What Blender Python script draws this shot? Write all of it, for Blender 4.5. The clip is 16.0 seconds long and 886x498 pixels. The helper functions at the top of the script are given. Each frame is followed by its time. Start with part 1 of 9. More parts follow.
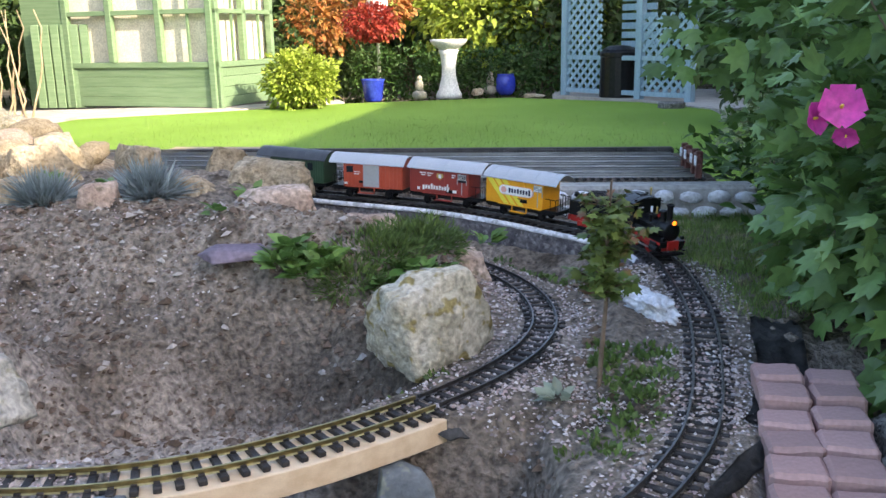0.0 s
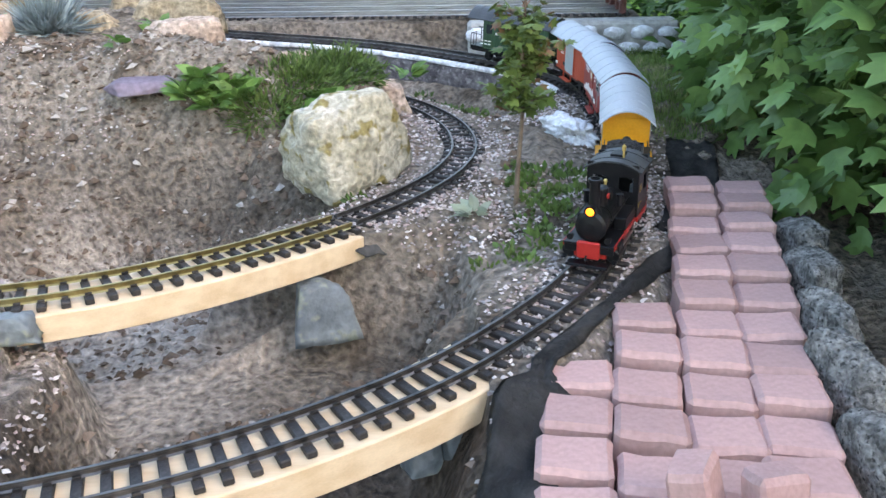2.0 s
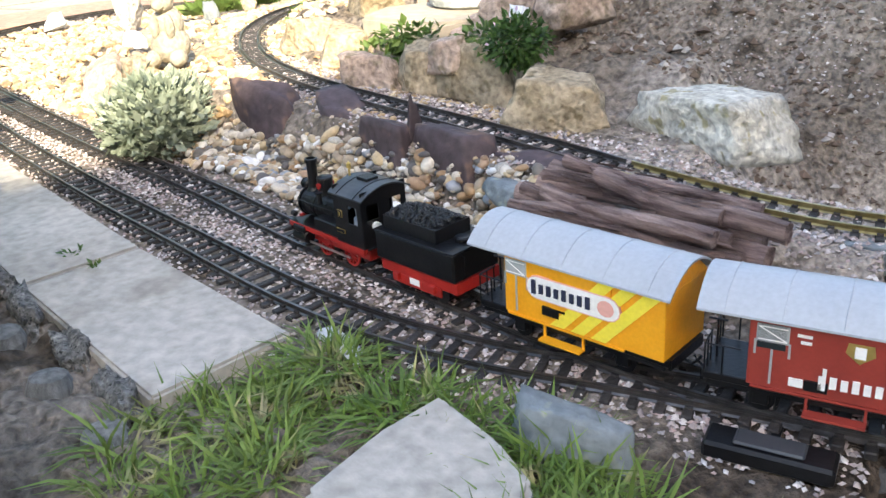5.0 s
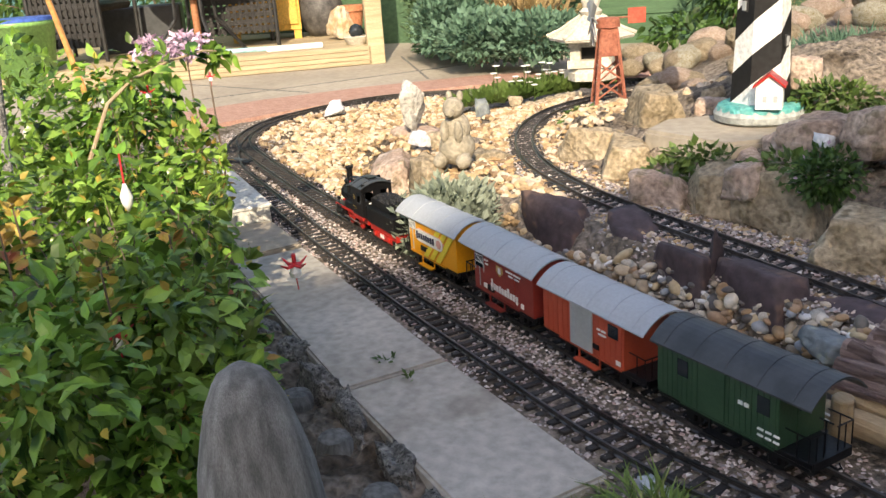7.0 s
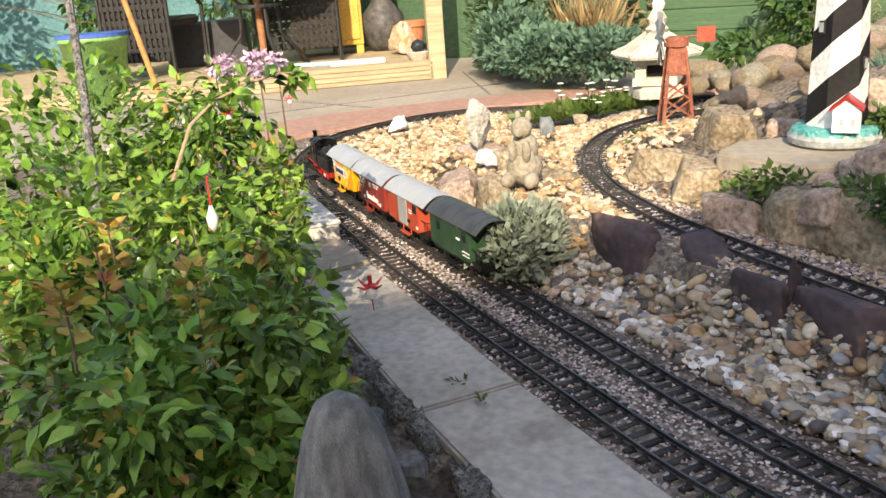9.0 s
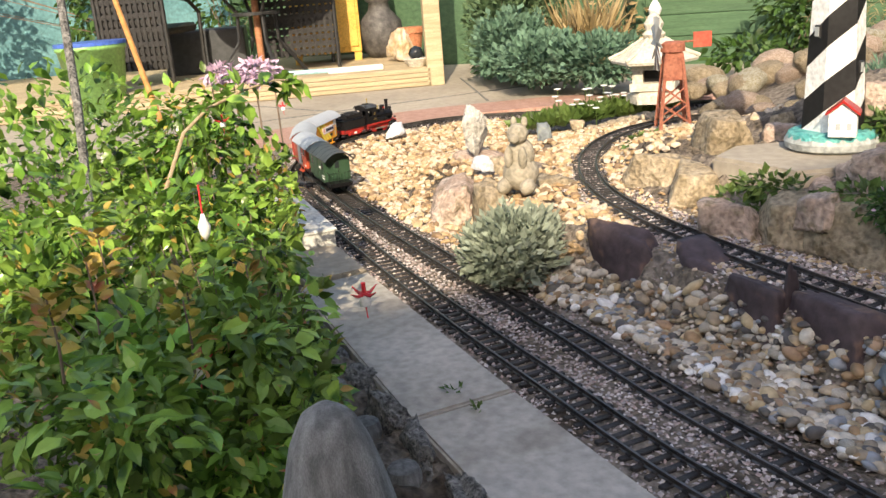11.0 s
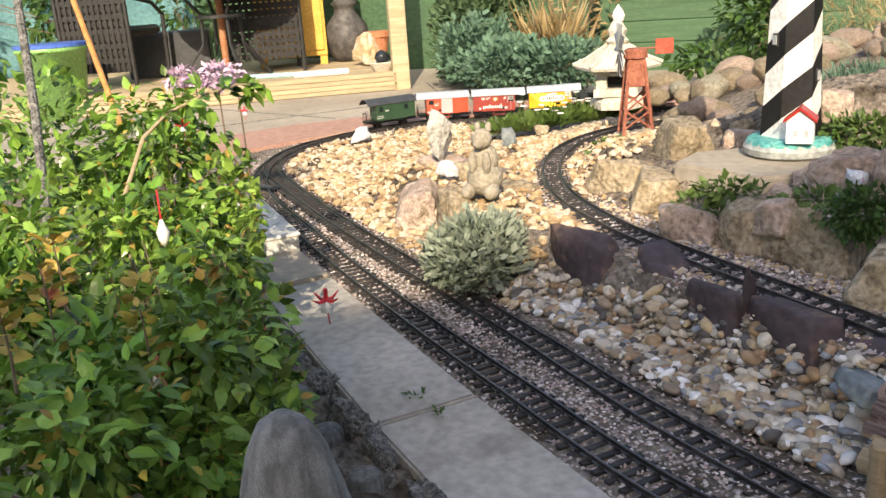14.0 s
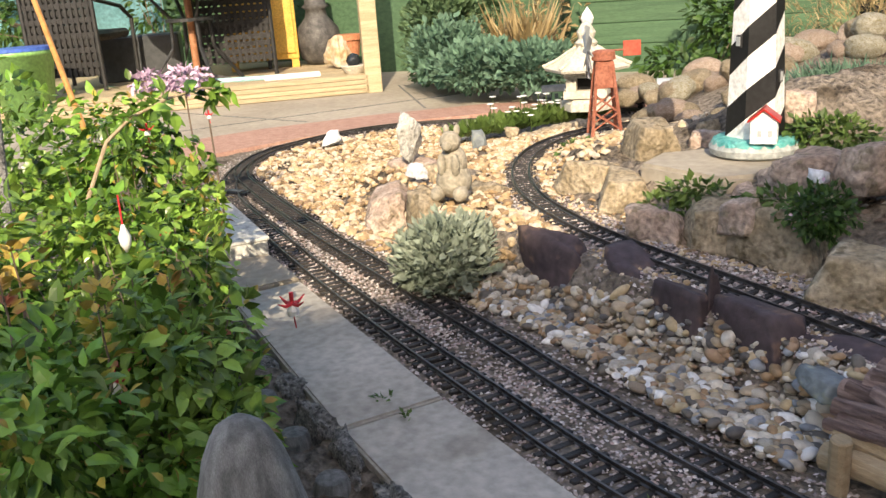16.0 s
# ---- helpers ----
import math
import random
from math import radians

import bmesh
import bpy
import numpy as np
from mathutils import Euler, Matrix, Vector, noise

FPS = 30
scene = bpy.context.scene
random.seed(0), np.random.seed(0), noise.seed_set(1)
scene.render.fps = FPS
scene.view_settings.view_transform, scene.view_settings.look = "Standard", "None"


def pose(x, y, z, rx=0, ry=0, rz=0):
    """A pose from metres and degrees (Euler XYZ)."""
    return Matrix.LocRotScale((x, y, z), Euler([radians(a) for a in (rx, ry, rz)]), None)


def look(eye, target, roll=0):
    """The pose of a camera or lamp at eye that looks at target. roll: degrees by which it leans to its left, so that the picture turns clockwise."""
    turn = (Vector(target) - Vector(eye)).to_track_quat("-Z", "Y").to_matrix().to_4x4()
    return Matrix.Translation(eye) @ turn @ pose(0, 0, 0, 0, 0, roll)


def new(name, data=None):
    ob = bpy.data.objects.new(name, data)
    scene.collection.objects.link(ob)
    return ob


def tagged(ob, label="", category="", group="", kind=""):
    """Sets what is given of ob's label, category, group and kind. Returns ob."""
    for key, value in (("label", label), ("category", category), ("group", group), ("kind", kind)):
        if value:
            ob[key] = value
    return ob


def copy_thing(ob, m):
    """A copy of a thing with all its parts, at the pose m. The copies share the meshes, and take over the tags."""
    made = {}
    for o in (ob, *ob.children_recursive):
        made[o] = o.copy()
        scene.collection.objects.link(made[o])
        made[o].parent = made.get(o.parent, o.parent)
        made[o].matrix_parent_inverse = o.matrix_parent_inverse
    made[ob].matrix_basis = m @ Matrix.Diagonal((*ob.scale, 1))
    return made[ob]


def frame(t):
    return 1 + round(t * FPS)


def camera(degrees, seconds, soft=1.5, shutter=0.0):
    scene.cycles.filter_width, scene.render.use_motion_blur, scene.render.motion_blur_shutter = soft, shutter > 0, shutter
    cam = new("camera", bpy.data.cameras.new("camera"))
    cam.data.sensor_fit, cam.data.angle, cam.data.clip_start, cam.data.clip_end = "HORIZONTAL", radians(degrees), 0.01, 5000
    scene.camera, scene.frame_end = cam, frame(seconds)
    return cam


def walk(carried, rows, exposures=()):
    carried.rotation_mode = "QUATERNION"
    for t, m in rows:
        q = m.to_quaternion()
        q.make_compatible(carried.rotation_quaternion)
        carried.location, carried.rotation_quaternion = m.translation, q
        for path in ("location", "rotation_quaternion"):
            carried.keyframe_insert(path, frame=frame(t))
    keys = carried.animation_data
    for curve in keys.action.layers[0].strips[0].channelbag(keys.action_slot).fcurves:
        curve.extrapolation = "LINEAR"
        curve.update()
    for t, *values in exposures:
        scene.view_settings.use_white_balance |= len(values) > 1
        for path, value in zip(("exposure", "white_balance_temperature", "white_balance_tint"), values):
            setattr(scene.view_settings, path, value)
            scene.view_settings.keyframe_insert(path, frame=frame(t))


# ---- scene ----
cam = camera(53.7, 16.0)
PATH = [
    (0, (0.198, 0.297, 0.589), (0.084, 2.236, 0.11), -1.0),
    (0.5, (0.217, 0.299, 0.58), (0.213, 2.23, 0.058), -0.7),
    (1, (0.227, 0.296, 0.558), (0.271, 2.205, -0.035), -0.8),
    (1.5, (0.226, 0.291, 0.535), (0.266, 2.171, -0.145), -1.1),
    (2, (0.226, 0.287, 0.508), (0.258, 2.134, -0.258), -1.0),
    (2.5, (0.216, 0.277, 0.485), (0.165, 2.086, -0.367), -1.4),
    (3, (0.188, 0.266, 0.471), (-0.014, 2.035, -0.441), -1.5),
    (3.5, (0.135, 0.253, 0.461), (-0.326, 1.953, -0.487), -2.2),
    (4, (0.059, 0.235, 0.462), (-0.725, 1.818, -0.478), -3.2),
    (4.5, (-0.008, 0.209, 0.474), (-1.051, 1.67, -0.407), -3.3),
    (5, (-0.048, 0.196, 0.484), (-1.284, 1.545, -0.323), -3.7),
    (5.2, (-0.059, 0.187, 0.492), (-1.362, 1.494, -0.279), -3.8),
    (7.3, (-0.15, 0.092, 0.599), (-1.747, 1.12, -0.029), -4.0),
    (7.5, (-0.148, 0.09, 0.603), (-1.753, 1.108, -0.02), -3.9),
    (8, (-0.156, 0.085, 0.601), (-1.777, 1.081, -0.017), -4.0),
    (8.5, (-0.161, 0.069, 0.61), (-1.808, 1.027, 0.001), -4.1),
    (11, (-0.163, 0.082, 0.608), (-1.819, 1.036, 0.019), -4.6),
    (11.5, (-0.156, 0.083, 0.611), (-1.81, 1.049, 0.033), -4.7),
    (12, (-0.153, 0.085, 0.614), (-1.799, 1.065, 0.041), -4.7),
    (12.5, (-0.155, 0.084, 0.614), (-1.791, 1.077, 0.033), -4.5),
    (13, (-0.163, 0.088, 0.608), (-1.786, 1.098, 0.022), -4.1),
    (13.5, (-0.158, 0.093, 0.61), (-1.777, 1.108, 0.021), -4.2),
    (14, (-0.159, 0.089, 0.61), (-1.778, 1.108, 0.024), -4.0),
    (14.5, (-0.156, 0.091, 0.612), (-1.77, 1.118, 0.028), -4.2),
    (15, (-0.152, 0.096, 0.612), (-1.76, 1.132, 0.027), -4.4),
    (15.5, (-0.147, 0.101, 0.611), (-1.747, 1.15, 0.029), -4.4),
    (16, (-0.149, 0.101, 0.609), (-1.738, 1.166, 0.025), -4.1),
]
walk(cam, [(t, look(eye, target, roll)) for t, eye, target, roll in PATH],
     [(0, 1.92, 6700, 13), (1.5, 2.68, 7300, 10), (3, 2.62, 7200, 9), (3.8, 2.5, 7100, 9), (5, 2.12, 7000, 9), (7.3, 1.05, 7250, 13), (16, 1.05, 7250, 13)])

# ---- world and sun ----
SUN_DIR = Vector((-0.80, 0.58, -0.58)).normalized()   # the way the sunlight travels
world = bpy.data.worlds.new("world")
scene.world = world
world.use_nodes = True
wn = world.node_tree.nodes
sky = wn.new("ShaderNodeTexSky")
sky.sky_type = "NISHITA"
sky.sun_disc = False
sky.sun_elevation = math.asin(-SUN_DIR.z)
sky.sun_rotation = math.atan2(-SUN_DIR.x, -SUN_DIR.y)
sky.dust_density = 2.0
wn["Background"].inputs["Strength"].default_value = 0.15
world.node_tree.links.new(sky.outputs[0], wn["Background"].inputs["Color"])
sun = new("sun", bpy.data.lights.new("sun", "SUN"))
sun.data.energy = 3.4
sun.data.angle = radians(0.53)
sun.data.color = (1.0, 0.90, 0.72)
sun.matrix_world = look((16, -12, 14), Vector((16, -12, 14)) + SUN_DIR)


# unseen house block added to shade the garden's near half: a place on its eaves' line and its turn
SHADE_EDGE = (6.35, -5.03, 5.8, -6.0)


# ---- materials ----
def mat(name, c1, c2, rough=0.75, s1=8.0, s2=60.0, bump=0.3, metal=0.0, c3=None, rnd=0.0, spec=0.5, fine=0.25, island=False, depth=0.01, trans=0.0):
    """Two-scale noise colour between c1 and c2, spots of c3, fine value grain and relief; rnd varies each object."""
    m = bpy.data.materials.new(name)
    m.use_nodes = True
    n, l = m.node_tree.nodes, m.node_tree.links
    b = n["Principled BSDF"]
    tc = n.new("ShaderNodeTexCoord")
    src = tc.outputs["Object"]

    def tex(scale, detail=4.0):
        t = n.new("ShaderNodeTexNoise")
        t.inputs["Scale"].default_value = scale
        t.inputs["Detail"].default_value = detail
        l.new(src, t.inputs["Vector"])
        return t.outputs["Fac"]

    def ramp(sock, lo, hi):
        r = n.new("ShaderNodeMapRange")
        r.inputs["From Min"].default_value, r.inputs["From Max"].default_value = lo, hi
        l.new(sock, r.inputs["Value"])
        return r.outputs["Result"]

    def mix(fac, a, bb, blend="MIX"):
        x = n.new("ShaderNodeMix")
        x.data_type, x.blend_type = "RGBA", blend
        for sock, v in ((x.inputs["Factor"], fac), (x.inputs["A"], a), (x.inputs["B"], bb)):
            if isinstance(v, bpy.types.NodeSocket):
                l.new(v, sock)
            else:
                sock.default_value = v if isinstance(v, float) else (*v, 1.0)
        return x.outputs["Result"]

    col = mix(ramp(tex(s1), 0.35, 0.65), c1, c2)
    if c3:
        col = mix(ramp(tex(s1 * 2.7, 2.0), 0.58, 0.66), col, c3)
    grain = tex(s2, 6.0)
    if fine:
        g = n.new("ShaderNodeMix")
        g.data_type = "FLOAT"
        l.new(ramp(grain, 0.3, 0.7), g.inputs["Factor"])
        g.inputs["A"].default_value, g.inputs["B"].default_value = 1.0 - fine, 1.0 + fine
        hv = n.new("ShaderNodeHueSaturation")
        l.new(col, hv.inputs["Color"])
        l.new(g.outputs["Result"], hv.inputs["Value"])
        col = hv.outputs["Color"]
    if rnd:
        if island:
            rs = n.new("ShaderNodeNewGeometry").outputs["Random Per Island"]
        else:
            rs = n.new("ShaderNodeObjectInfo").outputs["Random"]
        hv = n.new("ShaderNodeHueSaturation")
        r = n.new("ShaderNodeMapRange")
        r.inputs["To Min"].default_value, r.inputs["To Max"].default_value = 1.0 - rnd, 1.0 + rnd
        l.new(rs, r.inputs["Value"])
        l.new(r.outputs["Result"], hv.inputs["Value"])
        l.new(col, hv.inputs["Color"])
        col = hv.outputs["Color"]
    l.new(col, b.inputs["Base Color"])
    b.inputs["Roughness"].default_value = rough
    b.inputs["Metallic"].default_value = metal
    b.inputs["Specular IOR Level"].default_value = spec
    if bump:
        bn = n.new("ShaderNodeBump")
        bn.inputs["Strength"].default_value = bump
        bn.inputs["Distance"].default_value = depth
        l.new(grain, bn.inputs["Height"])
        l.new(bn.outputs["Normal"], b.inputs["Normal"])
    if trans:
        tr = n.new("ShaderNodeBsdfTranslucent")
        l.new(col, tr.inputs["Color"])
        ms = n.new("ShaderNodeMixShader")
        ms.inputs[0].default_value = trans
        l.new(b.outputs[0], ms.inputs[1])
        l.new(tr.outputs[0], ms.inputs[2])
        l.new(ms.outputs[0], n["Material Output"].inputs["Surface"])
    return m


def glow(name, col, power):
    m = bpy.data.materials.new(name)
    m.use_nodes = True
    b = m.node_tree.nodes["Principled BSDF"]
    b.inputs["Base Color"].default_value = (*col, 1)
    b.inputs["Emission Color"].default_value = (*col, 1)
    b.inputs["Emission Strength"].default_value = power
    return m


def spread(name, stops, rough=0.6, s2=120.0, bump=0.3, spec=0.4):
    """A colour picked from stops for each loose piece of a mesh."""
    m = mat(name, stops[0], stops[0], rough, 20.0, s2, bump, spec=spec, depth=0.003)
    n, l = m.node_tree.nodes, m.node_tree.links
    r = n.new("ShaderNodeValToRGB")
    r.color_ramp.interpolation = "CONSTANT"
    while len(r.color_ramp.elements) < len(stops):
        r.color_ramp.elements.new(0.5)
    for i, c in enumerate(stops):
        r.color_ramp.elements[i].position = i / len(stops)
        r.color_ramp.elements[i].color = (*c, 1)
    l.new(n.new("ShaderNodeNewGeometry").outputs["Random Per Island"], r.inputs["Fac"])
    hv = [x for x in n if x.type == "HUE_SAT"][0]
    l.new(r.outputs["Color"], hv.inputs["Color"])
    return m


def wood_mat(name, c1, c2, axis=0, scale=18.0, rough=0.65, rnd=0.12, bump=0.25, fine=0.25):
    """Grain stretched along one axis."""
    m = mat(name, c1, c2, rough, 3.0, 40.0, bump, rnd=rnd, depth=0.003, fine=fine)
    n, l = m.node_tree.nodes, m.node_tree.links
    mp = n.new("ShaderNodeMapping")
    sc = [scale] * 3
    sc[axis] = scale * 0.07
    mp.inputs["Scale"].default_value = sc
    l.new([x for x in n if x.type == "TEX_COORD"][0].outputs["Object"], mp.inputs["Vector"])
    for t in [x for x in n if x.type == "TEX_NOISE"]:
        l.new(mp.outputs["Vector"], t.inputs["Vector"])
    return m


M_SOIL = mat("soil", (0.145, 0.118, 0.092), (0.26, 0.222, 0.185), 0.95, 3.0, 75.0, 1.0, c3=(0.095, 0.076, 0.058), spec=0.15, fine=0.55, depth=0.02)


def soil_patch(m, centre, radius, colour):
    """A paler or darker patch of soil colour with a ragged edge."""
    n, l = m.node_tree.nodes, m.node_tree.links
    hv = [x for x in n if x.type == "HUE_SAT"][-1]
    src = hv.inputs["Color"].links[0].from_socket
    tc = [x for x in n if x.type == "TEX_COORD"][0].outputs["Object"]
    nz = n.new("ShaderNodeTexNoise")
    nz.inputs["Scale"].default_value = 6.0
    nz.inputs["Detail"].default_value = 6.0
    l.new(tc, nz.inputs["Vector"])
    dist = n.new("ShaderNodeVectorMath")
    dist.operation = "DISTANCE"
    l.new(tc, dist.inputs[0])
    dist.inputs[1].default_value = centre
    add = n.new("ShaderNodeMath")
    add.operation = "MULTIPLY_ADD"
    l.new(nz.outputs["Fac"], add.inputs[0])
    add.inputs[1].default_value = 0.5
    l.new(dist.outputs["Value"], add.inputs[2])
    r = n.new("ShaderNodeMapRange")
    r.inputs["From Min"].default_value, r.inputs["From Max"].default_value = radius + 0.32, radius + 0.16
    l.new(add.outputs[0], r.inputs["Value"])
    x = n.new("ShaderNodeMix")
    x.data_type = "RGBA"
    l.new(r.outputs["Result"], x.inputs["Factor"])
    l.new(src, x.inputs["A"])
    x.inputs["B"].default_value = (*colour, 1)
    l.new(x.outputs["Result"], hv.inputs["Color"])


# paler soil on the pit's floor; fresh trench soil darkened to paint in its shade
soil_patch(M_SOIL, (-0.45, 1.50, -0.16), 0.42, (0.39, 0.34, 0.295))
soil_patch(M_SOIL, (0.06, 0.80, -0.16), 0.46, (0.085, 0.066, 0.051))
M_BALLAST_BED = mat("ballast_bed", (0.20, 0.16, 0.145), (0.36, 0.31, 0.29), 0.9, 14.0, 160.0, 1.0, c3=(0.12, 0.10, 0.09), spec=0.2, fine=0.5, depth=0.006)
M_BALLAST = spread("ballast_chips", [(0.36, 0.30, 0.28), (0.48, 0.42, 0.40), (0.24, 0.20, 0.19), (0.40, 0.30, 0.28), (0.62, 0.58, 0.56), (0.30, 0.28, 0.28), (0.45, 0.38, 0.34)], 0.8)
M_PEBBLE = spread("river_pebbles", [(0.42, 0.34, 0.24), (0.30, 0.24, 0.17), (0.52, 0.47, 0.40), (0.34, 0.22, 0.12), (0.14, 0.12, 0.10), (0.74, 0.73, 0.72), (0.40, 0.36, 0.30), (0.46, 0.36, 0.22), (0.26, 0.28, 0.31), (0.62, 0.56, 0.47), (0.33, 0.22, 0.14), (0.10, 0.09, 0.085)], 0.5, 90.0, 0.15)
M_GOLD = spread("golden_gravel", [(0.46, 0.34, 0.195), (0.52, 0.41, 0.265), (0.35, 0.235, 0.125), (0.58, 0.49, 0.37), (0.43, 0.30, 0.165), (0.24, 0.16, 0.095), (0.55, 0.45, 0.35)], 0.7, 90.0, 0.2)
M_GOLD_BED = mat("golden_gravel_bed", (0.40, 0.31, 0.19), (0.52, 0.42, 0.28), 0.9, 14.0, 120.0, 0.8, fine=0.4)
M_LAWN = mat("lawn_turf", (0.16, 0.27, 0.034), (0.20, 0.33, 0.05), 0.8, 0.8, 160.0, 0.6, spec=0.2, fine=0.35)
M_SANDSTONE = mat("sandstone", (0.29, 0.23, 0.15), (0.43, 0.36, 0.265), 0.88, 14.0, 90.0, 1.0, c3=(0.22, 0.175, 0.11), rnd=0.15, spec=0.25, fine=0.4, depth=0.008)
M_PINKSTONE = mat("pink_sandstone", (0.36, 0.265, 0.21), (0.47, 0.38, 0.32), 0.88, 14.0, 90.0, 1.0, c3=(0.27, 0.215, 0.155), rnd=0.15, spec=0.25, fine=0.4, depth=0.008)
M_MOSSROCK = mat("lichened_rock", (0.36, 0.33, 0.245), (0.50, 0.47, 0.39), 0.88, 12.0, 90.0, 1.0, c3=(0.25, 0.205, 0.085), spec=0.25, fine=0.4, depth=0.009)
M_DARKROCK = mat("dark_plum_rock", (0.05, 0.036, 0.041), (0.088, 0.066, 0.07), 0.7, 8.0, 60.0, 0.5, c3=(0.13, 0.085, 0.07), rnd=0.15, spec=0.35, depth=0.006)
M_SLATE = mat("green_grey_slate", (0.13, 0.15, 0.165), (0.22, 0.25, 0.26), 0.6, 14.0, 70.0, 0.7, c3=(0.25, 0.27, 0.22), spec=0.4, depth=0.006)
M_PURPLE = mat("purple_slate", (0.15, 0.12, 0.16), (0.21, 0.17, 0.215), 0.6, 7.0, 80.0, 0.3, spec=0.4, depth=0.004)
M_RAIL = mat("blackened_rail", (0.07, 0.066, 0.064), (0.14, 0.13, 0.125), 0.34, 10.0, 90.0, 0.1, metal=0.75, spec=0.5)
M_BRASS = mat("tarnished_brass_rail", (0.32, 0.25, 0.10), (0.44, 0.36, 0.17), 0.35, 12.0, 90.0, 0.1, metal=0.9)
M_TIE = mat("plastic_sleeper", (0.022, 0.019, 0.018), (0.04, 0.035, 0.033), 0.6, 60.0, 300.0, 0.2, rnd=0.25, spec=0.4)
M_PINE = wood_mat("fresh_pine", (0.62, 0.455, 0.285), (0.73, 0.575, 0.395), 0, 16.0, bump=0.02, fine=0.05)
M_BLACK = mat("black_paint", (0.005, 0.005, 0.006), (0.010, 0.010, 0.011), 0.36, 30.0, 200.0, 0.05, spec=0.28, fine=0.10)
M_DKGREY = mat("dark_grey_roof", (0.035, 0.039, 0.044), (0.055, 0.06, 0.066), 0.45, 30.0, 200.0, 0.03, fine=0.06)
M_RED = mat("red_paint", (0.34, 0.016, 0.013), (0.40, 0.024, 0.018), 0.4, 30.0, 200.0, 0.03, fine=0.06)
M_VANRED = mat("oxide_red_plastic", (0.42, 0.065, 0.03), (0.48, 0.085, 0.042), 0.45, 20.0, 200.0, 0.05, fine=0.06)
M_KRED = mat("brewery_red_plastic", (0.25, 0.032, 0.024), (0.30, 0.042, 0.03), 0.45, 20.0, 200.0, 0.05, fine=0.06)
M_YELLOW = mat("orange_yellow_plastic", (0.78, 0.33, 0.012), (0.84, 0.38, 0.02), 0.42, 20.0, 200.0, 0.03, fine=0.06)
M_LEMON = mat("lemon_stripe", (0.80, 0.66, 0.06), (0.84, 0.70, 0.08), 0.45, 20.0, 200.0, 0.0, fine=0.06)
M_WHITE = mat("white_print", (0.78, 0.77, 0.74), (0.82, 0.81, 0.79), 0.5, 20.0, 200.0, 0.0, fine=0.06)
M_PINKPRINT = mat("pale_red_print", (0.72, 0.36, 0.31), (0.77, 0.42, 0.37), 0.5, 20.0, 200.0, 0.0, fine=0.06)
M_NAVY = mat("navy_print", (0.015, 0.02, 0.05), (0.02, 0.025, 0.06), 0.5, 20.0, 200.0, 0.0, fine=0.06)
M_VANROOF = mat("pale_grey_roof", (0.36, 0.39, 0.43), (0.40, 0.43, 0.47), 0.45, 5.0, 160.0, 0.06, fine=0.06)
M_VANGREY = mat("grey_door", (0.33, 0.35, 0.35), (0.40, 0.42, 0.42), 0.5, 14.0, 160.0, 0.06, fine=0.06)
M_VANGREEN = mat("bottle_green_plastic", (0.022, 0.058, 0.03), (0.035, 0.08, 0.042), 0.42, 14.0, 160.0, 0.05, fine=0.06)
M_STEEL = mat("bright_steel", (0.45, 0.45, 0.46), (0.6, 0.6, 0.6), 0.28, 14.0, 160.0, 0.02, metal=1.0, fine=0.06)
M_GOLDPAINT = mat("gold_paint", (0.55, 0.40, 0.12), (0.65, 0.5, 0.2), 0.35, 14.0, 160.0, 0.02, metal=0.7, fine=0.06)
M_COAL = mat("coal", (0.007, 0.007, 0.008), (0.02, 0.02, 0.022), 0.4, 90.0, 300.0, 0.6)
M_LAMP = glow("amber_headlamp", (1.0, 0.22, 0.015), 0.75)
M_GLASS = bpy.data.materials.new("window_glass")
M_GLASS.use_nodes = True
M_GLASS.node_tree.nodes["Principled BSDF"].inputs["Base Color"].default_value = (0.02, 0.025, 0.03, 1)
M_GLASS.node_tree.nodes["Principled BSDF"].inputs["Roughness"].default_value = 0.06


# ---- mesh helpers ----
def mesh_of(name, bm, material, smooth=False):
    me = bpy.data.meshes.new(name)
    bm.normal_update()
    bm.to_mesh(me)
    bm.free()
    me.materials.append(material)
    if smooth:
        me.polygons.foreach_set("use_smooth", [True] * len(me.polygons))
    return me


def part(name, bm, material, parent=None, label="", smooth=False):
    ob = new(name, mesh_of(name, bm, material, smooth))
    if parent:
        ob.parent = parent
    if label:
        ob["label"] = label
    return ob


def thing(name, bm, material, label, category, group="", kind="", smooth=False):
    return tagged(part(name, bm, material, None, "", smooth), label, category, group, kind)


def empty(name, label, category, loc=(0, 0, 0), rz=0.0, group="", kind=""):
    e = new(name)
    e.matrix_world = pose(*loc, 0, 0, rz)
    e.empty_display_size = 0.05
    return tagged(e, label, category, group, kind)


def add_box(bm, x0, x1, y0, y1, z0, z1, bev=0.0, m=None):
    """An axis box, its edges bevelled, moved by m."""
    vs = [bm.verts.new((x, y, z)) for x in (x0, x1) for y in (y0, y1) for z in (z0, z1)]
    fs = [bm.faces.new([vs[i] for i in q]) for q in ((0, 1, 3, 2), (4, 6, 7, 5), (0, 4, 5, 1), (2, 3, 7, 6), (0, 2, 6, 4), (1, 5, 7, 3))]
    vv = vs
    if bev:
        es = list({e for f in fs for e in f.edges})
        r = bmesh.ops.bevel(bm, geom=es, offset=bev, segments=1, affect="EDGES", profile=0.5)
        vv = list({v for v in r["verts"]} | {v for v in vs if v.is_valid})
    if m is not None:
        for v in vv:
            v.co = m @ v.co
    return vv


def box(x0, x1, y0, y1, z0, z1, bev=0.0, m=None):
    bm = bmesh.new()
    add_box(bm, x0, x1, y0, y1, z0, z1, bev, m)
    return bm


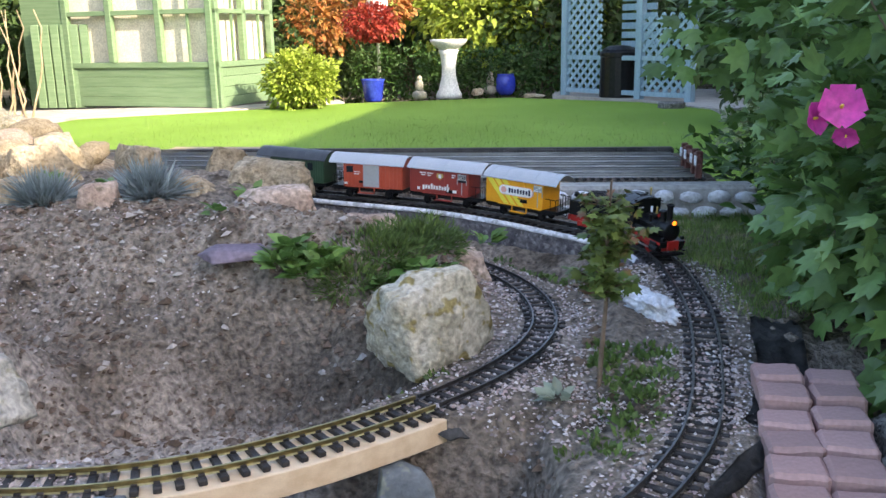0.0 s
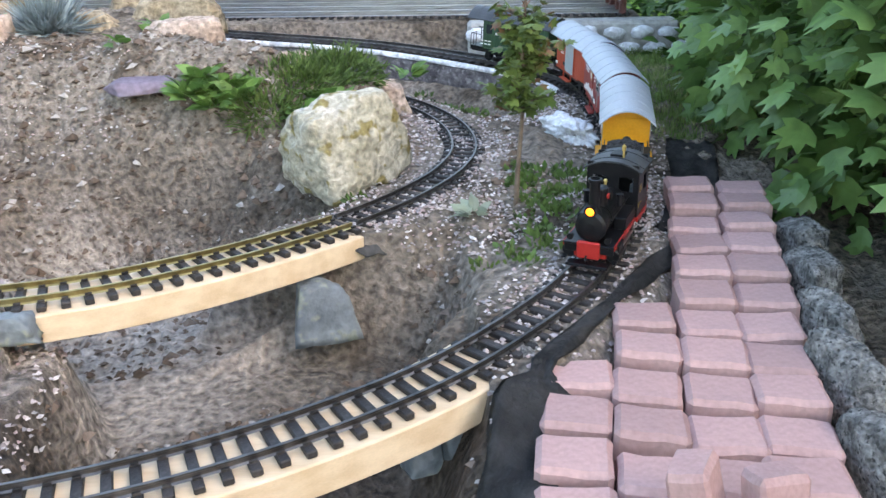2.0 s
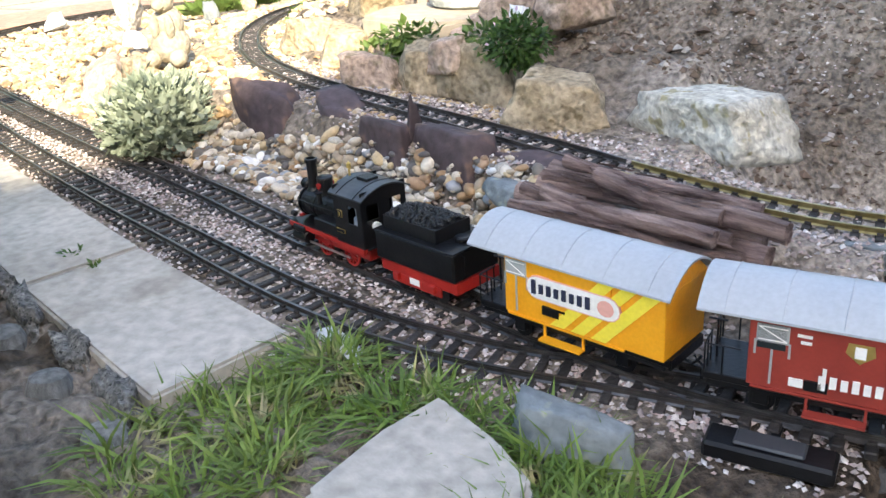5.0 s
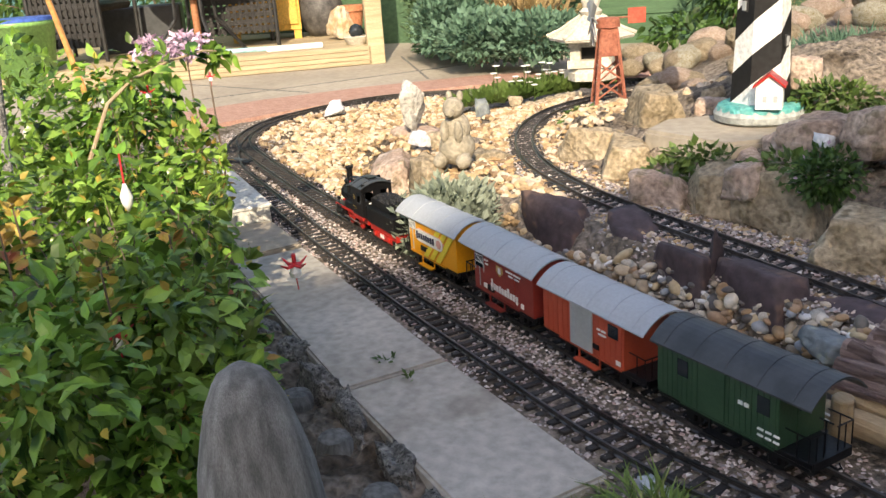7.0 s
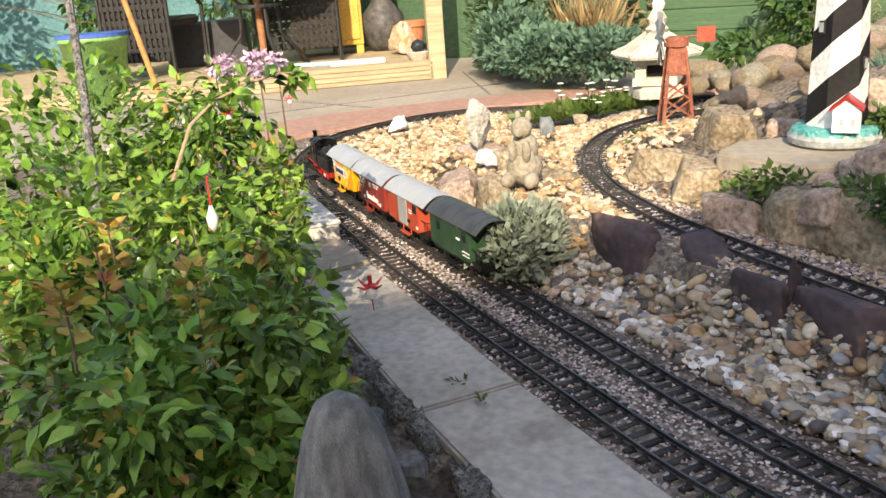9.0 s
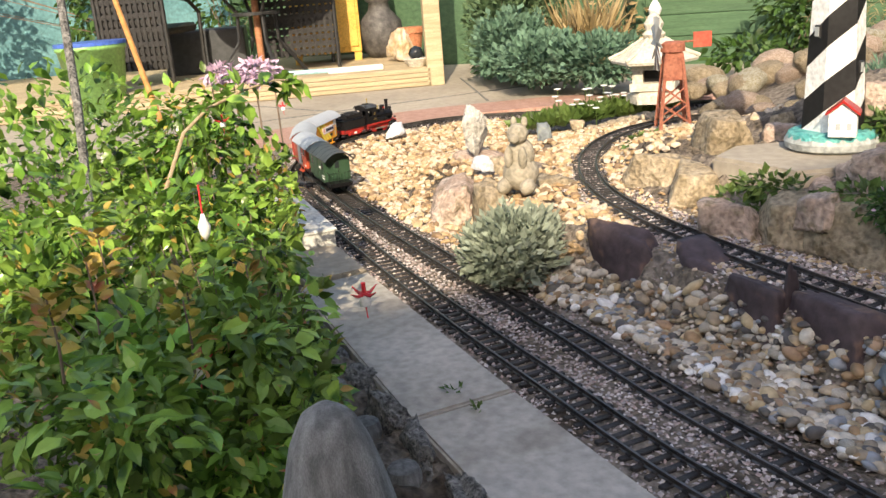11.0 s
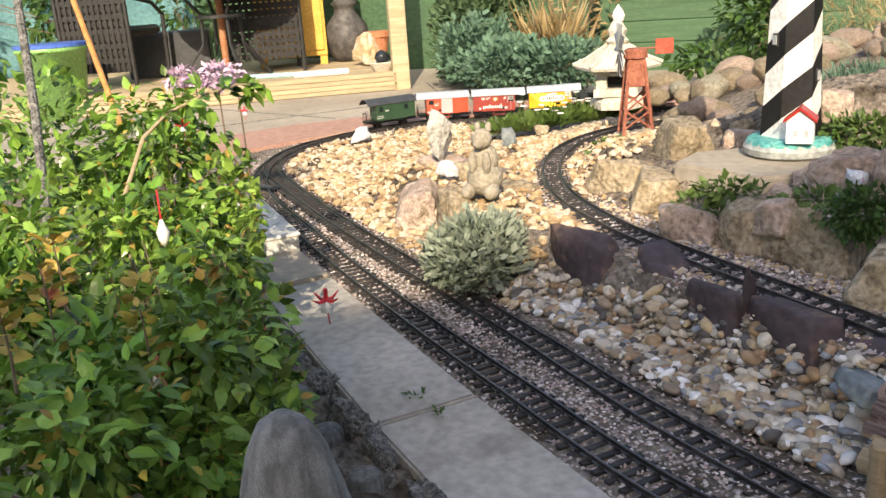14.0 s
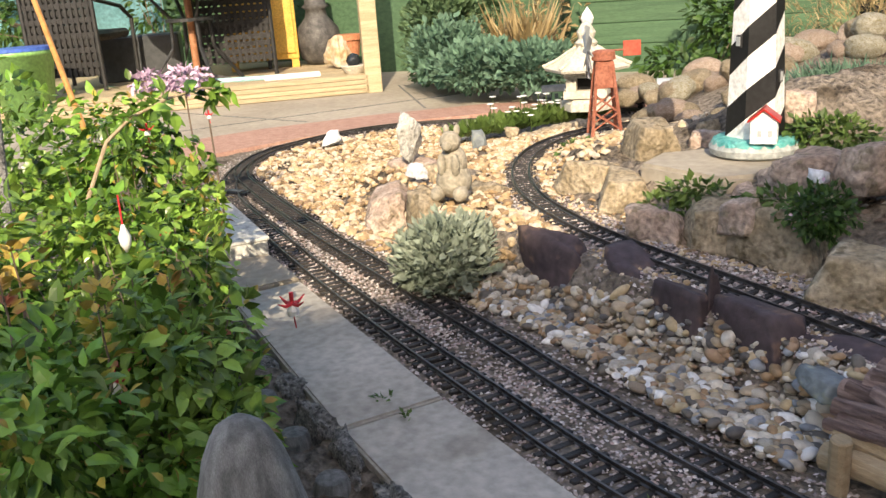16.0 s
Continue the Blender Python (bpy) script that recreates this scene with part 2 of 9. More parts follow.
def add_lathe(bm, prof, seg=16, m=None, cap=True):
    """A turned form: prof is (radius, height) from below."""
    m = m or Matrix()
    rings = []
    for r, z in prof:
        rings.append([bm.verts.new(m @ Vector((r * math.cos(2 * math.pi * i / seg), r * math.sin(2 * math.pi * i / seg), z))) for i in range(seg)])
    for a, b in zip(rings, rings[1:]):
        for i in range(seg):
            bm.faces.new((a[i], a[(i + 1) % seg], b[(i + 1) % seg], b[i]))
    if cap:
        bm.faces.new(list(reversed(rings[0])))
        bm.faces.new(rings[-1])
    return rings


def lathe(prof, seg=16, m=None, cap=True):
    bm = bmesh.new()
    add_lathe(bm, prof, seg, m, cap)
    return bm


def add_tube(bm, pts, r, seg=6, r2=None):
    """A round bar along pts, tapering from r to r2."""
    pts = [Vector(p) for p in pts]
    r2 = r if r2 is None else r2
    rings = []
    for i, p in enumerate(pts):
        d = (pts[min(i + 1, len(pts) - 1)] - pts[max(i - 1, 0)]).normalized()
        a = d.orthogonal().normalized() if abs(d.z) > 0.9 else d.cross(Vector((0, 0, 1))).normalized()
        b = d.cross(a)
        rr = r + (r2 - r) * i / max(1, len(pts) - 1)
        rings.append([bm.verts.new(p + a * rr * math.cos(2 * math.pi * k / seg) + b * rr * math.sin(2 * math.pi * k / seg)) for k in range(seg)])
    for a, b in zip(rings, rings[1:]):
        for k in range(seg):
            bm.faces.new((a[k], a[(k + 1) % seg], b[(k + 1) % seg], b[k]))
    bm.faces.new(list(reversed(rings[0])))
    bm.faces.new(rings[-1])


def tube(pts, r, seg=6, r2=None):
    bm = bmesh.new()
    add_tube(bm, pts, r, seg, r2)
    return bm


def rock_mesh(name, size, seed, material, n=-1, rough=0.06, cuts=2, round_=0.0):
    """A broken stone: the hull of some points, cut finer and worn; round_ makes it a cobble."""
    rng = random.Random(seed)
    bm = bmesh.new()
    for c in range(8 if n < 0 else 0):
        bm.verts.new(Vector([(1 if c >> i & 1 else -1) * rng.uniform(0.42, 1.0) * (0.75 if i < 2 and c & 4 else 1.0) for i in range(3)]))
    for _ in range(n if n > 0 else 5):
        v = Vector((rng.gauss(0, 1), rng.gauss(0, 1), rng.gauss(0, 1))).normalized()
        k = max(abs(v.x), abs(v.y), abs(v.z))
        v = v * (0.55 + 0.45 / k * 0.62) * rng.uniform(0.86, 1.08)
        bm.verts.new(v)
    r = bmesh.ops.convex_hull(bm, input=bm.verts[:])
    bmesh.ops.delete(bm, geom=[g for g in r["geom_interior"] if isinstance(g, bmesh.types.BMVert)], context="VERTS")
    bmesh.ops.triangulate(bm, faces=bm.faces[:])
    for c in range(cuts):
        bmesh.ops.subdivide_edges(bm, edges=bm.edges[:], cuts=1, use_grid_fill=True, smooth=round_)
        if c == 0:
            bmesh.ops.smooth_vert(bm, verts=bm.verts[:], factor=0.14 + 0.40 * round_, use_axis_x=True, use_axis_y=True, use_axis_z=True)
        bmesh.ops.triangulate(bm, faces=bm.faces[:])
    off = Vector((rng.uniform(0, 50), rng.uniform(0, 50), rng.uniform(0, 50)))
    for v in bm.verts:
        d = noise.fractal(v.co * 2.0 + off, 0.75, 2.1, 6)
        v.co += v.co.normalized() * d * rough * 2.0
    lo = [min(v.co[i] for v in bm.verts) for i in range(3)]
    hi = [max(v.co[i] for v in bm.verts) for i in range(3)]
    for v in bm.verts:
        v.co = Vector([((v.co[i] - lo[i]) / (hi[i] - lo[i]) - (0.5 if i < 2 else 0.0)) * size[i] for i in range(3)])
    return mesh_of(name, bm, material, True)


def rock(name, loc, size, seed, material, label, rz=0.0, group="", cuts=2, round_=0.0, rough=0.06, n=-1, rx=0.0, category="rock"):
    ob = new(name, rock_mesh(name, size, seed, material, n, rough, cuts, round_))
    ob.matrix_world = pose(*loc, rx, 0, rz)
    return tagged(ob, label, category, group)


def spline(pts, step=0.01):
    """Catmull-Rom through pts, resampled evenly; returns an array of places and the arc length."""
    p = np.array([pts[0]] + list(pts) + [pts[-1]], float)
    p[0] = 2 * p[1] - p[2]
    p[-1] = 2 * p[-2] - p[-3]
    out = []
    for i in range(1, len(p) - 2):
        u = np.linspace(0, 1, 24, endpoint=False)[:, None]
        a, b, c, d = p[i - 1], p[i], p[i + 1], p[i + 2]
        out.append(0.5 * (2 * b + (c - a) * u + (2 * a - 5 * b + 4 * c - d) * u ** 2 + (3 * b - a - 3 * c + d) * u ** 3))
    q = np.vstack(out + [p[-2:-1]])
    s = np.concatenate([[0], np.cumsum(np.linalg.norm(np.diff(q, axis=0), axis=1))])
    n = max(2, int(s[-1] / step) + 1)
    t = np.linspace(0, s[-1], n)
    return np.stack([np.interp(t, s, q[:, k]) for k in range(3)], 1), s[-1]


def smooth01(x):
    x = np.clip(x, 0, 1)
    return x * x * (3 - 2 * x)


# ---- the railway's lines (rail tops) ----
LINE_A = [(-2.108, 3.414, 0.130), (-1.968, 3.402, 0.130), (-1.829, 3.390, 0.130), (-1.689, 3.376, 0.130), (-1.551, 3.358, 0.130), (-1.413, 3.334, 0.130), (-1.276, 3.305, 0.131), (-1.140, 3.270, 0.131), (-1.006, 3.230, 0.131), (-0.875, 3.181, 0.131), (-0.747, 3.122, 0.130), (-0.622, 3.060, 0.129), (-0.495, 3.001, 0.127), (-0.364, 2.953, 0.121), (-0.230, 2.911, 0.115), (-0.097, 2.870, 0.111), (0.034, 2.821, 0.107), (0.159, 2.758, 0.102), (0.275, 2.680, 0.097), (0.383, 2.592, 0.092), (0.494, 2.508, 0.083), (0.580, 2.408, 0.072), (0.609, 2.277, 0.064), (0.613, 2.137, 0.057), (0.610, 1.998, 0.049), (0.592, 1.860, 0.039), (0.564, 1.723, 0.033), (0.531, 1.587, 0.031), (0.485, 1.455, 0.027), (0.416, 1.334, 0.024), (0.332, 1.223, 0.023), (0.234, 1.124, 0.020), (0.118, 1.047, 0.015), (-0.008, 0.987, 0.010), (-0.141, 0.943, 0.006), (-0.277, 0.913, 0.004), (-0.416, 0.897, 0.003), (-0.555, 0.899, 0.002), (-0.695, 0.910, -0.000), (-0.835, 0.921, -0.002), (-0.974, 0.934, -0.003), (-1.113, 0.951, -0.002), (-1.252, 0.971, -0.001), (-1.391, 0.988, -0.001), (-1.530, 1.003, -0.001), (-1.669, 1.018, -0.001), (-1.809, 1.032, 0.001), (-1.948, 1.047, 0.003), (-2.087, 1.063, 0.004), (-2.226, 1.080, 0.006), (-2.365, 1.100, 0.006), (-2.504, 1.121, 0.007), (-2.642, 1.144, 0.006), (-2.780, 1.168, 0.006), (-2.917, 1.194, 0.005), (-3.054, 1.223, 0.004), (-3.185, 1.270, 0.003), (-3.303, 1.343, 0.003), (-3.404, 1.439, 0.004), (-3.485, 1.552, 0.004), (-3.543, 1.679, 0.002), (-3.585, 1.812, 0.001), (-3.610, 1.949, 0.000), (-3.603, 2.087, -0.000), (-3.565, 2.221, -0.001), (-3.504, 2.346, -0.004), (-3.430, 2.465, -0.007), (-3.350, 2.580, -0.008), (-3.267, 2.693, -0.006), (-3.181, 2.803, -0.005), (-3.091, 2.911, -0.003), (-2.995, 3.012, -0.001), (-2.892, 3.107, 0.000), (-2.788, 3.201, 0.000), (-2.683, 3.294, 0.000), (-2.576, 3.384, 0.000), (-2.465, 3.470, 0.000), (-2.350, 3.550, 0.000), (-2.232, 3.624, 0.000), (-2.110, 3.694, 0.000), (-1.988, 3.762, 0.000), (-1.862, 3.824, 0.000), (-1.734, 3.881, 0.000), (-1.603, 3.930, 0.000), (-1.470, 3.974, 0.000), (-1.335, 4.010, 0.000), (-1.198, 4.039, 0.000), (-1.060, 4.064, 0.000), (-0.921, 4.085, 0.000), (-0.783, 4.104, 0.000), (-0.644, 4.121, 0.000), (-0.504, 4.137, 0.000), (-0.365, 4.154, 0.000), (-0.226, 4.171, 0.000), (-0.087, 4.189, 0.000), (-0.008, 4.200, 0.000)]
LINE_C = [(-0.164, 0.941, 0.000), (-0.299, 0.906, 0.001), (-0.433, 0.864, 0.003), (-0.567, 0.824, 0.002), (-0.705, 0.801, 0.002), (-0.844, 0.799, 0.002), (-0.983, 0.811, 0.001), (-1.123, 0.827, 0.001), (-1.262, 0.843, -0.001), (-1.401, 0.859, -0.002), (-1.540, 0.876, -0.002), (-1.679, 0.894, -0.002), (-1.818, 0.913, -0.002), (-1.956, 0.933, -0.001), (-2.095, 0.954, 0.000), (-2.233, 0.976, 0.002), (-2.372, 0.998, 0.003), (-2.510, 1.020, 0.003), (-2.648, 1.043, 0.003), (-2.784, 1.074, 0.002), (-2.917, 1.119, 0.002), (-3.045, 1.174, 0.001), (-3.168, 1.240, 0.001), (-3.284, 1.319, 0.000), (-3.340, 1.361, 0.000)]
LINE_B = [(-0.161, 2.518, 0.040), (-0.025, 2.502, 0.040), (0.092, 2.444, 0.040), (0.183, 2.342, 0.040), (0.252, 2.222, 0.038), (0.293, 2.090, 0.036), (0.300, 1.953, 0.034), (0.267, 1.820, 0.034), (0.202, 1.697, 0.034), (0.116, 1.588, 0.034), (0.019, 1.488, 0.038), (-0.086, 1.396, 0.044), (-0.202, 1.321, 0.049), (-0.332, 1.274, 0.053), (-0.469, 1.253, 0.060), (-0.608, 1.245, 0.072), (-0.747, 1.248, 0.083), (-0.887, 1.258, 0.090), (-1.027, 1.267, 0.096), (-1.166, 1.278, 0.101), (-1.305, 1.297, 0.103), (-1.440, 1.330, 0.102), (-1.573, 1.375, 0.100), (-1.702, 1.429, 0.097), (-1.825, 1.495, 0.095), (-1.941, 1.573, 0.094), (-2.049, 1.662, 0.094), (-2.146, 1.762, 0.093), (-2.229, 1.874, 0.093), (-2.289, 1.999, 0.094), (-2.323, 2.133, 0.094), (-2.321, 2.269, 0.094), (-2.275, 2.397, 0.094), (-2.202, 2.517, 0.095), (-2.147, 2.600, 0.095)]
PA, LEN_A = spline(LINE_A)
PB, LEN_B = spline(LINE_B)
PC, LEN_C = spline(LINE_C)


def on_line(P, s, step=0.01):
    """The place and heading at arc length s."""
    i = min(max(s / step, 0.0), len(P) - 1.001)
    k = int(i)
    a, b = P[k], P[k + 1]
    p = a + (b - a) * (i - k)
    lo, hi = P[max(k - 2, 0)], P[min(k + 3, len(P) - 1)]
    return Vector(p), Vector(hi - lo).normalized()


def near_line(P, X, Y, every=4):
    """The distance in plan from each place to a line, and the line's height there."""
    Q = P[::every]
    best = np.full(X.shape, 9e9)
    zz = np.zeros(X.shape)
    for q in Q:
        d = (X - q[0]) ** 2 + (Y - q[1]) ** 2
        m = d < best
        best[m] = d[m]
        zz[m] = q[2]
    return np.sqrt(best), zz


# ---- the ground's heights ----
def bump2(X, Y, cx, cy, rx, ry, k=1.0, rot=0.0):
    c, s = math.cos(rot), math.sin(rot)
    u, v = ((X - cx) * c + (Y - cy) * s) / rx, (-(X - cx) * s + (Y - cy) * c) / ry
    return smooth01((1.0 - np.sqrt(u * u + v * v)) * k)


def land(X, Y):
    """Height of the soil of the railway bed, before the beds of the lines are pressed into it."""
    z = -0.022 + 0.055 * smooth01((Y - 1.1) / 0.9) * smooth01((X + 0.5) / 0.4)
    # the bank and the planted rise behind the pit
    z = z + 0.225 * smooth01((Y - 1.93) / 0.30) * smooth01((0.05 - 0.17 * smooth01((Y - 2.2) / 0.2) - X) / 0.4) * smooth01((X + 2.0) / 0.5) * smooth01((2.66 - 0.5 * np.clip(X, -0.7, 1) - Y) / 0.15)
    z = z + 0.07 * bump2(X, Y, 0.0, 2.2, 0.25, 0.22, 1.6)
    # terrace behind the dark stones, and the rockery above it
    edge = 1.15 + 0.03 * np.clip(-X - 1.4, 0, 3) + 0.30 * np.clip(-X - 1.75, 0, 3)
    low = 1 - smooth01((Y - 1.72) / 0.2) * smooth01((X + 1.5) / 0.3)
    left = smooth01((-0.25 - X) / 0.35) * low
    z = z + left * 0.09 * smooth01((Y - edge + 0.03) / 0.10) * smooth01((X + 3.0) / 0.6)
    rk = smooth01((-0.42 - X) / 0.5) * smooth01((Y - edge - 0.30) / 0.22) * smooth01((X + 2.15) / 0.25) * smooth01((2.3 - Y) / 0.3)
    z = z + 0.085 * rk * low * (1 - smooth01((X + 0.85) / 0.3) * smooth01((Y - 1.6) / 0.3))
    # the hollow below the curved wall
    z = z - 0.07 * bump2(X, Y, 0.08, 2.5, 0.55, 0.24, 1.6, -0.6)
    # the dug pit and the trench under the bridges
    pit = bump2(X, Y, -0.30, 1.65, 0.46, 0.40, 2.3, -0.2)
    wob = 0.03 * np.sin(9 * Y) + 0.02 * np.sin(23 * Y + 1)
    tr = smooth01((X + 0.175 + 0.28 * np.clip(Y - 0.9, 0, 1) + 0.5 * wob) / 0.06) * smooth01((0.29 + wob - X) / 0.10) * smooth01((Y - 0.12) / 0.2) * smooth01((1.56 + 0.2 * X - Y) / 0.12)
    dig = np.maximum(pit, tr)
    z = z * (1 - dig) - 0.16 * dig
    # a worn hollow in the pit's bank
    z = z - 0.06 * bump2(X, Y, -0.33, 1.93, 0.30, 0.10, 1.6, 0.35)
    # the yard's made-up ground
    yard = smooth01((Y - 2.94 - 0.06 * smooth01((X - 0.2) / 0.15)) / 0.06) * smooth01((3.78 - Y) / 0.1) * smooth01((X + 2.6) / 0.3) * smooth01((0.95 - X) / 0.05)
    z = np.where(yard > 0.01, np.maximum(z, -0.022 + 0.155 * yard), z)
    # the brick path's bed
    z = z - 0.05 * smooth01((X - 0.36 - 0.2 * np.clip(Y - 1.1, 0, 1)) / 0.06) * smooth01((1.85 - Y) / 0.2)
    # grass beyond the outer curve, and the fall to the lawn
    out = np.maximum(smooth01((Y - 3.8) / 0.25) * smooth01((X + 2.9) / 0.5), smooth01((X - 0.95) / 0.3) * smooth01((Y - 2.9) / 0.4))
    z = z * (1 - out) - 0.19 * out
    return z


def ground_z(x, y):
    X, Y = np.array([[x]], float), np.array([[y]], float)
    return float(land_full(X, Y)[0, 0])


def land_full(X, Y):
    z = land(X, Y)
    for P, gap in ((PA, True), (PB, True), (PC, True)):
        d, lz = near_line(P, X, Y)
        w = 1 - smooth01((d - 0.065) / 0.09)
        if gap:
            # no bed under the two bridges, nor on the stone wall
            w = w * np.where((X > -0.20 - 0.28 * (Y - 0.9)) & (X < 0.285) & (Y < 1.53) & (Y > 0.6), 0.0, 1.0)
            w = w * np.where((lz > 0.066) & (X > -0.7) & (Y > 2.2), 0.0, 1.0)
        z = z * (1 - w) + (lz - 0.0135) * w
    return z


def rough_noise(x, y):
    v = Vector((x, y, 0.3))
    return noise.fractal(v * 3.0, 1.0, 2.0, 4) * 0.014 + noise.fractal(v * 14.0, 0.6, 2.0, 4) * 0.014 + noise.fractal(v * 48.0, 0.5, 2.0, 3) * 0.0055


def sheet(name, x0, x1, y0, y1, step, zf, material, label, category, keep=None, kind="structure", amp=1.0, lift=0.0):
    xs, ys = np.arange(x0, x1 + step / 2, step), np.arange(y0, y1 + step / 2, step)
    X, Y = np.meshgrid(xs, ys)
    Z = zf(X, Y) + lift
    if amp:
        da = np.minimum(near_line(PA, X, Y, 6)[0], near_line(PC, X, Y, 6)[0])
        da = np.minimum(da, near_line(PB, X, Y, 6)[0])
        fac = amp * (0.15 + 0.85 * smooth01((da - 0.05) / 0.12))
        N = np.array([[rough_noise(x, y) for x in xs] for y in ys])
        Z = Z + N * fac
    nx, ny = len(xs), len(ys)
    idx = np.arange(nx * ny).reshape(ny, nx)
    quads = np.stack([idx[:-1, :-1], idx[:-1, 1:], idx[1:, 1:], idx[1:, :-1]], -1).reshape(-1, 4)
    if keep is not None:
        cx, cy = (X[:-1, :-1] + step / 2).reshape(-1), (Y[:-1, :-1] + step / 2).reshape(-1)
        quads = quads[keep(cx, cy)]
    me = bpy.data.meshes.new(name)
    me.from_pydata(np.stack([X, Y, Z], -1).reshape(-1, 3).tolist(), [], quads.tolist())
    me.polygons.foreach_set("use_smooth", [True] * len(me.polygons))
    me.materials.append(material)
    return tagged(new(name, me), label, category, kind=kind)


FINE = (-2.2, 1.1, 0.2, 2.8)
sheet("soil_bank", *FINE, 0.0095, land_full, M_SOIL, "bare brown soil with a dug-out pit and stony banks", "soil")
inside = lambda x, y: ~((x > FINE[0]) & (x < FINE[1]) & (y > FINE[2]) & (y < FINE[3]))
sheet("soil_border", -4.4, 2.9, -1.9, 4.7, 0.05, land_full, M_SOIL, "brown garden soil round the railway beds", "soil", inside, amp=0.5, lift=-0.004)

# ---- lawn and the land beyond ----
bm = bmesh.new()
bmesh.ops.create_grid(bm, x_segments=40, y_segments=40, size=300)
for v in bm.verts:
    v.co.z = -0.30
thing("ground", bm, M_SOIL, "dark bare earth reaching away under the gardens", "ground", kind="structure")
LAWN_Z = -0.15
bm = bmesh.new()
vs = [bm.verts.new((x, y, LAWN_Z)) for x, y in ((-4.4, 3.9), (1.9, 3.9), (2.25, 8.7), (1.75, 9.7), (0.4, 10.6), (-1.5, 10.0), (-2.5, 9.2), (-3.75, 8.5))]
bm.faces.new(vs)
lawn = thing("lawn", bm, M_LAWN, "close-mown bright green lawn, partly shaded", "lawn", kind="structure")


# ---- track ----
PITCH = 0.0262


def rail_mesh(name, P, off, material, i0=0, i1=None):
    """A flat-bottomed rail beside a line."""
    prof = [(-0.0035, -0.0085), (0.0035, -0.0085), (0.0012, -0.0068), (0.0012, -0.003), (0.0017, -0.0022), (0.0017, 0.0), (-0.0017, 0.0), (-0.0017, -0.0022), (-0.0012, -0.003), (-0.0012, -0.0068)]
    Q = P[i0:i1:2]
    d = np.gradient(Q, axis=0)
    d /= np.linalg.norm(d[:, :2], axis=1)[:, None]
    nrm = np.stack([-d[:, 1], d[:, 0], np.zeros(len(Q))], 1)
    verts, faces = [], []
    k = len(prof)
    for i in range(len(Q)):
        for a, b in prof:
            verts.append((Q[i] + nrm[i] * (off + a) + np.array([0, 0, b])).tolist())
    for i in range(len(Q) - 1):
        for j in range(k):
            faces.append((i * k + j, i * k + (j + 1) % k, (i + 1) * k + (j + 1) % k, (i + 1) * k + j))
    faces.append(tuple(range(k - 1, -1, -1)))
    faces.append(tuple((len(Q) - 1) * k + j for j in range(k)))
    me = bpy.data.meshes.new(name)
    me.from_pydata(verts, [], faces)
    me.materials.append(material)
    return me


def tie_bm(bm, m=None):
    add_box(bm, -0.0055, 0.0055, -0.041, 0.041, -0.0165, -0.0085, 0.0012, m)
    for y in (-0.0235, 0.0235):
        for sy in (-1, 1):
            add_box(bm, -0.004, 0.004, y + sy * 0.0035 - 0.0016, y + sy * 0.0035 + 0.0016, -0.0086, -0.0055, 0.0, m)


bm = bmesh.new()
tie_bm(bm)
TIE = mesh_of("sleeper", bm, M_TIE)


def lay_track(name, P, s0, s1, label, near, rails=((0, None, M_RAIL),)):
    """Rails and sleepers on a line; sleepers inside the stretch near are pieces, the rest one mesh."""
    t = empty(name, label, "railway track", tuple(P[int(s0 * 100)]))
    base = t.matrix_world.translation.copy()
    inv = Matrix.Translation(-base)
    for i0, i1, material in rails:
        for off in (-0.0235, 0.0235):
            r = new("rail", rail_mesh("rail", P, off, material, i0, i1))
            r.parent = t
            r.matrix_parent_inverse = inv
    rest = bmesh.new()
    s = s0 + PITCH / 2
    while s < s1:
        p, d = on_line(P, s)
        m = Matrix.Translation(p) @ Matrix.Rotation(math.atan2(d.y, d.x), 4, "Z") @ Matrix.Rotation(-math.asin(d.z), 4, "Y")
        if near[0] < p.x < near[1] and near[2] < p.y < near[3]:
            o = new("sleeper", TIE)
            o.parent = t
            o.matrix_parent_inverse = inv
            o.matrix_basis = m
        else:
            add_box(rest, -0.0055, 0.0055, -0.041, 0.041, -0.0165, -0.0085, 0.0, m)
        s += PITCH
    if len(rest.verts):
        o = part("sleeper_row", rest, M_TIE, t)
        o["kind"] = "stuff"
        o.matrix_parent_inverse = inv
        o["kind"] = "stuff"
    return t


kB = lambda x: int(np.argmin(np.abs(PB[:, 0] - x) + 10 * (PB[:, 1] > 1.7) + 10 * (PB[:, 1] > 1.6)))
b0, b1 = kB(0.09), kB(-0.66)
lay_track("garden_railway_track", PA, 0, LEN_A, "narrow model railway track with blackened rails on dark sleepers", (-2.2, 0.8, 0.3, 2.4))
lay_track("inner_loop_track", PB, 0, LEN_B, "curved model railway track, dark with a brass-railed length", (-1.5, 0.5, 0.3, 2.7),
          ((0, b0 + 1, M_RAIL), (b0, b1 + 1, M_BRASS), (b1, None, M_RAIL)))
lay_track("siding_track", PC, 0.06, LEN_C, "straight model railway siding laid beside a pale slab", (-2.2, 0.8, 0.3, 2.4))

# check rails and frog of the two points, and their throw boxes
sw = empty("turnout_motor", "black plastic point motor lying beside the turnout", "point motor", (-0.265, 0.835, -0.006), 12)
part("motor_case", box(-0.055, 0.055, -0.017, 0.017, -0.006, 0.012, 0.003), M_BLACK, sw)
part("motor_cover", box(-0.03, 0.03, -0.012, 0.012, 0.012, 0.0155, 0.002), M_DKGREY, sw)
part("throw_bar", box(-0.004, 0.004, 0.01, 0.075, -0.004, -0.001), M_BLACK, sw)
sw2 = copy_thing(sw, pose(-2.85, 1.115, -0.012, 0, 0, 200))

# ---- timber bridges ----


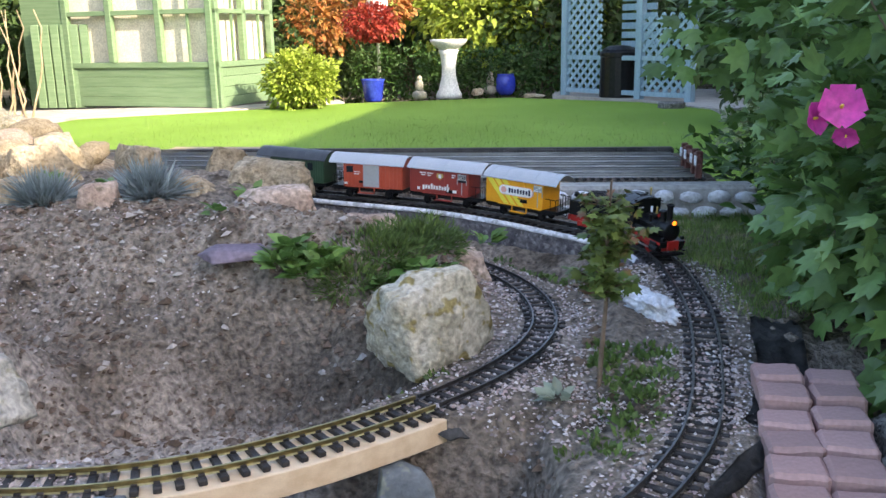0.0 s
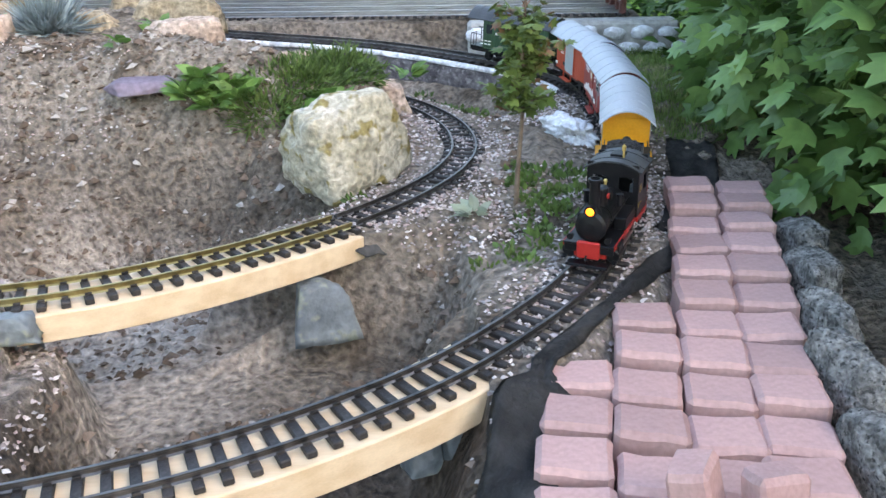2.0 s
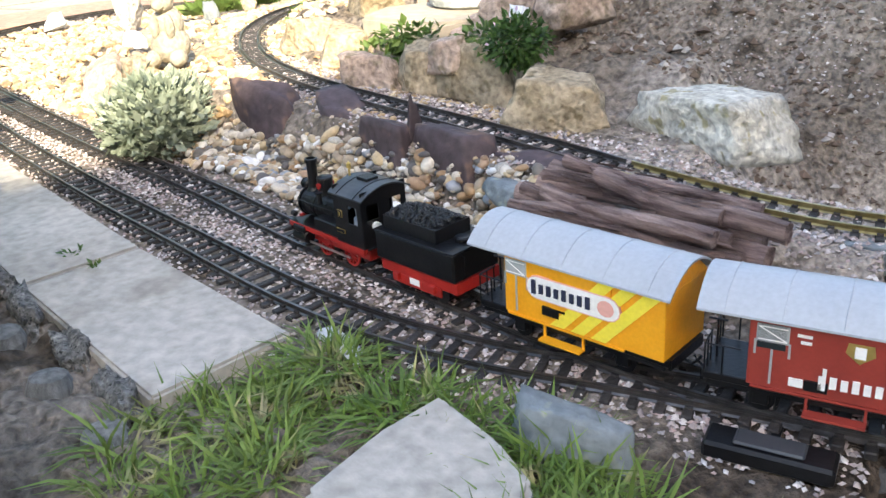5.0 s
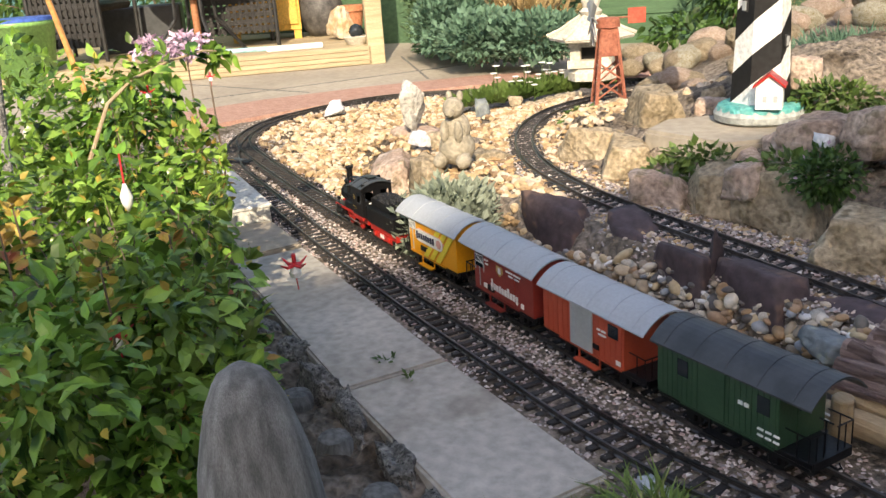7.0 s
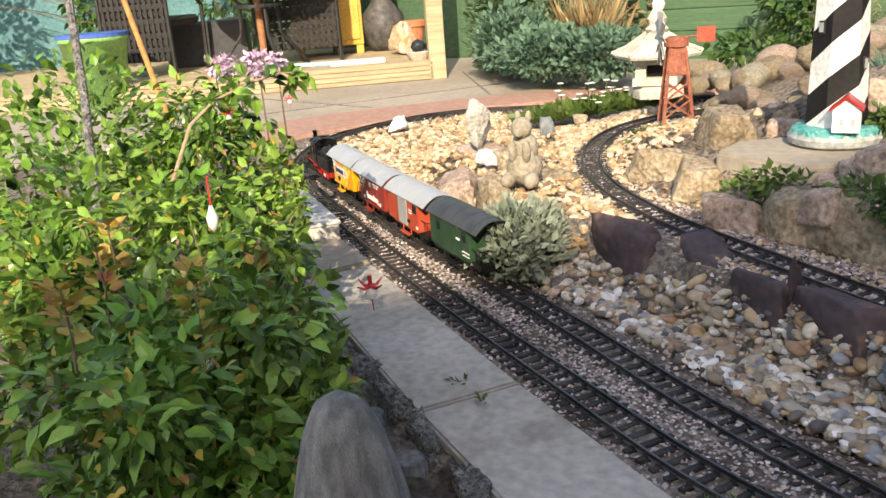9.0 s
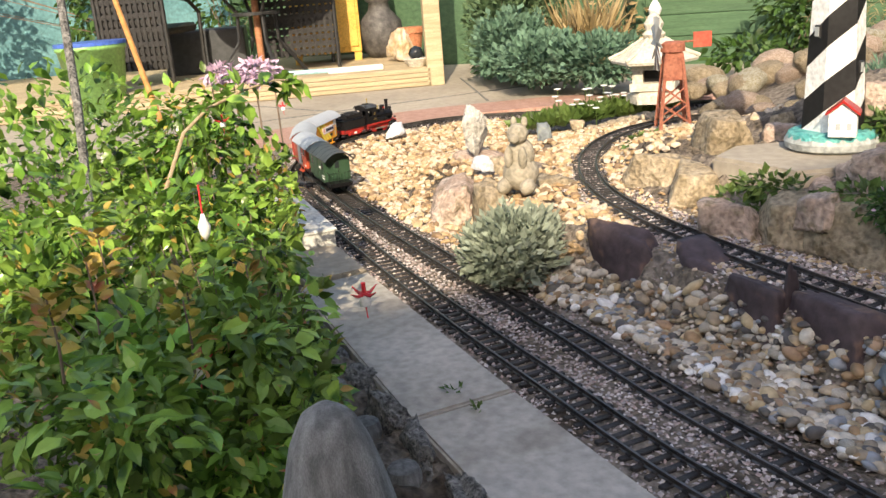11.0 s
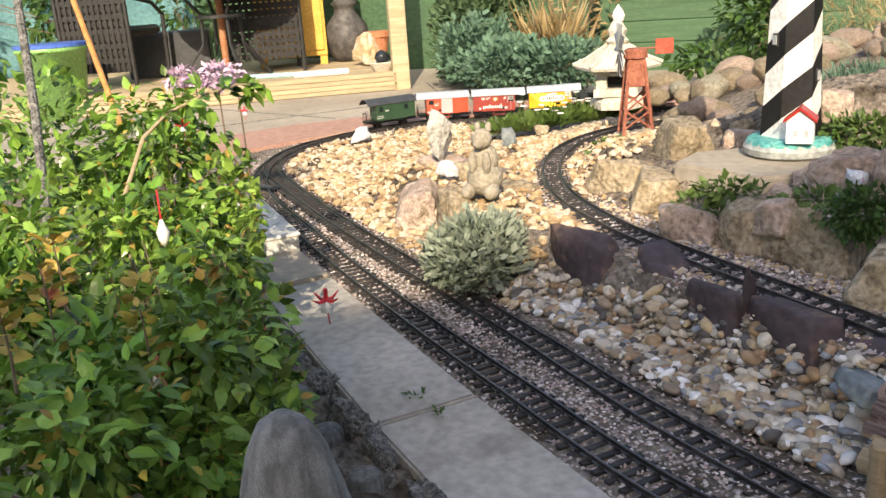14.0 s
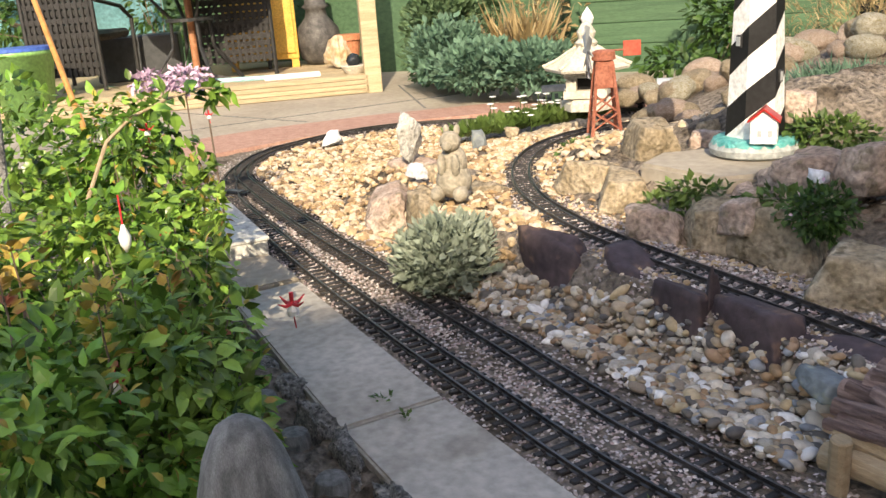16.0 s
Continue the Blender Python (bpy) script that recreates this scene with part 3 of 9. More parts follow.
def plank(P, i0, i1, lo, hi, top, bottom):
    Q = P[i0:i1:3]
    d = np.gradient(Q, axis=0)
    d /= np.linalg.norm(d[:, :2], axis=1)[:, None]
    nrm = np.stack([-d[:, 1], d[:, 0], np.zeros(len(Q))], 1)
    bm = bmesh.new()
    rows = []
    for i in range(len(Q)):
        rows.append([bm.verts.new(Q[i] + nrm[i] * o + np.array([0, 0, z])) for o, z in ((lo, top), (hi, top), (hi, bottom), (lo, bottom))])
    for a, b in zip(rows, rows[1:]):
        for k in range(4):
            bm.faces.new((a[k], a[(k + 1) % 4], b[(k + 1) % 4], b[k]))
    e1, e2 = bm.faces.new(rows[0][::-1]), bm.faces.new(rows[-1])
    bmesh.ops.recalc_face_normals(bm, faces=bm.faces[:])
    es = [e for e in bm.edges if len(e.link_faces) == 2 and e.calc_face_angle(0) > 0.7]
    bmesh.ops.bevel(bm, geom=es, offset=0.0015, segments=1, affect="EDGES")
    return bm


kA = lambda x: int(np.argmin(np.abs(PA[:, 0] - x) + 10 * (PA[:, 1] > 1.2)))
thing("bridge_plank", plank(PA, kA(0.288), kA(-0.165), -0.05, 0.05, -0.0168, -0.056), M_PINE, "curved new pine plank carrying the outer track over the trench", "bridge", "timber bridges")
thing("bridge_plank", plank(PB, kB(0.095), kB(-0.30), -0.05, 0.05, -0.0168, -0.054), M_PINE, "curved new pine plank carrying the brass-railed inner track", "bridge", "timber bridges")

# slate pillars under the plank ends
for x, y, z, sx, sy, sz, rz, sd in ((0.268, 1.145, -0.125, 0.085, 0.06, 0.095, 25, 3), (0.212, 1.13, -0.125, 0.05, 0.05, 0.075, 5, 8), (-0.15, 0.925, -0.215, 0.05, 0.085, 0.157, 10, 4), (0.066, 1.468, -0.125, 0.105, 0.06, 0.105, 20, 5), (-0.294, 1.275, -0.16, 0.05, 0.07, 0.17, 5, 6)):
    rock("slate_pillar", (x, y, z), (sx, sy, sz), sd, M_SLATE, "rough upright grey-green slate block propping a bridge end", rz, "bridge pillars", cuts=3, rough=0.03)


# ---- the train ----
# Each vehicle: x ahead, y to its left, z up from the rail tops.
def wheelset(parent, x, r, gauge=0.0287, spokes=0, material=None, label=""):
    w = bmesh.new()
    for s in (-1, 1):
        m = Matrix.Translation((0, s * gauge, 0)) @ Matrix.Rotation(math.pi / 2, 4, "X")
        if spokes:
            add_lathe(w, [(r * 0.78, -0.002), (r, -0.002), (r, 0.002), (r * 0.78, 0.002), (r * 0.78, -0.002)], 20, m, cap=False)
            add_lathe(w, [(r * 0.2, -0.002), (r * 0.2, 0.002)], 10, m)
            for k in range(spokes):
                a = 2 * math.pi * k / spokes
                add_box(w, r * 0.15, r * 0.8, -0.0014, 0.0014, -0.0014, 0.0014, 0, m @ Matrix.Rotation(a, 4, "Z"))
        else:
            add_lathe(w, [(r * 0.3, -0.003), (r, -0.003), (r, 0.003), (r * 0.55, 0.003), (r * 0.3, 0.001)], 16, m)
    add_lathe(w, [(0.0025, -gauge), (0.0025, gauge)], 8, Matrix.Rotation(math.pi / 2, 4, "X"))
    o = part("wheelset", w, material or M_BLACK, parent, label)
    o.location = (x, 0, r)
    o["radius_mm"] = int(r * 1000)
    return o


def barrel_roof(x0, x1, half, z0, rise, thick=0.003, seg=12, ribs=0):
    bm = bmesh.new()
    rows = []
    for x in (x0, x1):
        up, dn = [], []
        for i in range(seg + 1):
            u = -1 + 2 * i / seg
            z = z0 + rise * (1 - abs(u) ** 2.1)
            up.append(bm.verts.new((x, u * half, z + thick)))
            dn.append(bm.verts.new((x, u * half, z)))
        rows.append(up + dn[::-1])
    n = len(rows[0])
    for k in range(n):
        bm.faces.new((rows[0][k], rows[0][(k + 1) % n], rows[1][(k + 1) % n], rows[1][k]))
    bm.faces.new(rows[0][::-1])
    bm.faces.new(rows[1])
    bmesh.ops.recalc_face_normals(bm, faces=bm.faces[:])
    return bm


def roof_ribs(x0, x1, half, z0, rise, count):
    bm = bmesh.new()
    for k in range(count):
        x = x0 + (x1 - x0) * (k + 0.5) / count
        pts = []
        for i in range(13):
            u = -1 + 2 * i / 12
            pts.append((x, u * half, z0 + rise * (1 - abs(u) ** 2.1) + 0.0032))
        add_tube(bm, pts, 0.0009, 5)
    return bm


def side_planks(v, material, x0, x1, y, z0, z1, n, sgn):
    """Proud boards on a van's side."""
    for k in range(n):
        a, b = x0 + (x1 - x0) * k / n, x0 + (x1 - x0) * (k + 1) / n
        part("board", box(a + 0.0006, b - 0.0006, min(y, y + sgn * 0.0016), max(y, y + sgn * 0.0016), z0, z1), material, v)


BODY_Z0, BODY_Z1, HALF = 0.044, 0.132, 0.050


def van(name, label, body_mat, roof_mat, plat_front, door_mat=None):
    v = empty(name, label, "model train wagon", group="train vehicles")
    px = 0.048
    b0, b1 = (-0.143, 0.143 - px) if plat_front else (-0.143 + px, 0.143)
    part("floor_frame", box(-0.146, 0.146, -0.043, 0.043, 0.034, BODY_Z0, 0.001), M_BLACK, v)
    body = bmesh.new()
    add_box(body, b0, b1, -HALF, HALF, BODY_Z0, BODY_Z1, 0.001)
    # rounded gable ends under the roof
    for x0, x1 in ((b0, b0 + 0.003), (b1 - 0.003, b1)):
        ring = []
        for x in (x0, x1):
            ring.append([body.verts.new((x, u * HALF, BODY_Z1 + 0.028 * (1 - abs(u) ** 2.1) if abs(u) < 1 else BODY_Z1)) for u in np.linspace(-1, 1, 11)])
        for k in range(10):
            body.faces.new((ring[0][k], ring[0][k + 1], ring[1][k + 1], ring[1][k]))
        body.faces.new(ring[0])
        body.faces.new(ring[1][::-1])
    bmesh.ops.recalc_face_normals(body, faces=body.faces[:])
    part("body", body, body_mat, v)
    part("roof", barrel_roof(-0.152, 0.152, 0.058, BODY_Z1 - 0.001, 0.031), roof_mat, v, smooth=False)
    part("roof_ribs", roof_ribs(-0.152, 0.152, 0.058, BODY_Z1 - 0.001, 0.031, 5), roof_mat, v)
    for s in (-1, 1):
        part("solebar", box(-0.14, 0.14, s * 0.040 - 0.002, s * 0.040 + 0.002, 0.028, 0.036), M_BLACK, v)
        for ax in (-0.08, 0.08):
            part("axle_box", box(ax - 0.009, ax + 0.009, s * 0.036 - 0.004, s * 0.036 + 0.004, 0.012, 0.03, 0.001), M_BLACK, v)
        # step below the door
        st = bmesh.new()
        add_box(st, -0.032, 0.032, s * 0.056 - 0.007, s * 0.056 + 0.007, 0.022, 0.025)
        for x in (-0.03, 0.03):
            add_box(st, x - 0.0015, x + 0.0015, s * 0.05 - 0.0015, s * 0.05 + 0.0015, 0.025, 0.046)
        part("step", st, body_mat if body_mat is M_YELLOW else M_BLACK if body_mat is M_VANGREEN else body_mat, v)
        part("door_rail", box(-0.09, 0.09, s * (HALF + 0.001) - 0.0015, s * (HALF + 0.001) + 0.0015, BODY_Z0 - 0.002, BODY_Z0 + 0.001), body_mat, v)
    for ax in (-0.08, 0.08):
        wheelset(v, ax, 0.0155)
    for e in (-1, 1):
        part("coupler", tube([(e * 0.143, 0, 0.026), (e * 0.155, 0, 0.024), (e * 0.161, 0, 0.03), (e * 0.157, 0, 0.037)], 0.0022, 6), M_BLACK, v)
        part("buffer_beam", box(e * 0.146 - 0.002, e * 0.146 + 0.002, -0.04, 0.04, 0.03, 0.044), M_BLACK, v)
    # platform with railings, brake wheel
    e = 1 if plat_front else -1
    rl = bmesh.new()
    x = e * 0.143
    for y in (-0.045, -0.03, -0.015, 0.015, 0.03, 0.045):
        add_tube(rl, [(x, y, 0.044), (x, y, 0.083)], 0.0011, 5)
    add_tube(rl, [(x, -0.045, 0.083), (x, -0.012, 0.083)], 0.0013, 5)
    add_tube(rl, [(x, 0.012, 0.083), (x, 0.045, 0.083)], 0.0013, 5)
    for y in (-0.045, 0.045):
        add_tube(rl, [(x, y, 0.083), (x - e * 0.04, y, 0.083)], 0.0012, 5)
        add_tube(rl, [(x - e * 0.02, y, 0.044), (x - e * 0.02, y, 0.083)], 0.0011, 5)
    part("platform_railing", rl, M_BLACK, v)
    bw = tube([(x - e * 0.005, 0.006, 0.045), (x - e * 0.005, 0.006, 0.096)], 0.0014, 6)
    add_tube(bw, [(x - e * 0.005 - 0.011, 0.006, 0.096), (x - e * 0.005 + 0.011, 0.006, 0.096)], 0.0014, 6)
    part("brake_column", bw, M_BLACK, v)
    return v, b0, b1


def patch(name, v, y, pts, material, label="", off=0.0012):
    """A thin printed or applied shape on the van's side: pts in (x, z); seen upright from that side."""
    bm = bmesh.new()
    s = 1 if y > 0 else -1
    a = [bm.verts.new((x, y + s * off, z)) for x, z in pts]
    b = [bm.verts.new((x, y - s * 0.0002, z)) for x, z in pts]
    bm.faces.new(a)
    for k in range(len(a)):
        bm.faces.new((a[k], b[k], b[(k + 1) % len(a)], a[(k + 1) % len(a)]))
    bmesh.ops.recalc_face_normals(bm, faces=bm.faces[:])
    return part(name, bm, material, v, label)


def pill(x0, x1, z0, z1, n=7):
    r, zc = (z1 - z0) / 2, (z0 + z1) / 2
    p = [(x1 - r + r * math.cos(a), zc + r * math.sin(a)) for a in np.linspace(-math.pi / 2, math.pi / 2, n)]
    return p + [(x0 + r - r * math.cos(a), zc - r * math.sin(a)) for a in np.linspace(-math.pi / 2, math.pi / 2, n)]


def rect(x0, x1, z0, z1):
    return [(x0, z0), (x1, z0), (x1, z1), (x0, z1)]


def bars(v, y, xs, z0, z1, material, name="print_bar"):
    s = 1 if y > 0 else -1
    for a, b in xs:
        part(name, box(a, b, min(y, y + s * 0.002), max(y, y + s * 0.002), z0, z1), material, v)


def vent(v, y, x, material=None):
    """A louvre with its frame and brackets."""
    patch("louvre", v, y, rect(x - 0.017, x + 0.017, 0.103, 0.125), M_VANGREY, "grey louvred window", 0.0016)
    bm = bmesh.new()
    s = 1 if y > 0 else -1
    for a, b in (((x - 0.015, 0.106), (x + 0.015, 0.122)), ((x - 0.015, 0.122), (x + 0.015, 0.122)), ((x - 0.015, 0.106), (x + 0.015, 0.106))):
        add_tube(bm, [(a[0], y + s * 0.0018, a[1]), (b[0], y + s * 0.0018, b[1])], 0.0008, 4)
    part("louvre_slats", bm, M_WHITE, v)
    bm = bmesh.new()
    for dx in (-0.018, 0.0, 0.018):
        add_box(bm, x + dx - 0.0012, x + dx + 0.0012, min(y, y + s * 0.0015), max(y, y + s * 0.0015), 0.086 if dx else 0.05, 0.104)
    part("bracket", bm, M_VANGREY, v)


def yellow_van():
    v, b0, b1 = van("beer_van", "orange-yellow model beer van with slanted stripes and pale roof", M_YELLOW, M_VANROOF, True)
    for s in (-1, 1):
        y = s * HALF
        f = lambda x: x
        # door with its frame
        patch("sliding_door", v, y, rect(-0.07, 0.02, 0.047, 0.129), M_YELLOW, "", 0.0018)
        # slanted stripes, leaning forward to the rear
        for k, (a, w) in enumerate(((0.020, 0.022), (-0.012, 0.020), (-0.042, 0.022))):
            for grow, mm, o in ((0.0028, M_WHITE, 0.0021), (0.0, M_LEMON, 0.0026)):
                z0, z1 = 0.046, 0.130
                sl = 0.075
                x0, x1 = a - grow, a - w + grow
                patch("stripe", v, y, [(x0, z0), (x1, z0), (max(x1 - sl, b0 + 0.002), z1 if x1 - sl > b0 + 0.002 else z0 + (z1 - z0) * (x1 - b0 - 0.002) / sl), (max(x0 - sl, b0 + 0.002), z1 if x0 - sl > b0 + 0.002 else z0 + (z1 - z0) * (x0 - b0 - 0.002) / sl)], mm, "slanted printed stripe", o)
        patch("sign_border", v, y, pill(-0.085, 0.057, 0.078, 0.112), M_PINKPRINT, "", 0.0029)
        patch("sign", v, y, pill(-0.0835, 0.0555, 0.0795, 0.1105), M_WHITE, "white rounded brewery sign", 0.0033)
        for k in range(8):
            xb = 0.047 - 0.0118 * k
            bars(v, y * 1.072, [(xb - 0.0062, xb)], (0.086, 0.0885, 0.088, 0.0885, 0.088, 0.0885, 0.088, 0.0875)[k], (0.106, 0.1015, 0.1025, 0.1015, 0.1035, 0.1015, 0.1025, 0.104)[k], M_NAVY, "sign_bar")
        patch("emblem", v, y, pill(-0.076, -0.052, 0.084, 0.106), M_PINKPRINT, "pale red emblem", 0.0037)
        vent(v, y, 0.075)
        part("latch", box(0.006, 0.032, y - 0.0035, y + 0.0035, 0.058, 0.07), M_BLACK, v)
        part("door_handle", tube([(-0.004, y + s * 0.004, 0.07), (0.02, y + s * 0.004, 0.07)], 0.0015, 5), M_BLACK, v)
    return v


def brewery_van():
    v, b0, b1 = van("brewery_van", "dark red model brewery van with white lettering bars and pale roof", M_KRED, M_VANROOF, True)
    for s in (-1, 1):
        y = s * HALF
        patch("sliding_door", v, y, rect(-0.075, 0.0, 0.047, 0.129), M_KRED, "", 0.0018)
        for k in range(10):
            xb = 0.02 - 0.0112 * k
            bars(v, y * 1.03, [(xb - 0.0072, xb)], 0.060 - (0.004 if k in (0, 9) else 0.0), 0.073 + (0.0, 0.001, 0.0, 0.002, 0.0, 0.001, 0.007, 0.0, 0.001, 0.0)[k], M_WHITE, "name_bar")
        bars(v, y * 1.034, [(0.0125, 0.0165)], 0.056, 0.083, M_WHITE, "name_bar")
        patch("crest", v, y, [(-0.005, 0.12), (-0.03, 0.12), (-0.032, 0.108), (-0.0175, 0.096), (-0.003, 0.108)], M_GOLDPAINT, "gold crest", 0.0024)
        patch("shield", v, y, rect(-0.023, -0.012, 0.103, 0.117), M_WHITE, "", 0.0028)
        bars(v, y * 1.03, [(0.03, 0.045), (-0.07, -0.045), (-0.1, -0.074)], 0.117, 0.120, M_WHITE, "print_bar")
        bars(v, y * 1.03, [(0.03, 0.041), (-0.07, -0.055), (-0.095, -0.078)], 0.109, 0.112, M_WHITE, "print_bar")
        bars(v, y * 1.03, [(0.035, 0.05), (-0.11, -0.10)], 0.054, 0.064, M_WHITE, "print_bar")
        patch("window", v, y, rect(0.056, 0.086, 0.095, 0.125), M_GLASS, "dark open window", 0.0016)
        vent(v, y, 0.07)
        part("latch", box(0.01, 0.034, y - 0.0035, y + 0.0035, 0.052, 0.064), M_BLACK, v)
    return v


def goods_van():
    v, b0, b1 = van("goods_van", "oxide red model goods van with a grey sliding door", M_VANRED, M_VANROOF, False)
    for s in (-1, 1):
        y = s * HALF
        side_planks(v, M_VANRED, b0 + 0.004, b1 - 0.004, y, BODY_Z0 + 0.002, BODY_Z1 - 0.001, 15, s)
        patch("sliding_door", v, y, rect(-0.012, 0.052, 0.047, 0.129), M_VANGREY, "grey sliding door", 0.004)
        part("door_post", box(0.052, 0.057, min(y, y + s * 0.004), max(y, y + s * 0.004), 0.046, 0.13), M_VANRED, v)
        patch("window", v, y, rect(-0.082, -0.055, 0.098, 0.122), M_GLASS, "dark window", 0.0025)
        bars(v, y * 1.04, [(-0.05, -0.038), (-0.034, -0.026)], 0.100, 0.103, M_WHITE)
        bars(v, y * 1.04, [(-0.05, -0.030)], 0.092, 0.095, M_WHITE)
        bars(v, y * 1.04, [(-0.09, -0.078)], 0.052, 0.06, M_WHITE)
        part("latch", box(-0.03, -0.014, y - 0.004, y + 0.004, 0.06, 0.069), M_BLACK, v)
    return v


def guard_van():
    v, b0, b1 = van("guards_van", "bottle green model guard's van with a dark grey roof", M_VANGREEN, M_DKGREY, False)
    for s in (-1, 1):
        y = s * HALF
        side_planks(v, M_VANGREEN, b0 + 0.004, b1 - 0.004, y, BODY_Z0 + 0.002, BODY_Z1 - 0.001, 22, s)
        patch("door", v, y, rect(0.0, 0.05, 0.047, 0.128), M_VANGREEN, "", 0.0035)
        for x in (-0.07, 0.085):
            patch("window", v, y, rect(x - 0.011, x + 0.011, 0.092, 0.12), M_GLASS, "small dark window", 0.0025)
        bars(v, y * 1.04, [(-0.045, -0.037), (-0.034, -0.026)], 0.092, 0.098, M_WHITE)
        bars(v, y * 1.04, [(-0.1 + 0.014 * k, -0.09 + 0.014 * k) for k in range(3)], 0.066, 0.069, M_WHITE)
        bars(v, y * 1.04, [(-0.1 + 0.014 * k, -0.09 + 0.014 * k) for k in range(3)], 0.056, 0.059, M_WHITE)
    e = bmesh.new()
    add_box(e, b0 - 0.0015, b0, -0.012, 0.012, 0.05, 0.125)
    part("end_door", e, M_VANGREEN, v)
    part("end_window", box(b0 - 0.003, b0, -0.008, 0.008, 0.095, 0.12), M_GLASS, v)
    return v


def locomotive():
    v = empty("steam_locomotive", "black model steam locomotive with red frames and amber headlamp", "model locomotive", group="train vehicles")
    # frames and running board
    part("frame", box(-0.10, 0.105, -0.030, 0.030, 0.022, 0.05, 0.002), M_RED, v, "red frame")
    part("running_board", box(-0.115, 0.118, -0.046, 0.046, 0.050, 0.054, 0.001), M_BLACK, v)
    part("buffer_beam", box(0.113, 0.121, -0.021, 0.021, 0.026, 0.058, 0.002), M_RED, v)
    part("front_plate", box(0.111, 0.116, -0.045, 0.045, 0.036, 0.054, 0.001), M_BLACK, v)
    for s in (-1, 1):
        part("valance", box(-0.115, 0.115, s * 0.046 - 0.0012, s * 0.046 + 0.0012, 0.046, 0.054), M_RED, v)
        part("splasher", box(-0.06, 0.07, s * 0.034 - 0.003, s * 0.034 + 0.003, 0.036, 0.052, 0.002), M_RED, v)
        part("cylinder", lathe([(0.011, -0.02), (0.013, -0.018), (0.013, 0.018), (0.011, 0.02)], 14, Matrix.Translation((0.082, s * 0.040, 0.03)) @ Matrix.Rotation(math.pi / 2, 4, "Y")), M_BLACK, v, smooth=False)
        part("steam_chest", box(0.064, 0.1, s * 0.040 - 0.011, s * 0.040 + 0.011, 0.038, 0.052, 0.002), M_BLACK, v)
        part("connecting_rod", box(-0.045, 0.062, s * 0.0415 - 0.001, s * 0.0415 + 0.001, 0.0205, 0.0245), M_STEEL, v, "bright steel rod")
        part("side_rod", box(-0.05, 0.032, s * 0.036 - 0.001, s * 0.036 + 0.001, 0.016, 0.02), M_STEEL, v, "bright steel rod")
        part("side_tank", box(-0.038, 0.036, s * 0.034 - 0.012, s * 0.034 + 0.012, 0.054, 0.078, 0.002), M_BLACK, v)
        part("handrail", tube([(-0.035, s * 0.032, 0.094), (0.098, s * 0.032, 0.094)], 0.0011, 5), M_BLACK, v)
        part("front_step", box(0.097, 0.115, s * 0.046 - 0.004, s * 0.046 + 0.004, 0.02, 0.023), M_BLACK, v)
    for x in (0.03, -0.048):
        wheelset(v, x, 0.021, spokes=10, material=M_RED, label="red spoked wheels")
    rot = Matrix.Translation((0, 0, 0.083)) @ Matrix.Rotation(math.pi / 2, 4, "Y")
    bl = lathe([(0.026, -0.04), (0.026, 0.06), (0.0275, 0.0601), (0.0275, 0.064), (0.026, 0.0641), (0.026, 0.103), (0.0285, 0.1031), (0.0285, 0.107), (0.022, 0.110), (0.008, 0.1125)], 24, rot)
    part("boiler", bl, M_BLACK, v, smooth=False)
    for k in range(5):
        part("boiler_band", lathe([(0.0266, -0.0012), (0.0266, 0.0012)], 24, Matrix.Translation((0.005 + 0.022 * k, 0, 0.083)) @ Matrix.Rotation(math.pi / 2, 4, "Y")), M_BLACK, v)
    part("chimney", lathe([(0.014, 0.106), (0.0105, 0.113), (0.0095, 0.12), (0.0095, 0.160), (0.0125, 0.1605), (0.0125, 0.1665), (0.009, 0.167), (0.0085, 0.15)], 18, Matrix.Translation((0.089, 0, 0)), cap=False), M_BLACK, v)
    part("steam_dome", lathe([(0.016, 0.105), (0.0145, 0.112), (0.0145, 0.136), (0.0155, 0.1365), (0.0145, 0.139), (0.006, 0.141)], 18, Matrix.Translation((0.052, 0, 0))), M_BLACK, v)
    part("dome_mark", lathe([(0.0055, -0.0165), (0.0055, 0.0165)], 12, Matrix.Translation((0.052, 0, 0.124)) @ Matrix.Rotation(math.pi / 2, 4, "X")), M_RED, v, "red round mark")
    part("sand_box", box(0.008, 0.03, -0.014, 0.014, 0.104, 0.121, 0.003), M_BLACK, v)
    part("safety_valve", lathe([(0.004, 0.12), (0.004, 0.128), (0.0025, 0.13), (0.0025, 0.138), (0.004, 0.139), (0.003, 0.142)], 10, Matrix.Translation((0.018, 0, 0))), M_GOLDPAINT, v, "brass safety valve")
    part("whistle", lathe([(0.0022, 0.165), (0.0022, 0.178), (0.004, 0.179), (0.004, 0.187), (0.001, 0.190)], 10, Matrix.Translation((-0.048, 0.016, 0))), M_GOLDPAINT, v, "brass whistle")
    part("pump", lathe([(0.005, 0.10), (0.005, 0.118), (0.007, 0.1185), (0.007, 0.122)], 10, Matrix.Translation((0.03, 0.031, 0))), M_BLACK, v)
    part("pump", lathe([(0.005, 0.10), (0.005, 0.118), (0.007, 0.1185), (0.007, 0.122)], 10, Matrix.Translation((0.03, -0.031, 0))), M_BLACK, v)
    # headlamp
    lm = Matrix.Translation((0.112, 0, 0.114)) @ Matrix.Rotation(math.pi / 2, 4, "Y")
    part("headlamp_body", lathe([(0.006, -0.012), (0.0095, -0.008), (0.0095, 0.002), (0.0105, 0.0025), (0.0105, 0.0045)], 18, lm), M_BLACK, v)
    part("headlamp_lens", lathe([(0.0075, 0.0046), (0.0066, 0.0064), (0.0025, 0.0074)], 18, lm), M_LAMP, v, "lit amber lens")
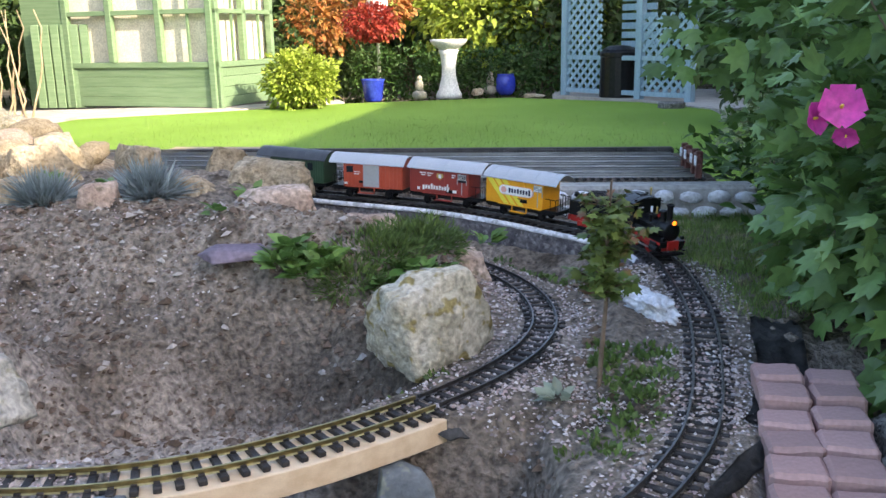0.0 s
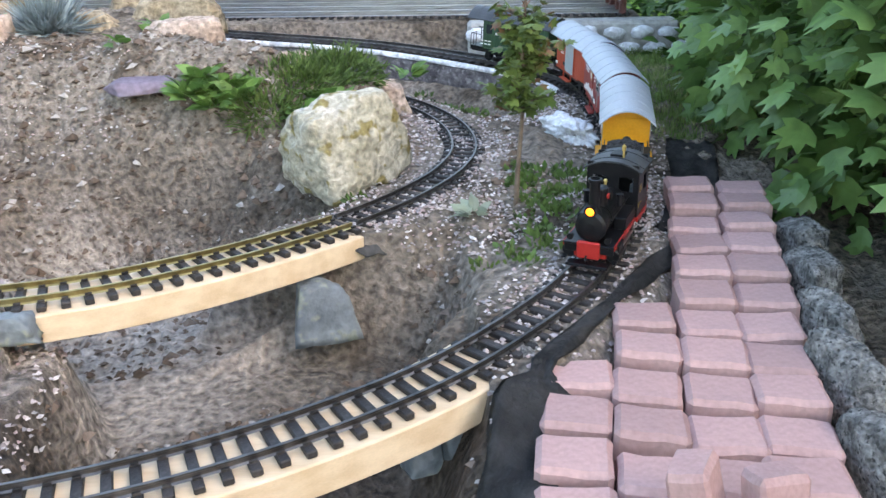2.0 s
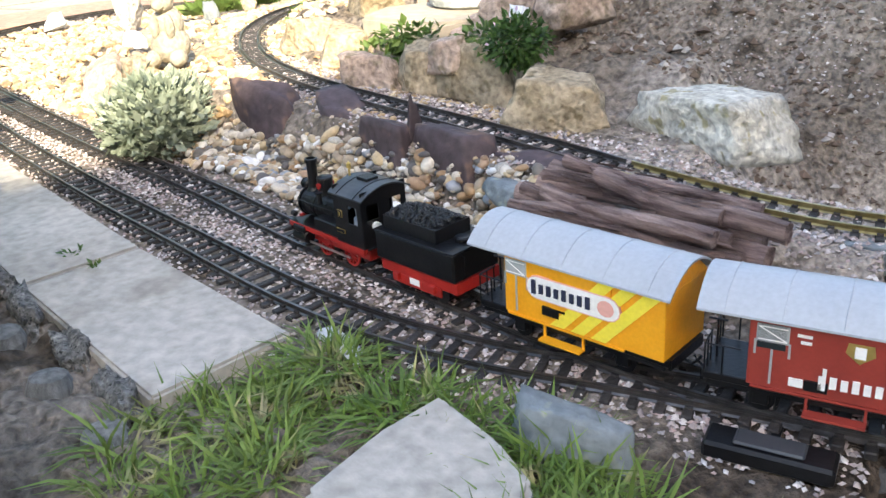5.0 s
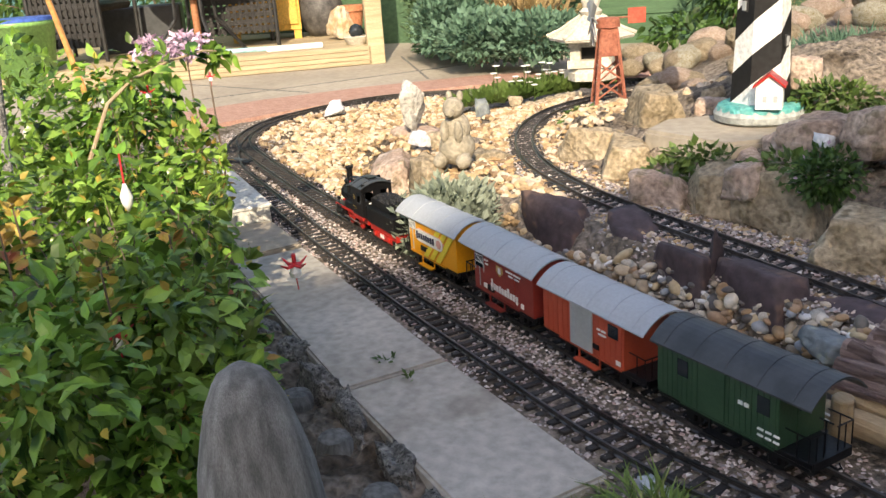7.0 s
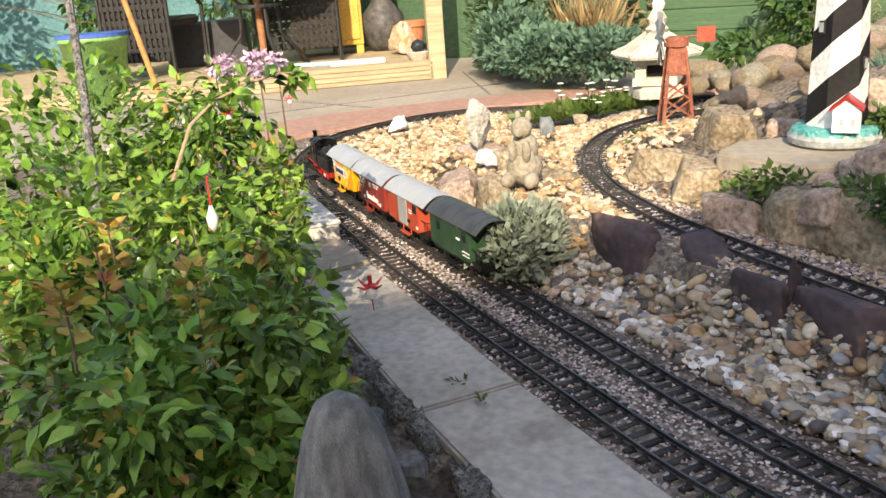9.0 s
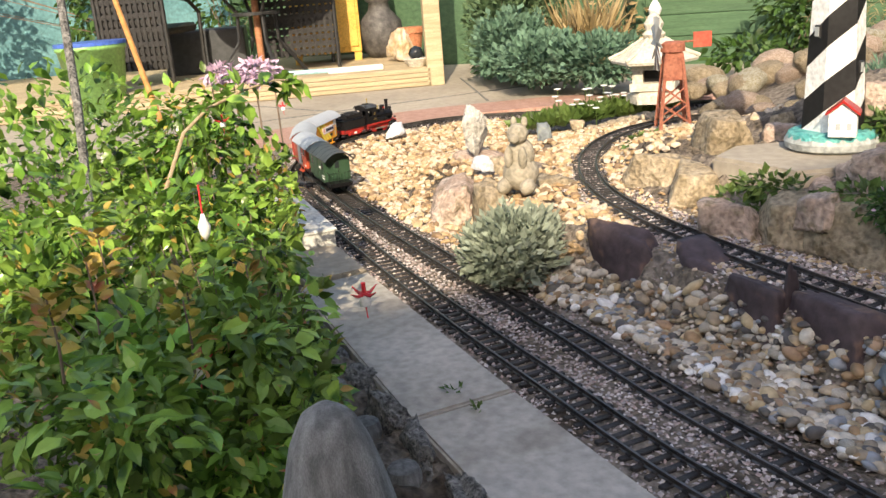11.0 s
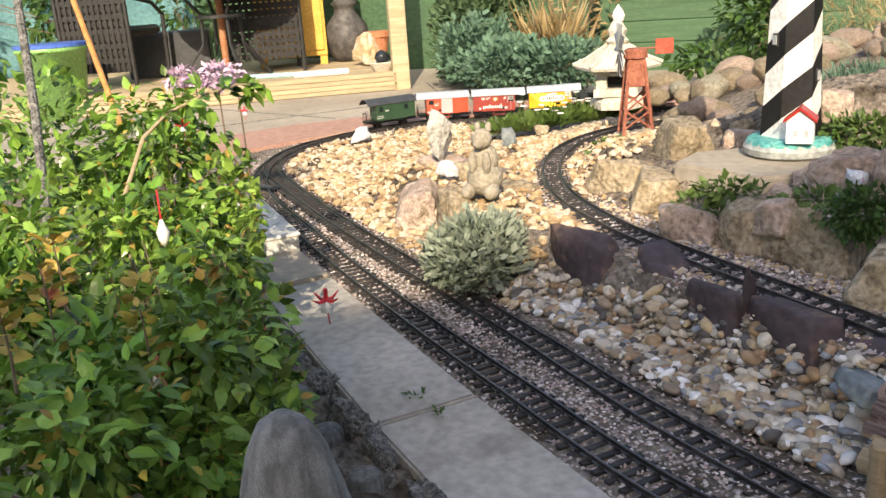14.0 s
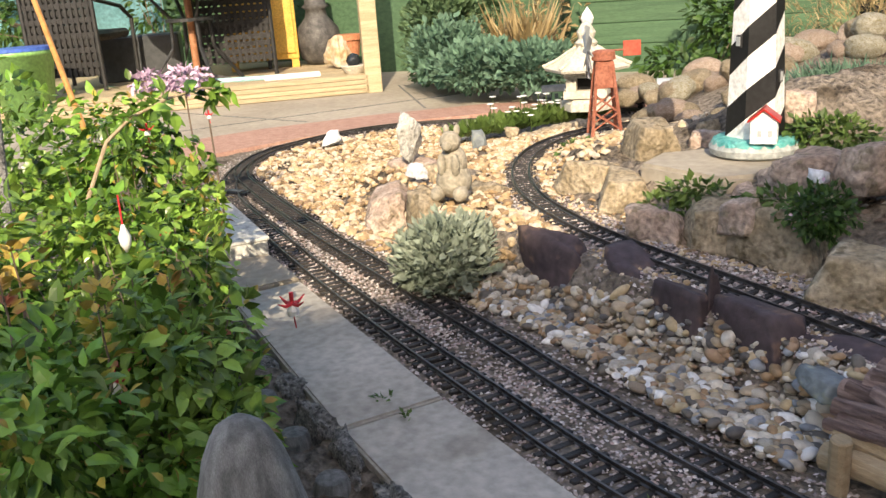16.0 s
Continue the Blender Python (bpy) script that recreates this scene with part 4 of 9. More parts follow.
    for s in (-1, 1):
        part("front_lamp", lathe([(0.004, -0.006), (0.0058, -0.004), (0.0058, 0.004)], 12, Matrix.Translation((0.115, s * 0.034, 0.064)) @ Matrix.Rotation(math.pi / 2, 4, "Y")), M_BLACK, v)
    part("coupler", tube([(0.116, 0, 0.026), (0.128, 0, 0.024), (0.134, 0, 0.03), (0.130, 0, 0.037)], 0.0022, 6), M_BLACK, v)
    part("pilot_step", box(0.105, 0.128, -0.038, 0.038, 0.012, 0.017, 0.001), M_BLACK, v)
    # cab: walls with real window openings
    x0, x1, h, z0, z1 = -0.113, -0.038, 0.049, 0.054, 0.141
    for s in (-1, 1):
        w = bmesh.new()
        for a, b, c, d in ((x0, x1, z0, 0.094), (x0, x1, 0.126, z1), (x0, x0 + 0.012, 0.094, 0.126), (x0 + 0.037, x1, 0.094, 0.126)):
            add_box(w, a, b, s * h - 0.001, s * h + 0.001, c, d)
        part("cab_side", w, M_BLACK, v)
        part("plate_frame", box(x1 - 0.026, x1 - 0.004, s * (h + 0.0015) - 0.0006, s * (h + 0.0015) + 0.0006, 0.072, 0.079), M_GOLDPAINT, v)
        part("name_plate", box(x1 - 0.025, x1 - 0.005, s * (h + 0.002) - 0.0006, s * (h + 0.002) + 0.0006, 0.073, 0.078), M_BLACK, v)
        part("plate_frame", box(x1 - 0.022, x1 - 0.010, s * (h + 0.0015) - 0.0006, s * (h + 0.0015) + 0.0006, 0.101, 0.114), M_GOLDPAINT, v)
        part("number_plate", box(x1 - 0.021, x1 - 0.011, s * (h + 0.002) - 0.0006, s * (h + 0.002) + 0.0006, 0.102, 0.113), M_BLACK, v)
        part("plate_bar", box(x1 - 0.0175, x1 - 0.0145, s * (h + 0.0026) - 0.0004, s * (h + 0.0026) + 0.0004, 0.104, 0.111), M_GOLDPAINT, v)
        part("cab_footplate", box(x0, x1, s * (h + 0.001) - 0.002, s * (h + 0.001) + 0.002, 0.044, 0.054), M_RED, v)
    for x, yy in ((x1, 0.019), (x0, 0.022)):
        w = bmesh.new()
        add_box(w, x - 0.001, x + 0.001, -h, h, z0, 0.102)
        add_box(w, x - 0.001, x + 0.001, -h, h, 0.13, z1 + 0.014)
        for a, b in ((-h, -0.039), (-0.012, 0.012), (0.039, h)):
            add_box(w, x - 0.001, x + 0.001, a, b, 0.102, 0.13)
        part("cab_end", w, M_BLACK, v)
    part("cab_floor", box(x0, x1, -h, h, 0.054, 0.057), M_BLACK, v)
    part("cab_roof", barrel_roof(x0 - 0.010, x1 + 0.006, 0.055, z1, 0.017, 0.003), M_DKGREY, v, "dark grey curved roof")
    part("roof_hatch", box(-0.09, -0.062, -0.013, 0.013, z1 + 0.018, z1 + 0.024, 0.001), M_BLACK, v)
    part("roof_edge", roof_ribs(x0 - 0.010, x1 + 0.006, 0.055, z1, 0.017, 2), M_BLACK, v)
    part("rear_lamp", lathe([(0.005, -0.004), (0.0078, -0.002), (0.0078, 0.005)], 14, Matrix.Translation((x0 - 0.003, 0.022, 0.09)) @ Matrix.Rotation(-math.pi / 2, 4, "Y")), M_WHITE, v, "white rear lamp")
    # plain toy figure at the cab window
    f = lathe([(0.009, 0.06), (0.011, 0.085), (0.010, 0.100), (0.005, 0.106), (0.0062, 0.110), (0.0066, 0.116), (0.0072, 0.119), (0.003, 0.124)], 10, Matrix.Translation((-0.085, 0.033, 0)))
    part("driver_doll", f, mat("grey_blue_plastic", (0.16, 0.19, 0.23), (0.2, 0.23, 0.27), 0.6, 30, 200, 0.1), v, "small plain grey-blue toy figure")
    return v


def tender():
    v = empty("coal_tender", "black model tender heaped with coal on a red frame", "model tender", group="train vehicles")
    part("frame", box(-0.078, 0.078, -0.040, 0.040, 0.026, 0.047, 0.002), M_RED, v, "red frame")
    for s in (-1, 1):
        part("frame_skirt", box(-0.05, 0.05, s * 0.041 - 0.001, s * 0.041 + 0.001, 0.015, 0.03), M_RED, v)
        part("maker_plate", box(-0.006, 0.014, s * 0.0425 - 0.0006, s * 0.0425 + 0.0006, 0.02, 0.03), M_WHITE, v)
        for x in (-0.035, 0.04):
            part("axle_box", box(x - 0.006, x + 0.006, s * 0.044 - 0.004, s * 0.044 + 0.004, 0.02, 0.032, 0.001), M_RED, v)
    part("water_tank", box(-0.082, 0.080, -0.047, 0.047, 0.047, 0.092, 0.003), M_BLACK, v)
    part("tank_rim", box(-0.083, 0.081, -0.048, 0.048, 0.091, 0.094, 0.001), M_BLACK, v)
    bk = bmesh.new()
    for a, b, c, d in ((-0.04, 0.07, -0.035, -0.033), (-0.04, 0.07, 0.033, 0.035), (-0.04, -0.038, -0.035, 0.035)):
        add_box(bk, a, b, c, d, 0.093, 0.115)
    part("coal_bunker", bk, M_BLACK, v)
    rng = random.Random(5)
    cl = bmesh.new()
    for _ in range(330):
        x, y = rng.uniform(-0.035, 0.068), rng.uniform(-0.031, 0.031)
        z = 0.112 + 0.014 * (1 - (y / 0.034) ** 2) * (1 - ((x - 0.015) / 0.075) ** 2)
        bmesh.ops.create_icosphere(cl, subdivisions=1, radius=rng.uniform(0.0028, 0.005), matrix=Matrix.Translation((x, y, z)) @ Euler((rng.random() * 6, rng.random() * 6, 0)).to_matrix().to_4x4() @ Matrix.Diagonal((1, 0.7, 0.8, 1)))
    add_box(cl, -0.037, 0.069, -0.032, 0.032, 0.095, 0.112)
    part("coal", cl, M_COAL, v, "heaped black coal")
    part("filler_cap", lathe([(0.012, 0.094), (0.012, 0.099), (0.010, 0.101)], 16, Matrix.Translation((-0.058, 0, 0))), M_BLACK, v)
    part("rear_lamp", lathe([(0.006, -0.006), (0.009, -0.003), (0.009, 0.005)], 14, Matrix.Translation((-0.084, 0, 0.103)) @ Matrix.Rotation(-math.pi / 2, 4, "Y")), M_BLACK, v)
    for x in (-0.04, 0.04):
        wheelset(v, x, 0.0155)
    for s in (-1, 1):
        part("grab_rail", tube([(-0.083, s * 0.03, 0.05), (-0.089, s * 0.03, 0.055), (-0.089, s * 0.03, 0.085), (-0.083, s * 0.03, 0.088)], 0.0011, 5), M_BLACK, v)
    part("drawbar", box(0.078, 0.1, -0.006, 0.006, 0.03, 0.036), M_STEEL, v)
    part("coupler", tube([(-0.08, 0, 0.026), (-0.094, 0, 0.024), (-0.1, 0, 0.03), (-0.096, 0, 0.037)], 0.0022, 6), M_BLACK, v)
    part("buffer_beam", box(-0.084, -0.079, -0.044, 0.044, 0.03, 0.047), M_RED, v)
    return v


# (vehicle, distance of its middle behind the headlamp, half its wheelbase)
TRAIN = [(locomotive(), 0.088, 0.030), (tender(), 0.264, 0.032), (yellow_van(), 0.488, 0.064), (brewery_van(), 0.745, 0.064), (goods_van(), 1.003, 0.064), (guard_van(), 1.258, 0.064)]
for v, _, _ in TRAIN:
    v.scale = (0.80, 0.80, 0.785)
TRAIN[0][0].scale = (0.75, 0.75, 0.755)
TRAIN[1][0].scale = (0.85, 0.82, 0.82)


# ---- the unseen house wall added to shade the garden ----
M_BRICKWALL = mat("shade_wall_brick", (0.26, 0.15, 0.11), (0.33, 0.20, 0.15), 0.9, 2.0, 30.0, 0.4)
o = thing("house_wall", box(0.0, 4.0, -9.0, 14.0, -6.1, 0.0), M_BRICKWALL, "unseen plain brick wall added to shade the garden", "wall", kind="structure")
o.matrix_world = pose(SHADE_EDGE[0], SHADE_EDGE[1], SHADE_EDGE[2], 0, 0, SHADE_EDGE[3])

# ---- slab, edging and grass beside the siding ----
M_SLAB = mat("pale_riven_slab", (0.36, 0.335, 0.295), (0.47, 0.44, 0.395), 0.8, 3.0, 60.0, 0.6, c3=(0.33, 0.30, 0.26), spec=0.3, fine=0.2, depth=0.004)
M_PATH = mat("grey_paving", (0.31, 0.27, 0.215), (0.385, 0.34, 0.275), 0.85, 2.0, 40.0, 0.3, fine=0.15)
M_CONC = mat("lichened_concrete", (0.10, 0.097, 0.09), (0.30, 0.29, 0.27), 0.9, 60.0, 200.0, 1.0, c3=(0.05, 0.05, 0.046), fine=0.5)
M_OLDWOOD = wood_mat("weathered_grey_wood", (0.15, 0.15, 0.145), (0.31, 0.31, 0.30), 2, 34.0, 0.85, 0.1, 0.9)
M_LOG = wood_mat("peeling_bark", (0.13, 0.08, 0.072), (0.40, 0.29, 0.26), 0, 40.0, 0.85, 0.3, 1.0)
M_LOGPALE = wood_mat("stripped_log", (0.30, 0.22, 0.13), (0.40, 0.31, 0.20), 0, 30.0, 0.8, 0.2, 0.4)
M_MEMBRANE = mat("black_membrane", (0.022, 0.022, 0.023), (0.07, 0.068, 0.065), 0.75, 20.0, 70.0, 0.7)
M_BLOCK = mat("pink_paving_block", (0.40, 0.25, 0.235), (0.46, 0.305, 0.285), 0.9, 7.0, 170.0, 0.22, c3=(0.43, 0.285, 0.265), fine=0.10, rnd=0.14, spec=0.3, depth=0.003)
M_WHITEPAINT = mat("white_painted_stone", (0.62, 0.63, 0.66), (0.74, 0.75, 0.78), 0.7, 16.0, 90.0, 0.5, c3=(0.42, 0.43, 0.45), rnd=0.1)


def slab(name, pts, z0, z1, material, label, category="slab", group="", kind="", bev=0.004):
    bm = bmesh.new()
    lo = [bm.verts.new((x, y, z0)) for x, y in pts]
    hi = [bm.verts.new((x, y, z1)) for x, y in pts]
    bm.faces.new(hi)
    bm.faces.new(lo[::-1])
    n = len(pts)
    for k in range(n):
        bm.faces.new((lo[k], lo[(k + 1) % n], hi[(k + 1) % n], hi[k]))
    bmesh.ops.recalc_face_normals(bm, faces=bm.faces[:])
    if bev:
        bmesh.ops.bevel(bm, geom=[e for e in bm.edges if any(v in hi for v in e.verts)], offset=bev, segments=2, affect="EDGES")
    return thing(name, bm, material, label, category, group, kind)


slab("paving_slab", [(-0.79, 0.735), (-1.172, 0.772), (-1.19, 0.60), (-0.80, 0.555)], -0.05, -0.004, M_SLAB, "pale riven stone slab laid along the siding", "slab", "slabs along the track")
slab("paving_slab", [(-1.18, 0.773), (-1.86, 0.862), (-1.87, 0.70), (-1.198, 0.60)], -0.05, -0.004, M_SLAB, "pale riven stone slab with a dark cracked joint", "slab", "slabs along the track")
slab("paving_slab", [(-1.87, 0.864), (-2.95, 1.0), (-2.97, 0.87), (-1.88, 0.72)], -0.04, 0.002, M_PATH, "long grey stone slab under shrub shadows", "slab", "slabs along the track")
slab("flagstone", [(-0.545, 0.720), (-0.552, 0.642), (-0.543, 0.546), (-0.459, 0.479), (-0.332, 0.543), (-0.395, 0.667), (-0.456, 0.697)], -0.03, 0.014, M_SLAB, "broken pale flagstone lying in grass", "flagstone", bev=0.006)
rock("slate_block", (*(-0.413, 0.745), -0.018), (0.13, 0.05, 0.052), 21, M_SLATE, "blue-grey slate block lying beside the track", 12, cuts=3, rough=0.03)
rock("mortar_lump", (-0.725, 0.755, -0.02), (0.11, 0.03, 0.02), 22, M_WHITEPAINT, "spilt white mortar at the slab's edge", -15)
# model station platform: coping on courses of small bricks
M_PLATFORM = mat("pale_moulded_stone", (0.46, 0.45, 0.42), (0.58, 0.57, 0.53), 0.8, 14.0, 90.0, 0.4, c3=(0.36, 0.36, 0.34), spec=0.3)
pf = empty("model_platform", "pale moulded model station platform beside the siding", "model platform", (-2.338, 0.889, 0.0), -9.8)
part("core", box(-0.242, 0.242, -0.044, 0.044, -0.02, 0.036, 0.001), M_PLATFORM, pf)
part("coping", box(-0.246, 0.246, -0.050, 0.050, 0.036, 0.046, 0.003), M_PLATFORM, pf, "smooth pale coping")
PBRICK = mesh_of("brick", box(-0.0085, 0.0085, -0.0015, 0.0015, -0.0034, 0.0034, 0.0006), M_PLATFORM)
for row in range(6):
    for col in range(25):
        for side in (-1, 1):
            o = new("brick", PBRICK)
            o.parent = pf
            o.matrix_basis = Matrix.Translation((-0.228 + 0.0185 * col + (0.009 if row % 2 else 0.0), side * 0.0447, -0.006 + 0.0078 * row))
# rough concrete kerb stones along the slab
rng = random.Random(3)
for k in range(7):
    x = -0.86 - 0.135 * k
    y = 0.568 + 0.10 * max(0, (-x - 0.85)) + rng.uniform(-0.006, 0.006)
    rock("kerb_stone", (x, y - 0.01, -0.07), (0.14, 0.05, rng.uniform(0.062, 0.078)), 30 + k, M_CONC, "lichened broken concrete kerb stone beside the slab", rng.uniform(-8, 8) - 6, "kerb stones", cuts=4, rough=0.10)
for k in range(6):
    x = -0.80 - 0.15 * k
    o = thing("edging_log", lathe([(0.024, -0.12), (0.027, -0.06), (0.026, -0.005), (0.021, 0.008), (0.008, 0.012)], 12), M_OLDWOOD, "dark weathered half-round log edging stake", "log edging", "log edging")
    o.matrix_world = pose(x, 0.50 + 0.11 * max(0, (-x - 0.8)), -0.02, rng.uniform(-5, 5), rng.uniform(-5, 5), rng.uniform(0, 360))

# the grey fence post at the path's end
bm = lathe([(0.056, -0.35), (0.054, 0.0), (0.050, 0.10), (0.0435, 0.15), (0.0365, 0.18), (0.030, 0.204), (0.0275, 0.210), (0.021, 0.224), (0.0185, 0.2275), (0.008, 0.2345), (0.003, 0.236)], 28)
bmesh.ops.subdivide_edges(bm, edges=[e for e in bm.edges if abs(e.verts[0].co.z - e.verts[1].co.z) > 0.02], cuts=3)
for v in bm.verts:
    w = math.atan2(v.co.y, v.co.x)
    f = 1.0 + 0.05 * math.sin(3 * w) + 0.05 * abs(math.sin(2 * w + 0.6)) + 0.05 * noise.noise(Vector((5 * math.cos(w), 5 * math.sin(w), v.co.z * 6))) + 0.025 * noise.noise(Vector((16 * math.cos(w), 16 * math.sin(w), v.co.z * 10)))
    v.co.x, v.co.y = v.co.x * f, v.co.y * f
post = thing("fence_post", bm, M_OLDWOOD, "weathered grey timber post with a rounded, cracked top", "post", smooth=True)
post.matrix_world = pose(*(-0.736, 0.297, 0.303), 0, 0, 20) @ Matrix.Translation((0, 0, -0.232))
part("crack", tube([(0.003, -0.051, 0.06), (0.001, -0.0475, 0.12), (0.002, -0.0365, 0.175), (0.0, -0.026, 0.205), (0.0, -0.0196, 0.222)], 0.0024, 5, 0.0012), M_BLACK, post, "dark drying crack")

# ---- log pile ----
# each log: its ends, its thickness, and whether the bark is gone
logs = [(-0.69, 1.013, 0.012, -0.42, 0.997, 0.012, 0.022, 1), (-0.685, 1.031, 0.035, -0.42, 1.012, 0.034, 0.017, 1), (-0.70, 1.056, 0.045, -0.395, 1.062, 0.045, 0.019, 0), (-0.70, 1.045, 0.066, -0.43, 1.035, 0.062, 0.015, 0),
        (-0.71, 1.080, 0.064, -0.372, 1.080, 0.055, 0.022, 0), (-0.665, 1.072, 0.088, -0.42, 1.045, 0.080, 0.014, 0), (-0.69, 1.100, 0.088, -0.39, 1.112, 0.068, 0.020, 0), (-0.60, 1.090, 0.107, -0.43, 1.082, 0.094, 0.013, 0),
        (-0.685, 1.118, 0.100, -0.36, 1.098, 0.083, 0.016, 0), (-0.64, 1.135, 0.092, -0.37, 1.132, 0.072, 0.015, 0), (-0.60, 1.066, 0.024, -0.44, 1.035, 0.022, 0.018, 0),
        (-0.70, 1.070, 0.082, -0.41, 1.064, 0.074, 0.010, 0), (-0.68, 1.092, 0.104, -0.45, 1.100, 0.090, 0.010, 0), (-0.69, 1.040, 0.050, -0.40, 1.048, 0.050, 0.011, 0), (-0.66, 1.110, 0.115, -0.40, 1.122, 0.092, 0.010, 0), (-0.70, 1.025, 0.054, -0.45, 1.020, 0.052, 0.009, 0)]
for k, (x0, y0, z0, x1, y1, z1, r, pale) in enumerate(logs):
    a, b = Vector((x0, y0, z0 + 0.003)), Vector((x1, y1, z1 + 0.003))
    bm = bmesh.new()
    n = 36
    L = (b - a).length
    bend = 0.012 * math.sin(2.3 * k)
    rings = []
    for i in range(n + 1):
        u = i / n
        c = Vector((L * (u - 0.5), bend * math.sin(math.pi * u), 0.006 * math.sin(5 * u + 2 * k)))
        ring = []
        for j in range(14):
            w = 2 * math.pi * j / 14
            d = Vector((0, math.cos(w), math.sin(w)))
            q = Vector((u * L * 14 + 9 * k, 2.2 * math.cos(w), 2.2 * math.sin(w)))
            rr = r * 0.82 * (1.0 - 0.12 * u) * (1 + (0.10 if pale else 0.26) * noise.noise(q) + (0.05 if pale else 0.22) * noise.noise(Vector((u * L * 50 + k, 6 * math.cos(w), 6 * math.sin(w)))))
            ring.append(bm.verts.new(c + d * rr))
        rings.append(ring)
    for p_, q_ in zip(rings, rings[1:]):
        for j in range(14):
            bm.faces.new((p_[j], p_[(j + 1) % 14], q_[(j + 1) % 14], q_[j]))
    bm.faces.new(rings[0][::-1])
    bm.faces.new(rings[-1])
    bmesh.ops.recalc_face_normals(bm, faces=bm.faces[:])
    o = thing("log", bm, M_LOGPALE if pale else M_LOG, "stripped pale pole in a low log pile" if pale else "reddish bark-covered log in a low pile", "log", "log pile")
    o.matrix_world = Matrix.Translation((a + b) / 2) @ (b - a).to_track_quat("X", "Z").to_matrix().to_4x4()
    if not pale:
        # flakes of bark lifting off the log
        fl_ = bmesh.new()
        rg = random.Random(k)
        for _ in range(16):
            x, w, ln_ = rg.uniform(-0.42, 0.36) * L, rg.uniform(0.2, 2.9), rg.uniform(0.02, 0.05)
            p_ = [Vector((x + e * ln_, (0.85 * r + lift) * math.cos(w + dw), (0.85 * r + lift) * math.sin(w + dw))) for e, dw, lift in ((0, -0.16, 0.0), (1, -0.12, 0.002), (1.1, 0.10, 0.004), (0.1, 0.16, 0.001))]
            fl_.faces.new([fl_.verts.new(v_) for v_ in p_])
        bmesh.ops.solidify(fl_, geom=fl_.faces[:], thickness=0.0012)
        part("bark_flakes", fl_, M_LOG, o)["kind"] = "stuff"
o = thing("log_stake", lathe([(0.013, -0.05), (0.013, 0.045), (0.011, 0.047)], 10), M_LOGPALE, "short stake holding the log pile", "stake")
o.matrix_world = pose(-0.655, 0.985, 0.018, 6, 4, 0)

# ---- the block path ----
path_thing = empty("block_path", "rows of worn pink paving blocks laid loose beside the track", "brick path", (0.7, 1.2, -0.02), kind="structure")
inv = Matrix.Translation((-0.7, -1.2, 0.02))


def block_mesh(seed):
    rg = random.Random(seed)
    bm = box(-0.0372, 0.0372, -0.0312, 0.0312, -0.03, 0.03, 0.006)
    bmesh.ops.subdivide_edges(bm, edges=[e for e in bm.edges if e.calc_length() > 0.03], cuts=2, use_grid_fill=True)
    for v in bm.verts:
        v.co += Vector([noise.noise(v.co * 45 + Vector((seed * 9 + i * 31, 0, 0))) * 0.0020 for i in range(3)])
    return mesh_of("block", bm, M_BLOCK, False)


BLOCKS = [block_mesh(i) for i in range(6)]
rng = random.Random(8)
# columns of blocks: the far end's place, the lean of the column, the rows and their pitch
for x1, y1, lean, count, pitch in ((0.388, 1.127, 0.175, 8, 0.073), (0.488, 1.245, 0.19, 10, 0.0725), (0.658, 1.647, 0.22, 15, 0.0705), (0.738, 1.64, 0.24, 15, 0.0705)):
    for row in range(count):
        y = y1 - pitch * row + rng.uniform(-0.003, 0.003)
        x = x1 - lean * (y1 - y) + rng.uniform(-0.003, 0.003)
        o = new("block", BLOCKS[rng.randrange(6)])
        o.parent = path_thing
        o.matrix_parent_inverse = inv
        o.matrix_basis = pose(x, y, -0.026 + 0.052 * max(0, min(1, (y - 1.0) / 0.7)) + rng.uniform(-0.005, 0.005), rng.uniform(-3, 3), rng.uniform(-3, 3), rng.uniform(-4, 4) - 9)
for x, y, z, a, b in ((0.447, 0.885, 0.03, 62, 20), (0.505, 0.862, 0.033, 10, 80)):
    o = new("loose_block", BLOCKS[1])
    o.matrix_world = pose(x, y, z, 75, 0, a) @ Matrix.Diagonal((0.6, 1.05, 0.62, 1))
    tagged(o, "odd pink block lying tilted on the block path", "block", "loose blocks")
rock("half_brick", (0.345, 1.19, -0.045), (0.05, 0.075, 0.06), 71, M_CONC, "small grey block at the end of the path", 10)
# membrane strip
bm = bmesh.new()
rows = []
for i in range(60):
    y = 0.55 + 1.4 * i / 59
    xc = float(np.interp(y, [0.55, 0.9, 1.142, 1.425, 1.563, 1.748, 1.926, 2.1], [0.255, 0.285, 0.352, 0.562, 0.640, 0.70, 0.735, 0.745]))
    w = (0.040 if y < 1.1 else 0.015 if y < 1.5 else 0.045) + 0.010 * noise.noise(Vector((i * 0.4, 7.0, 0)))
    rows.append([bm.verts.new((xc + (j / 8 - 0.5) * 2 * w, y, float(land_full(np.array([[xc + (j / 8 - 0.5) * 2 * w]]), np.array([[y]]))[0, 0]) + (0.013 if y < 1.1 else 0.008) + 0.008 * noise.noise(Vector((i * 0.35, j * 0.6, 3.0))))) for j in range(9)])
for a, b in zip(rows, rows[1:]):
    for j in range(8):
        bm.faces.new((a[j], a[j + 1], b[j + 1], b[j]))
bmesh.ops.solidify(bm, geom=bm.faces[:], thickness=0.002)
thing("weed_membrane", bm, M_MEMBRANE, "crumpled black weed membrane along the path edge", "membrane", smooth=True)
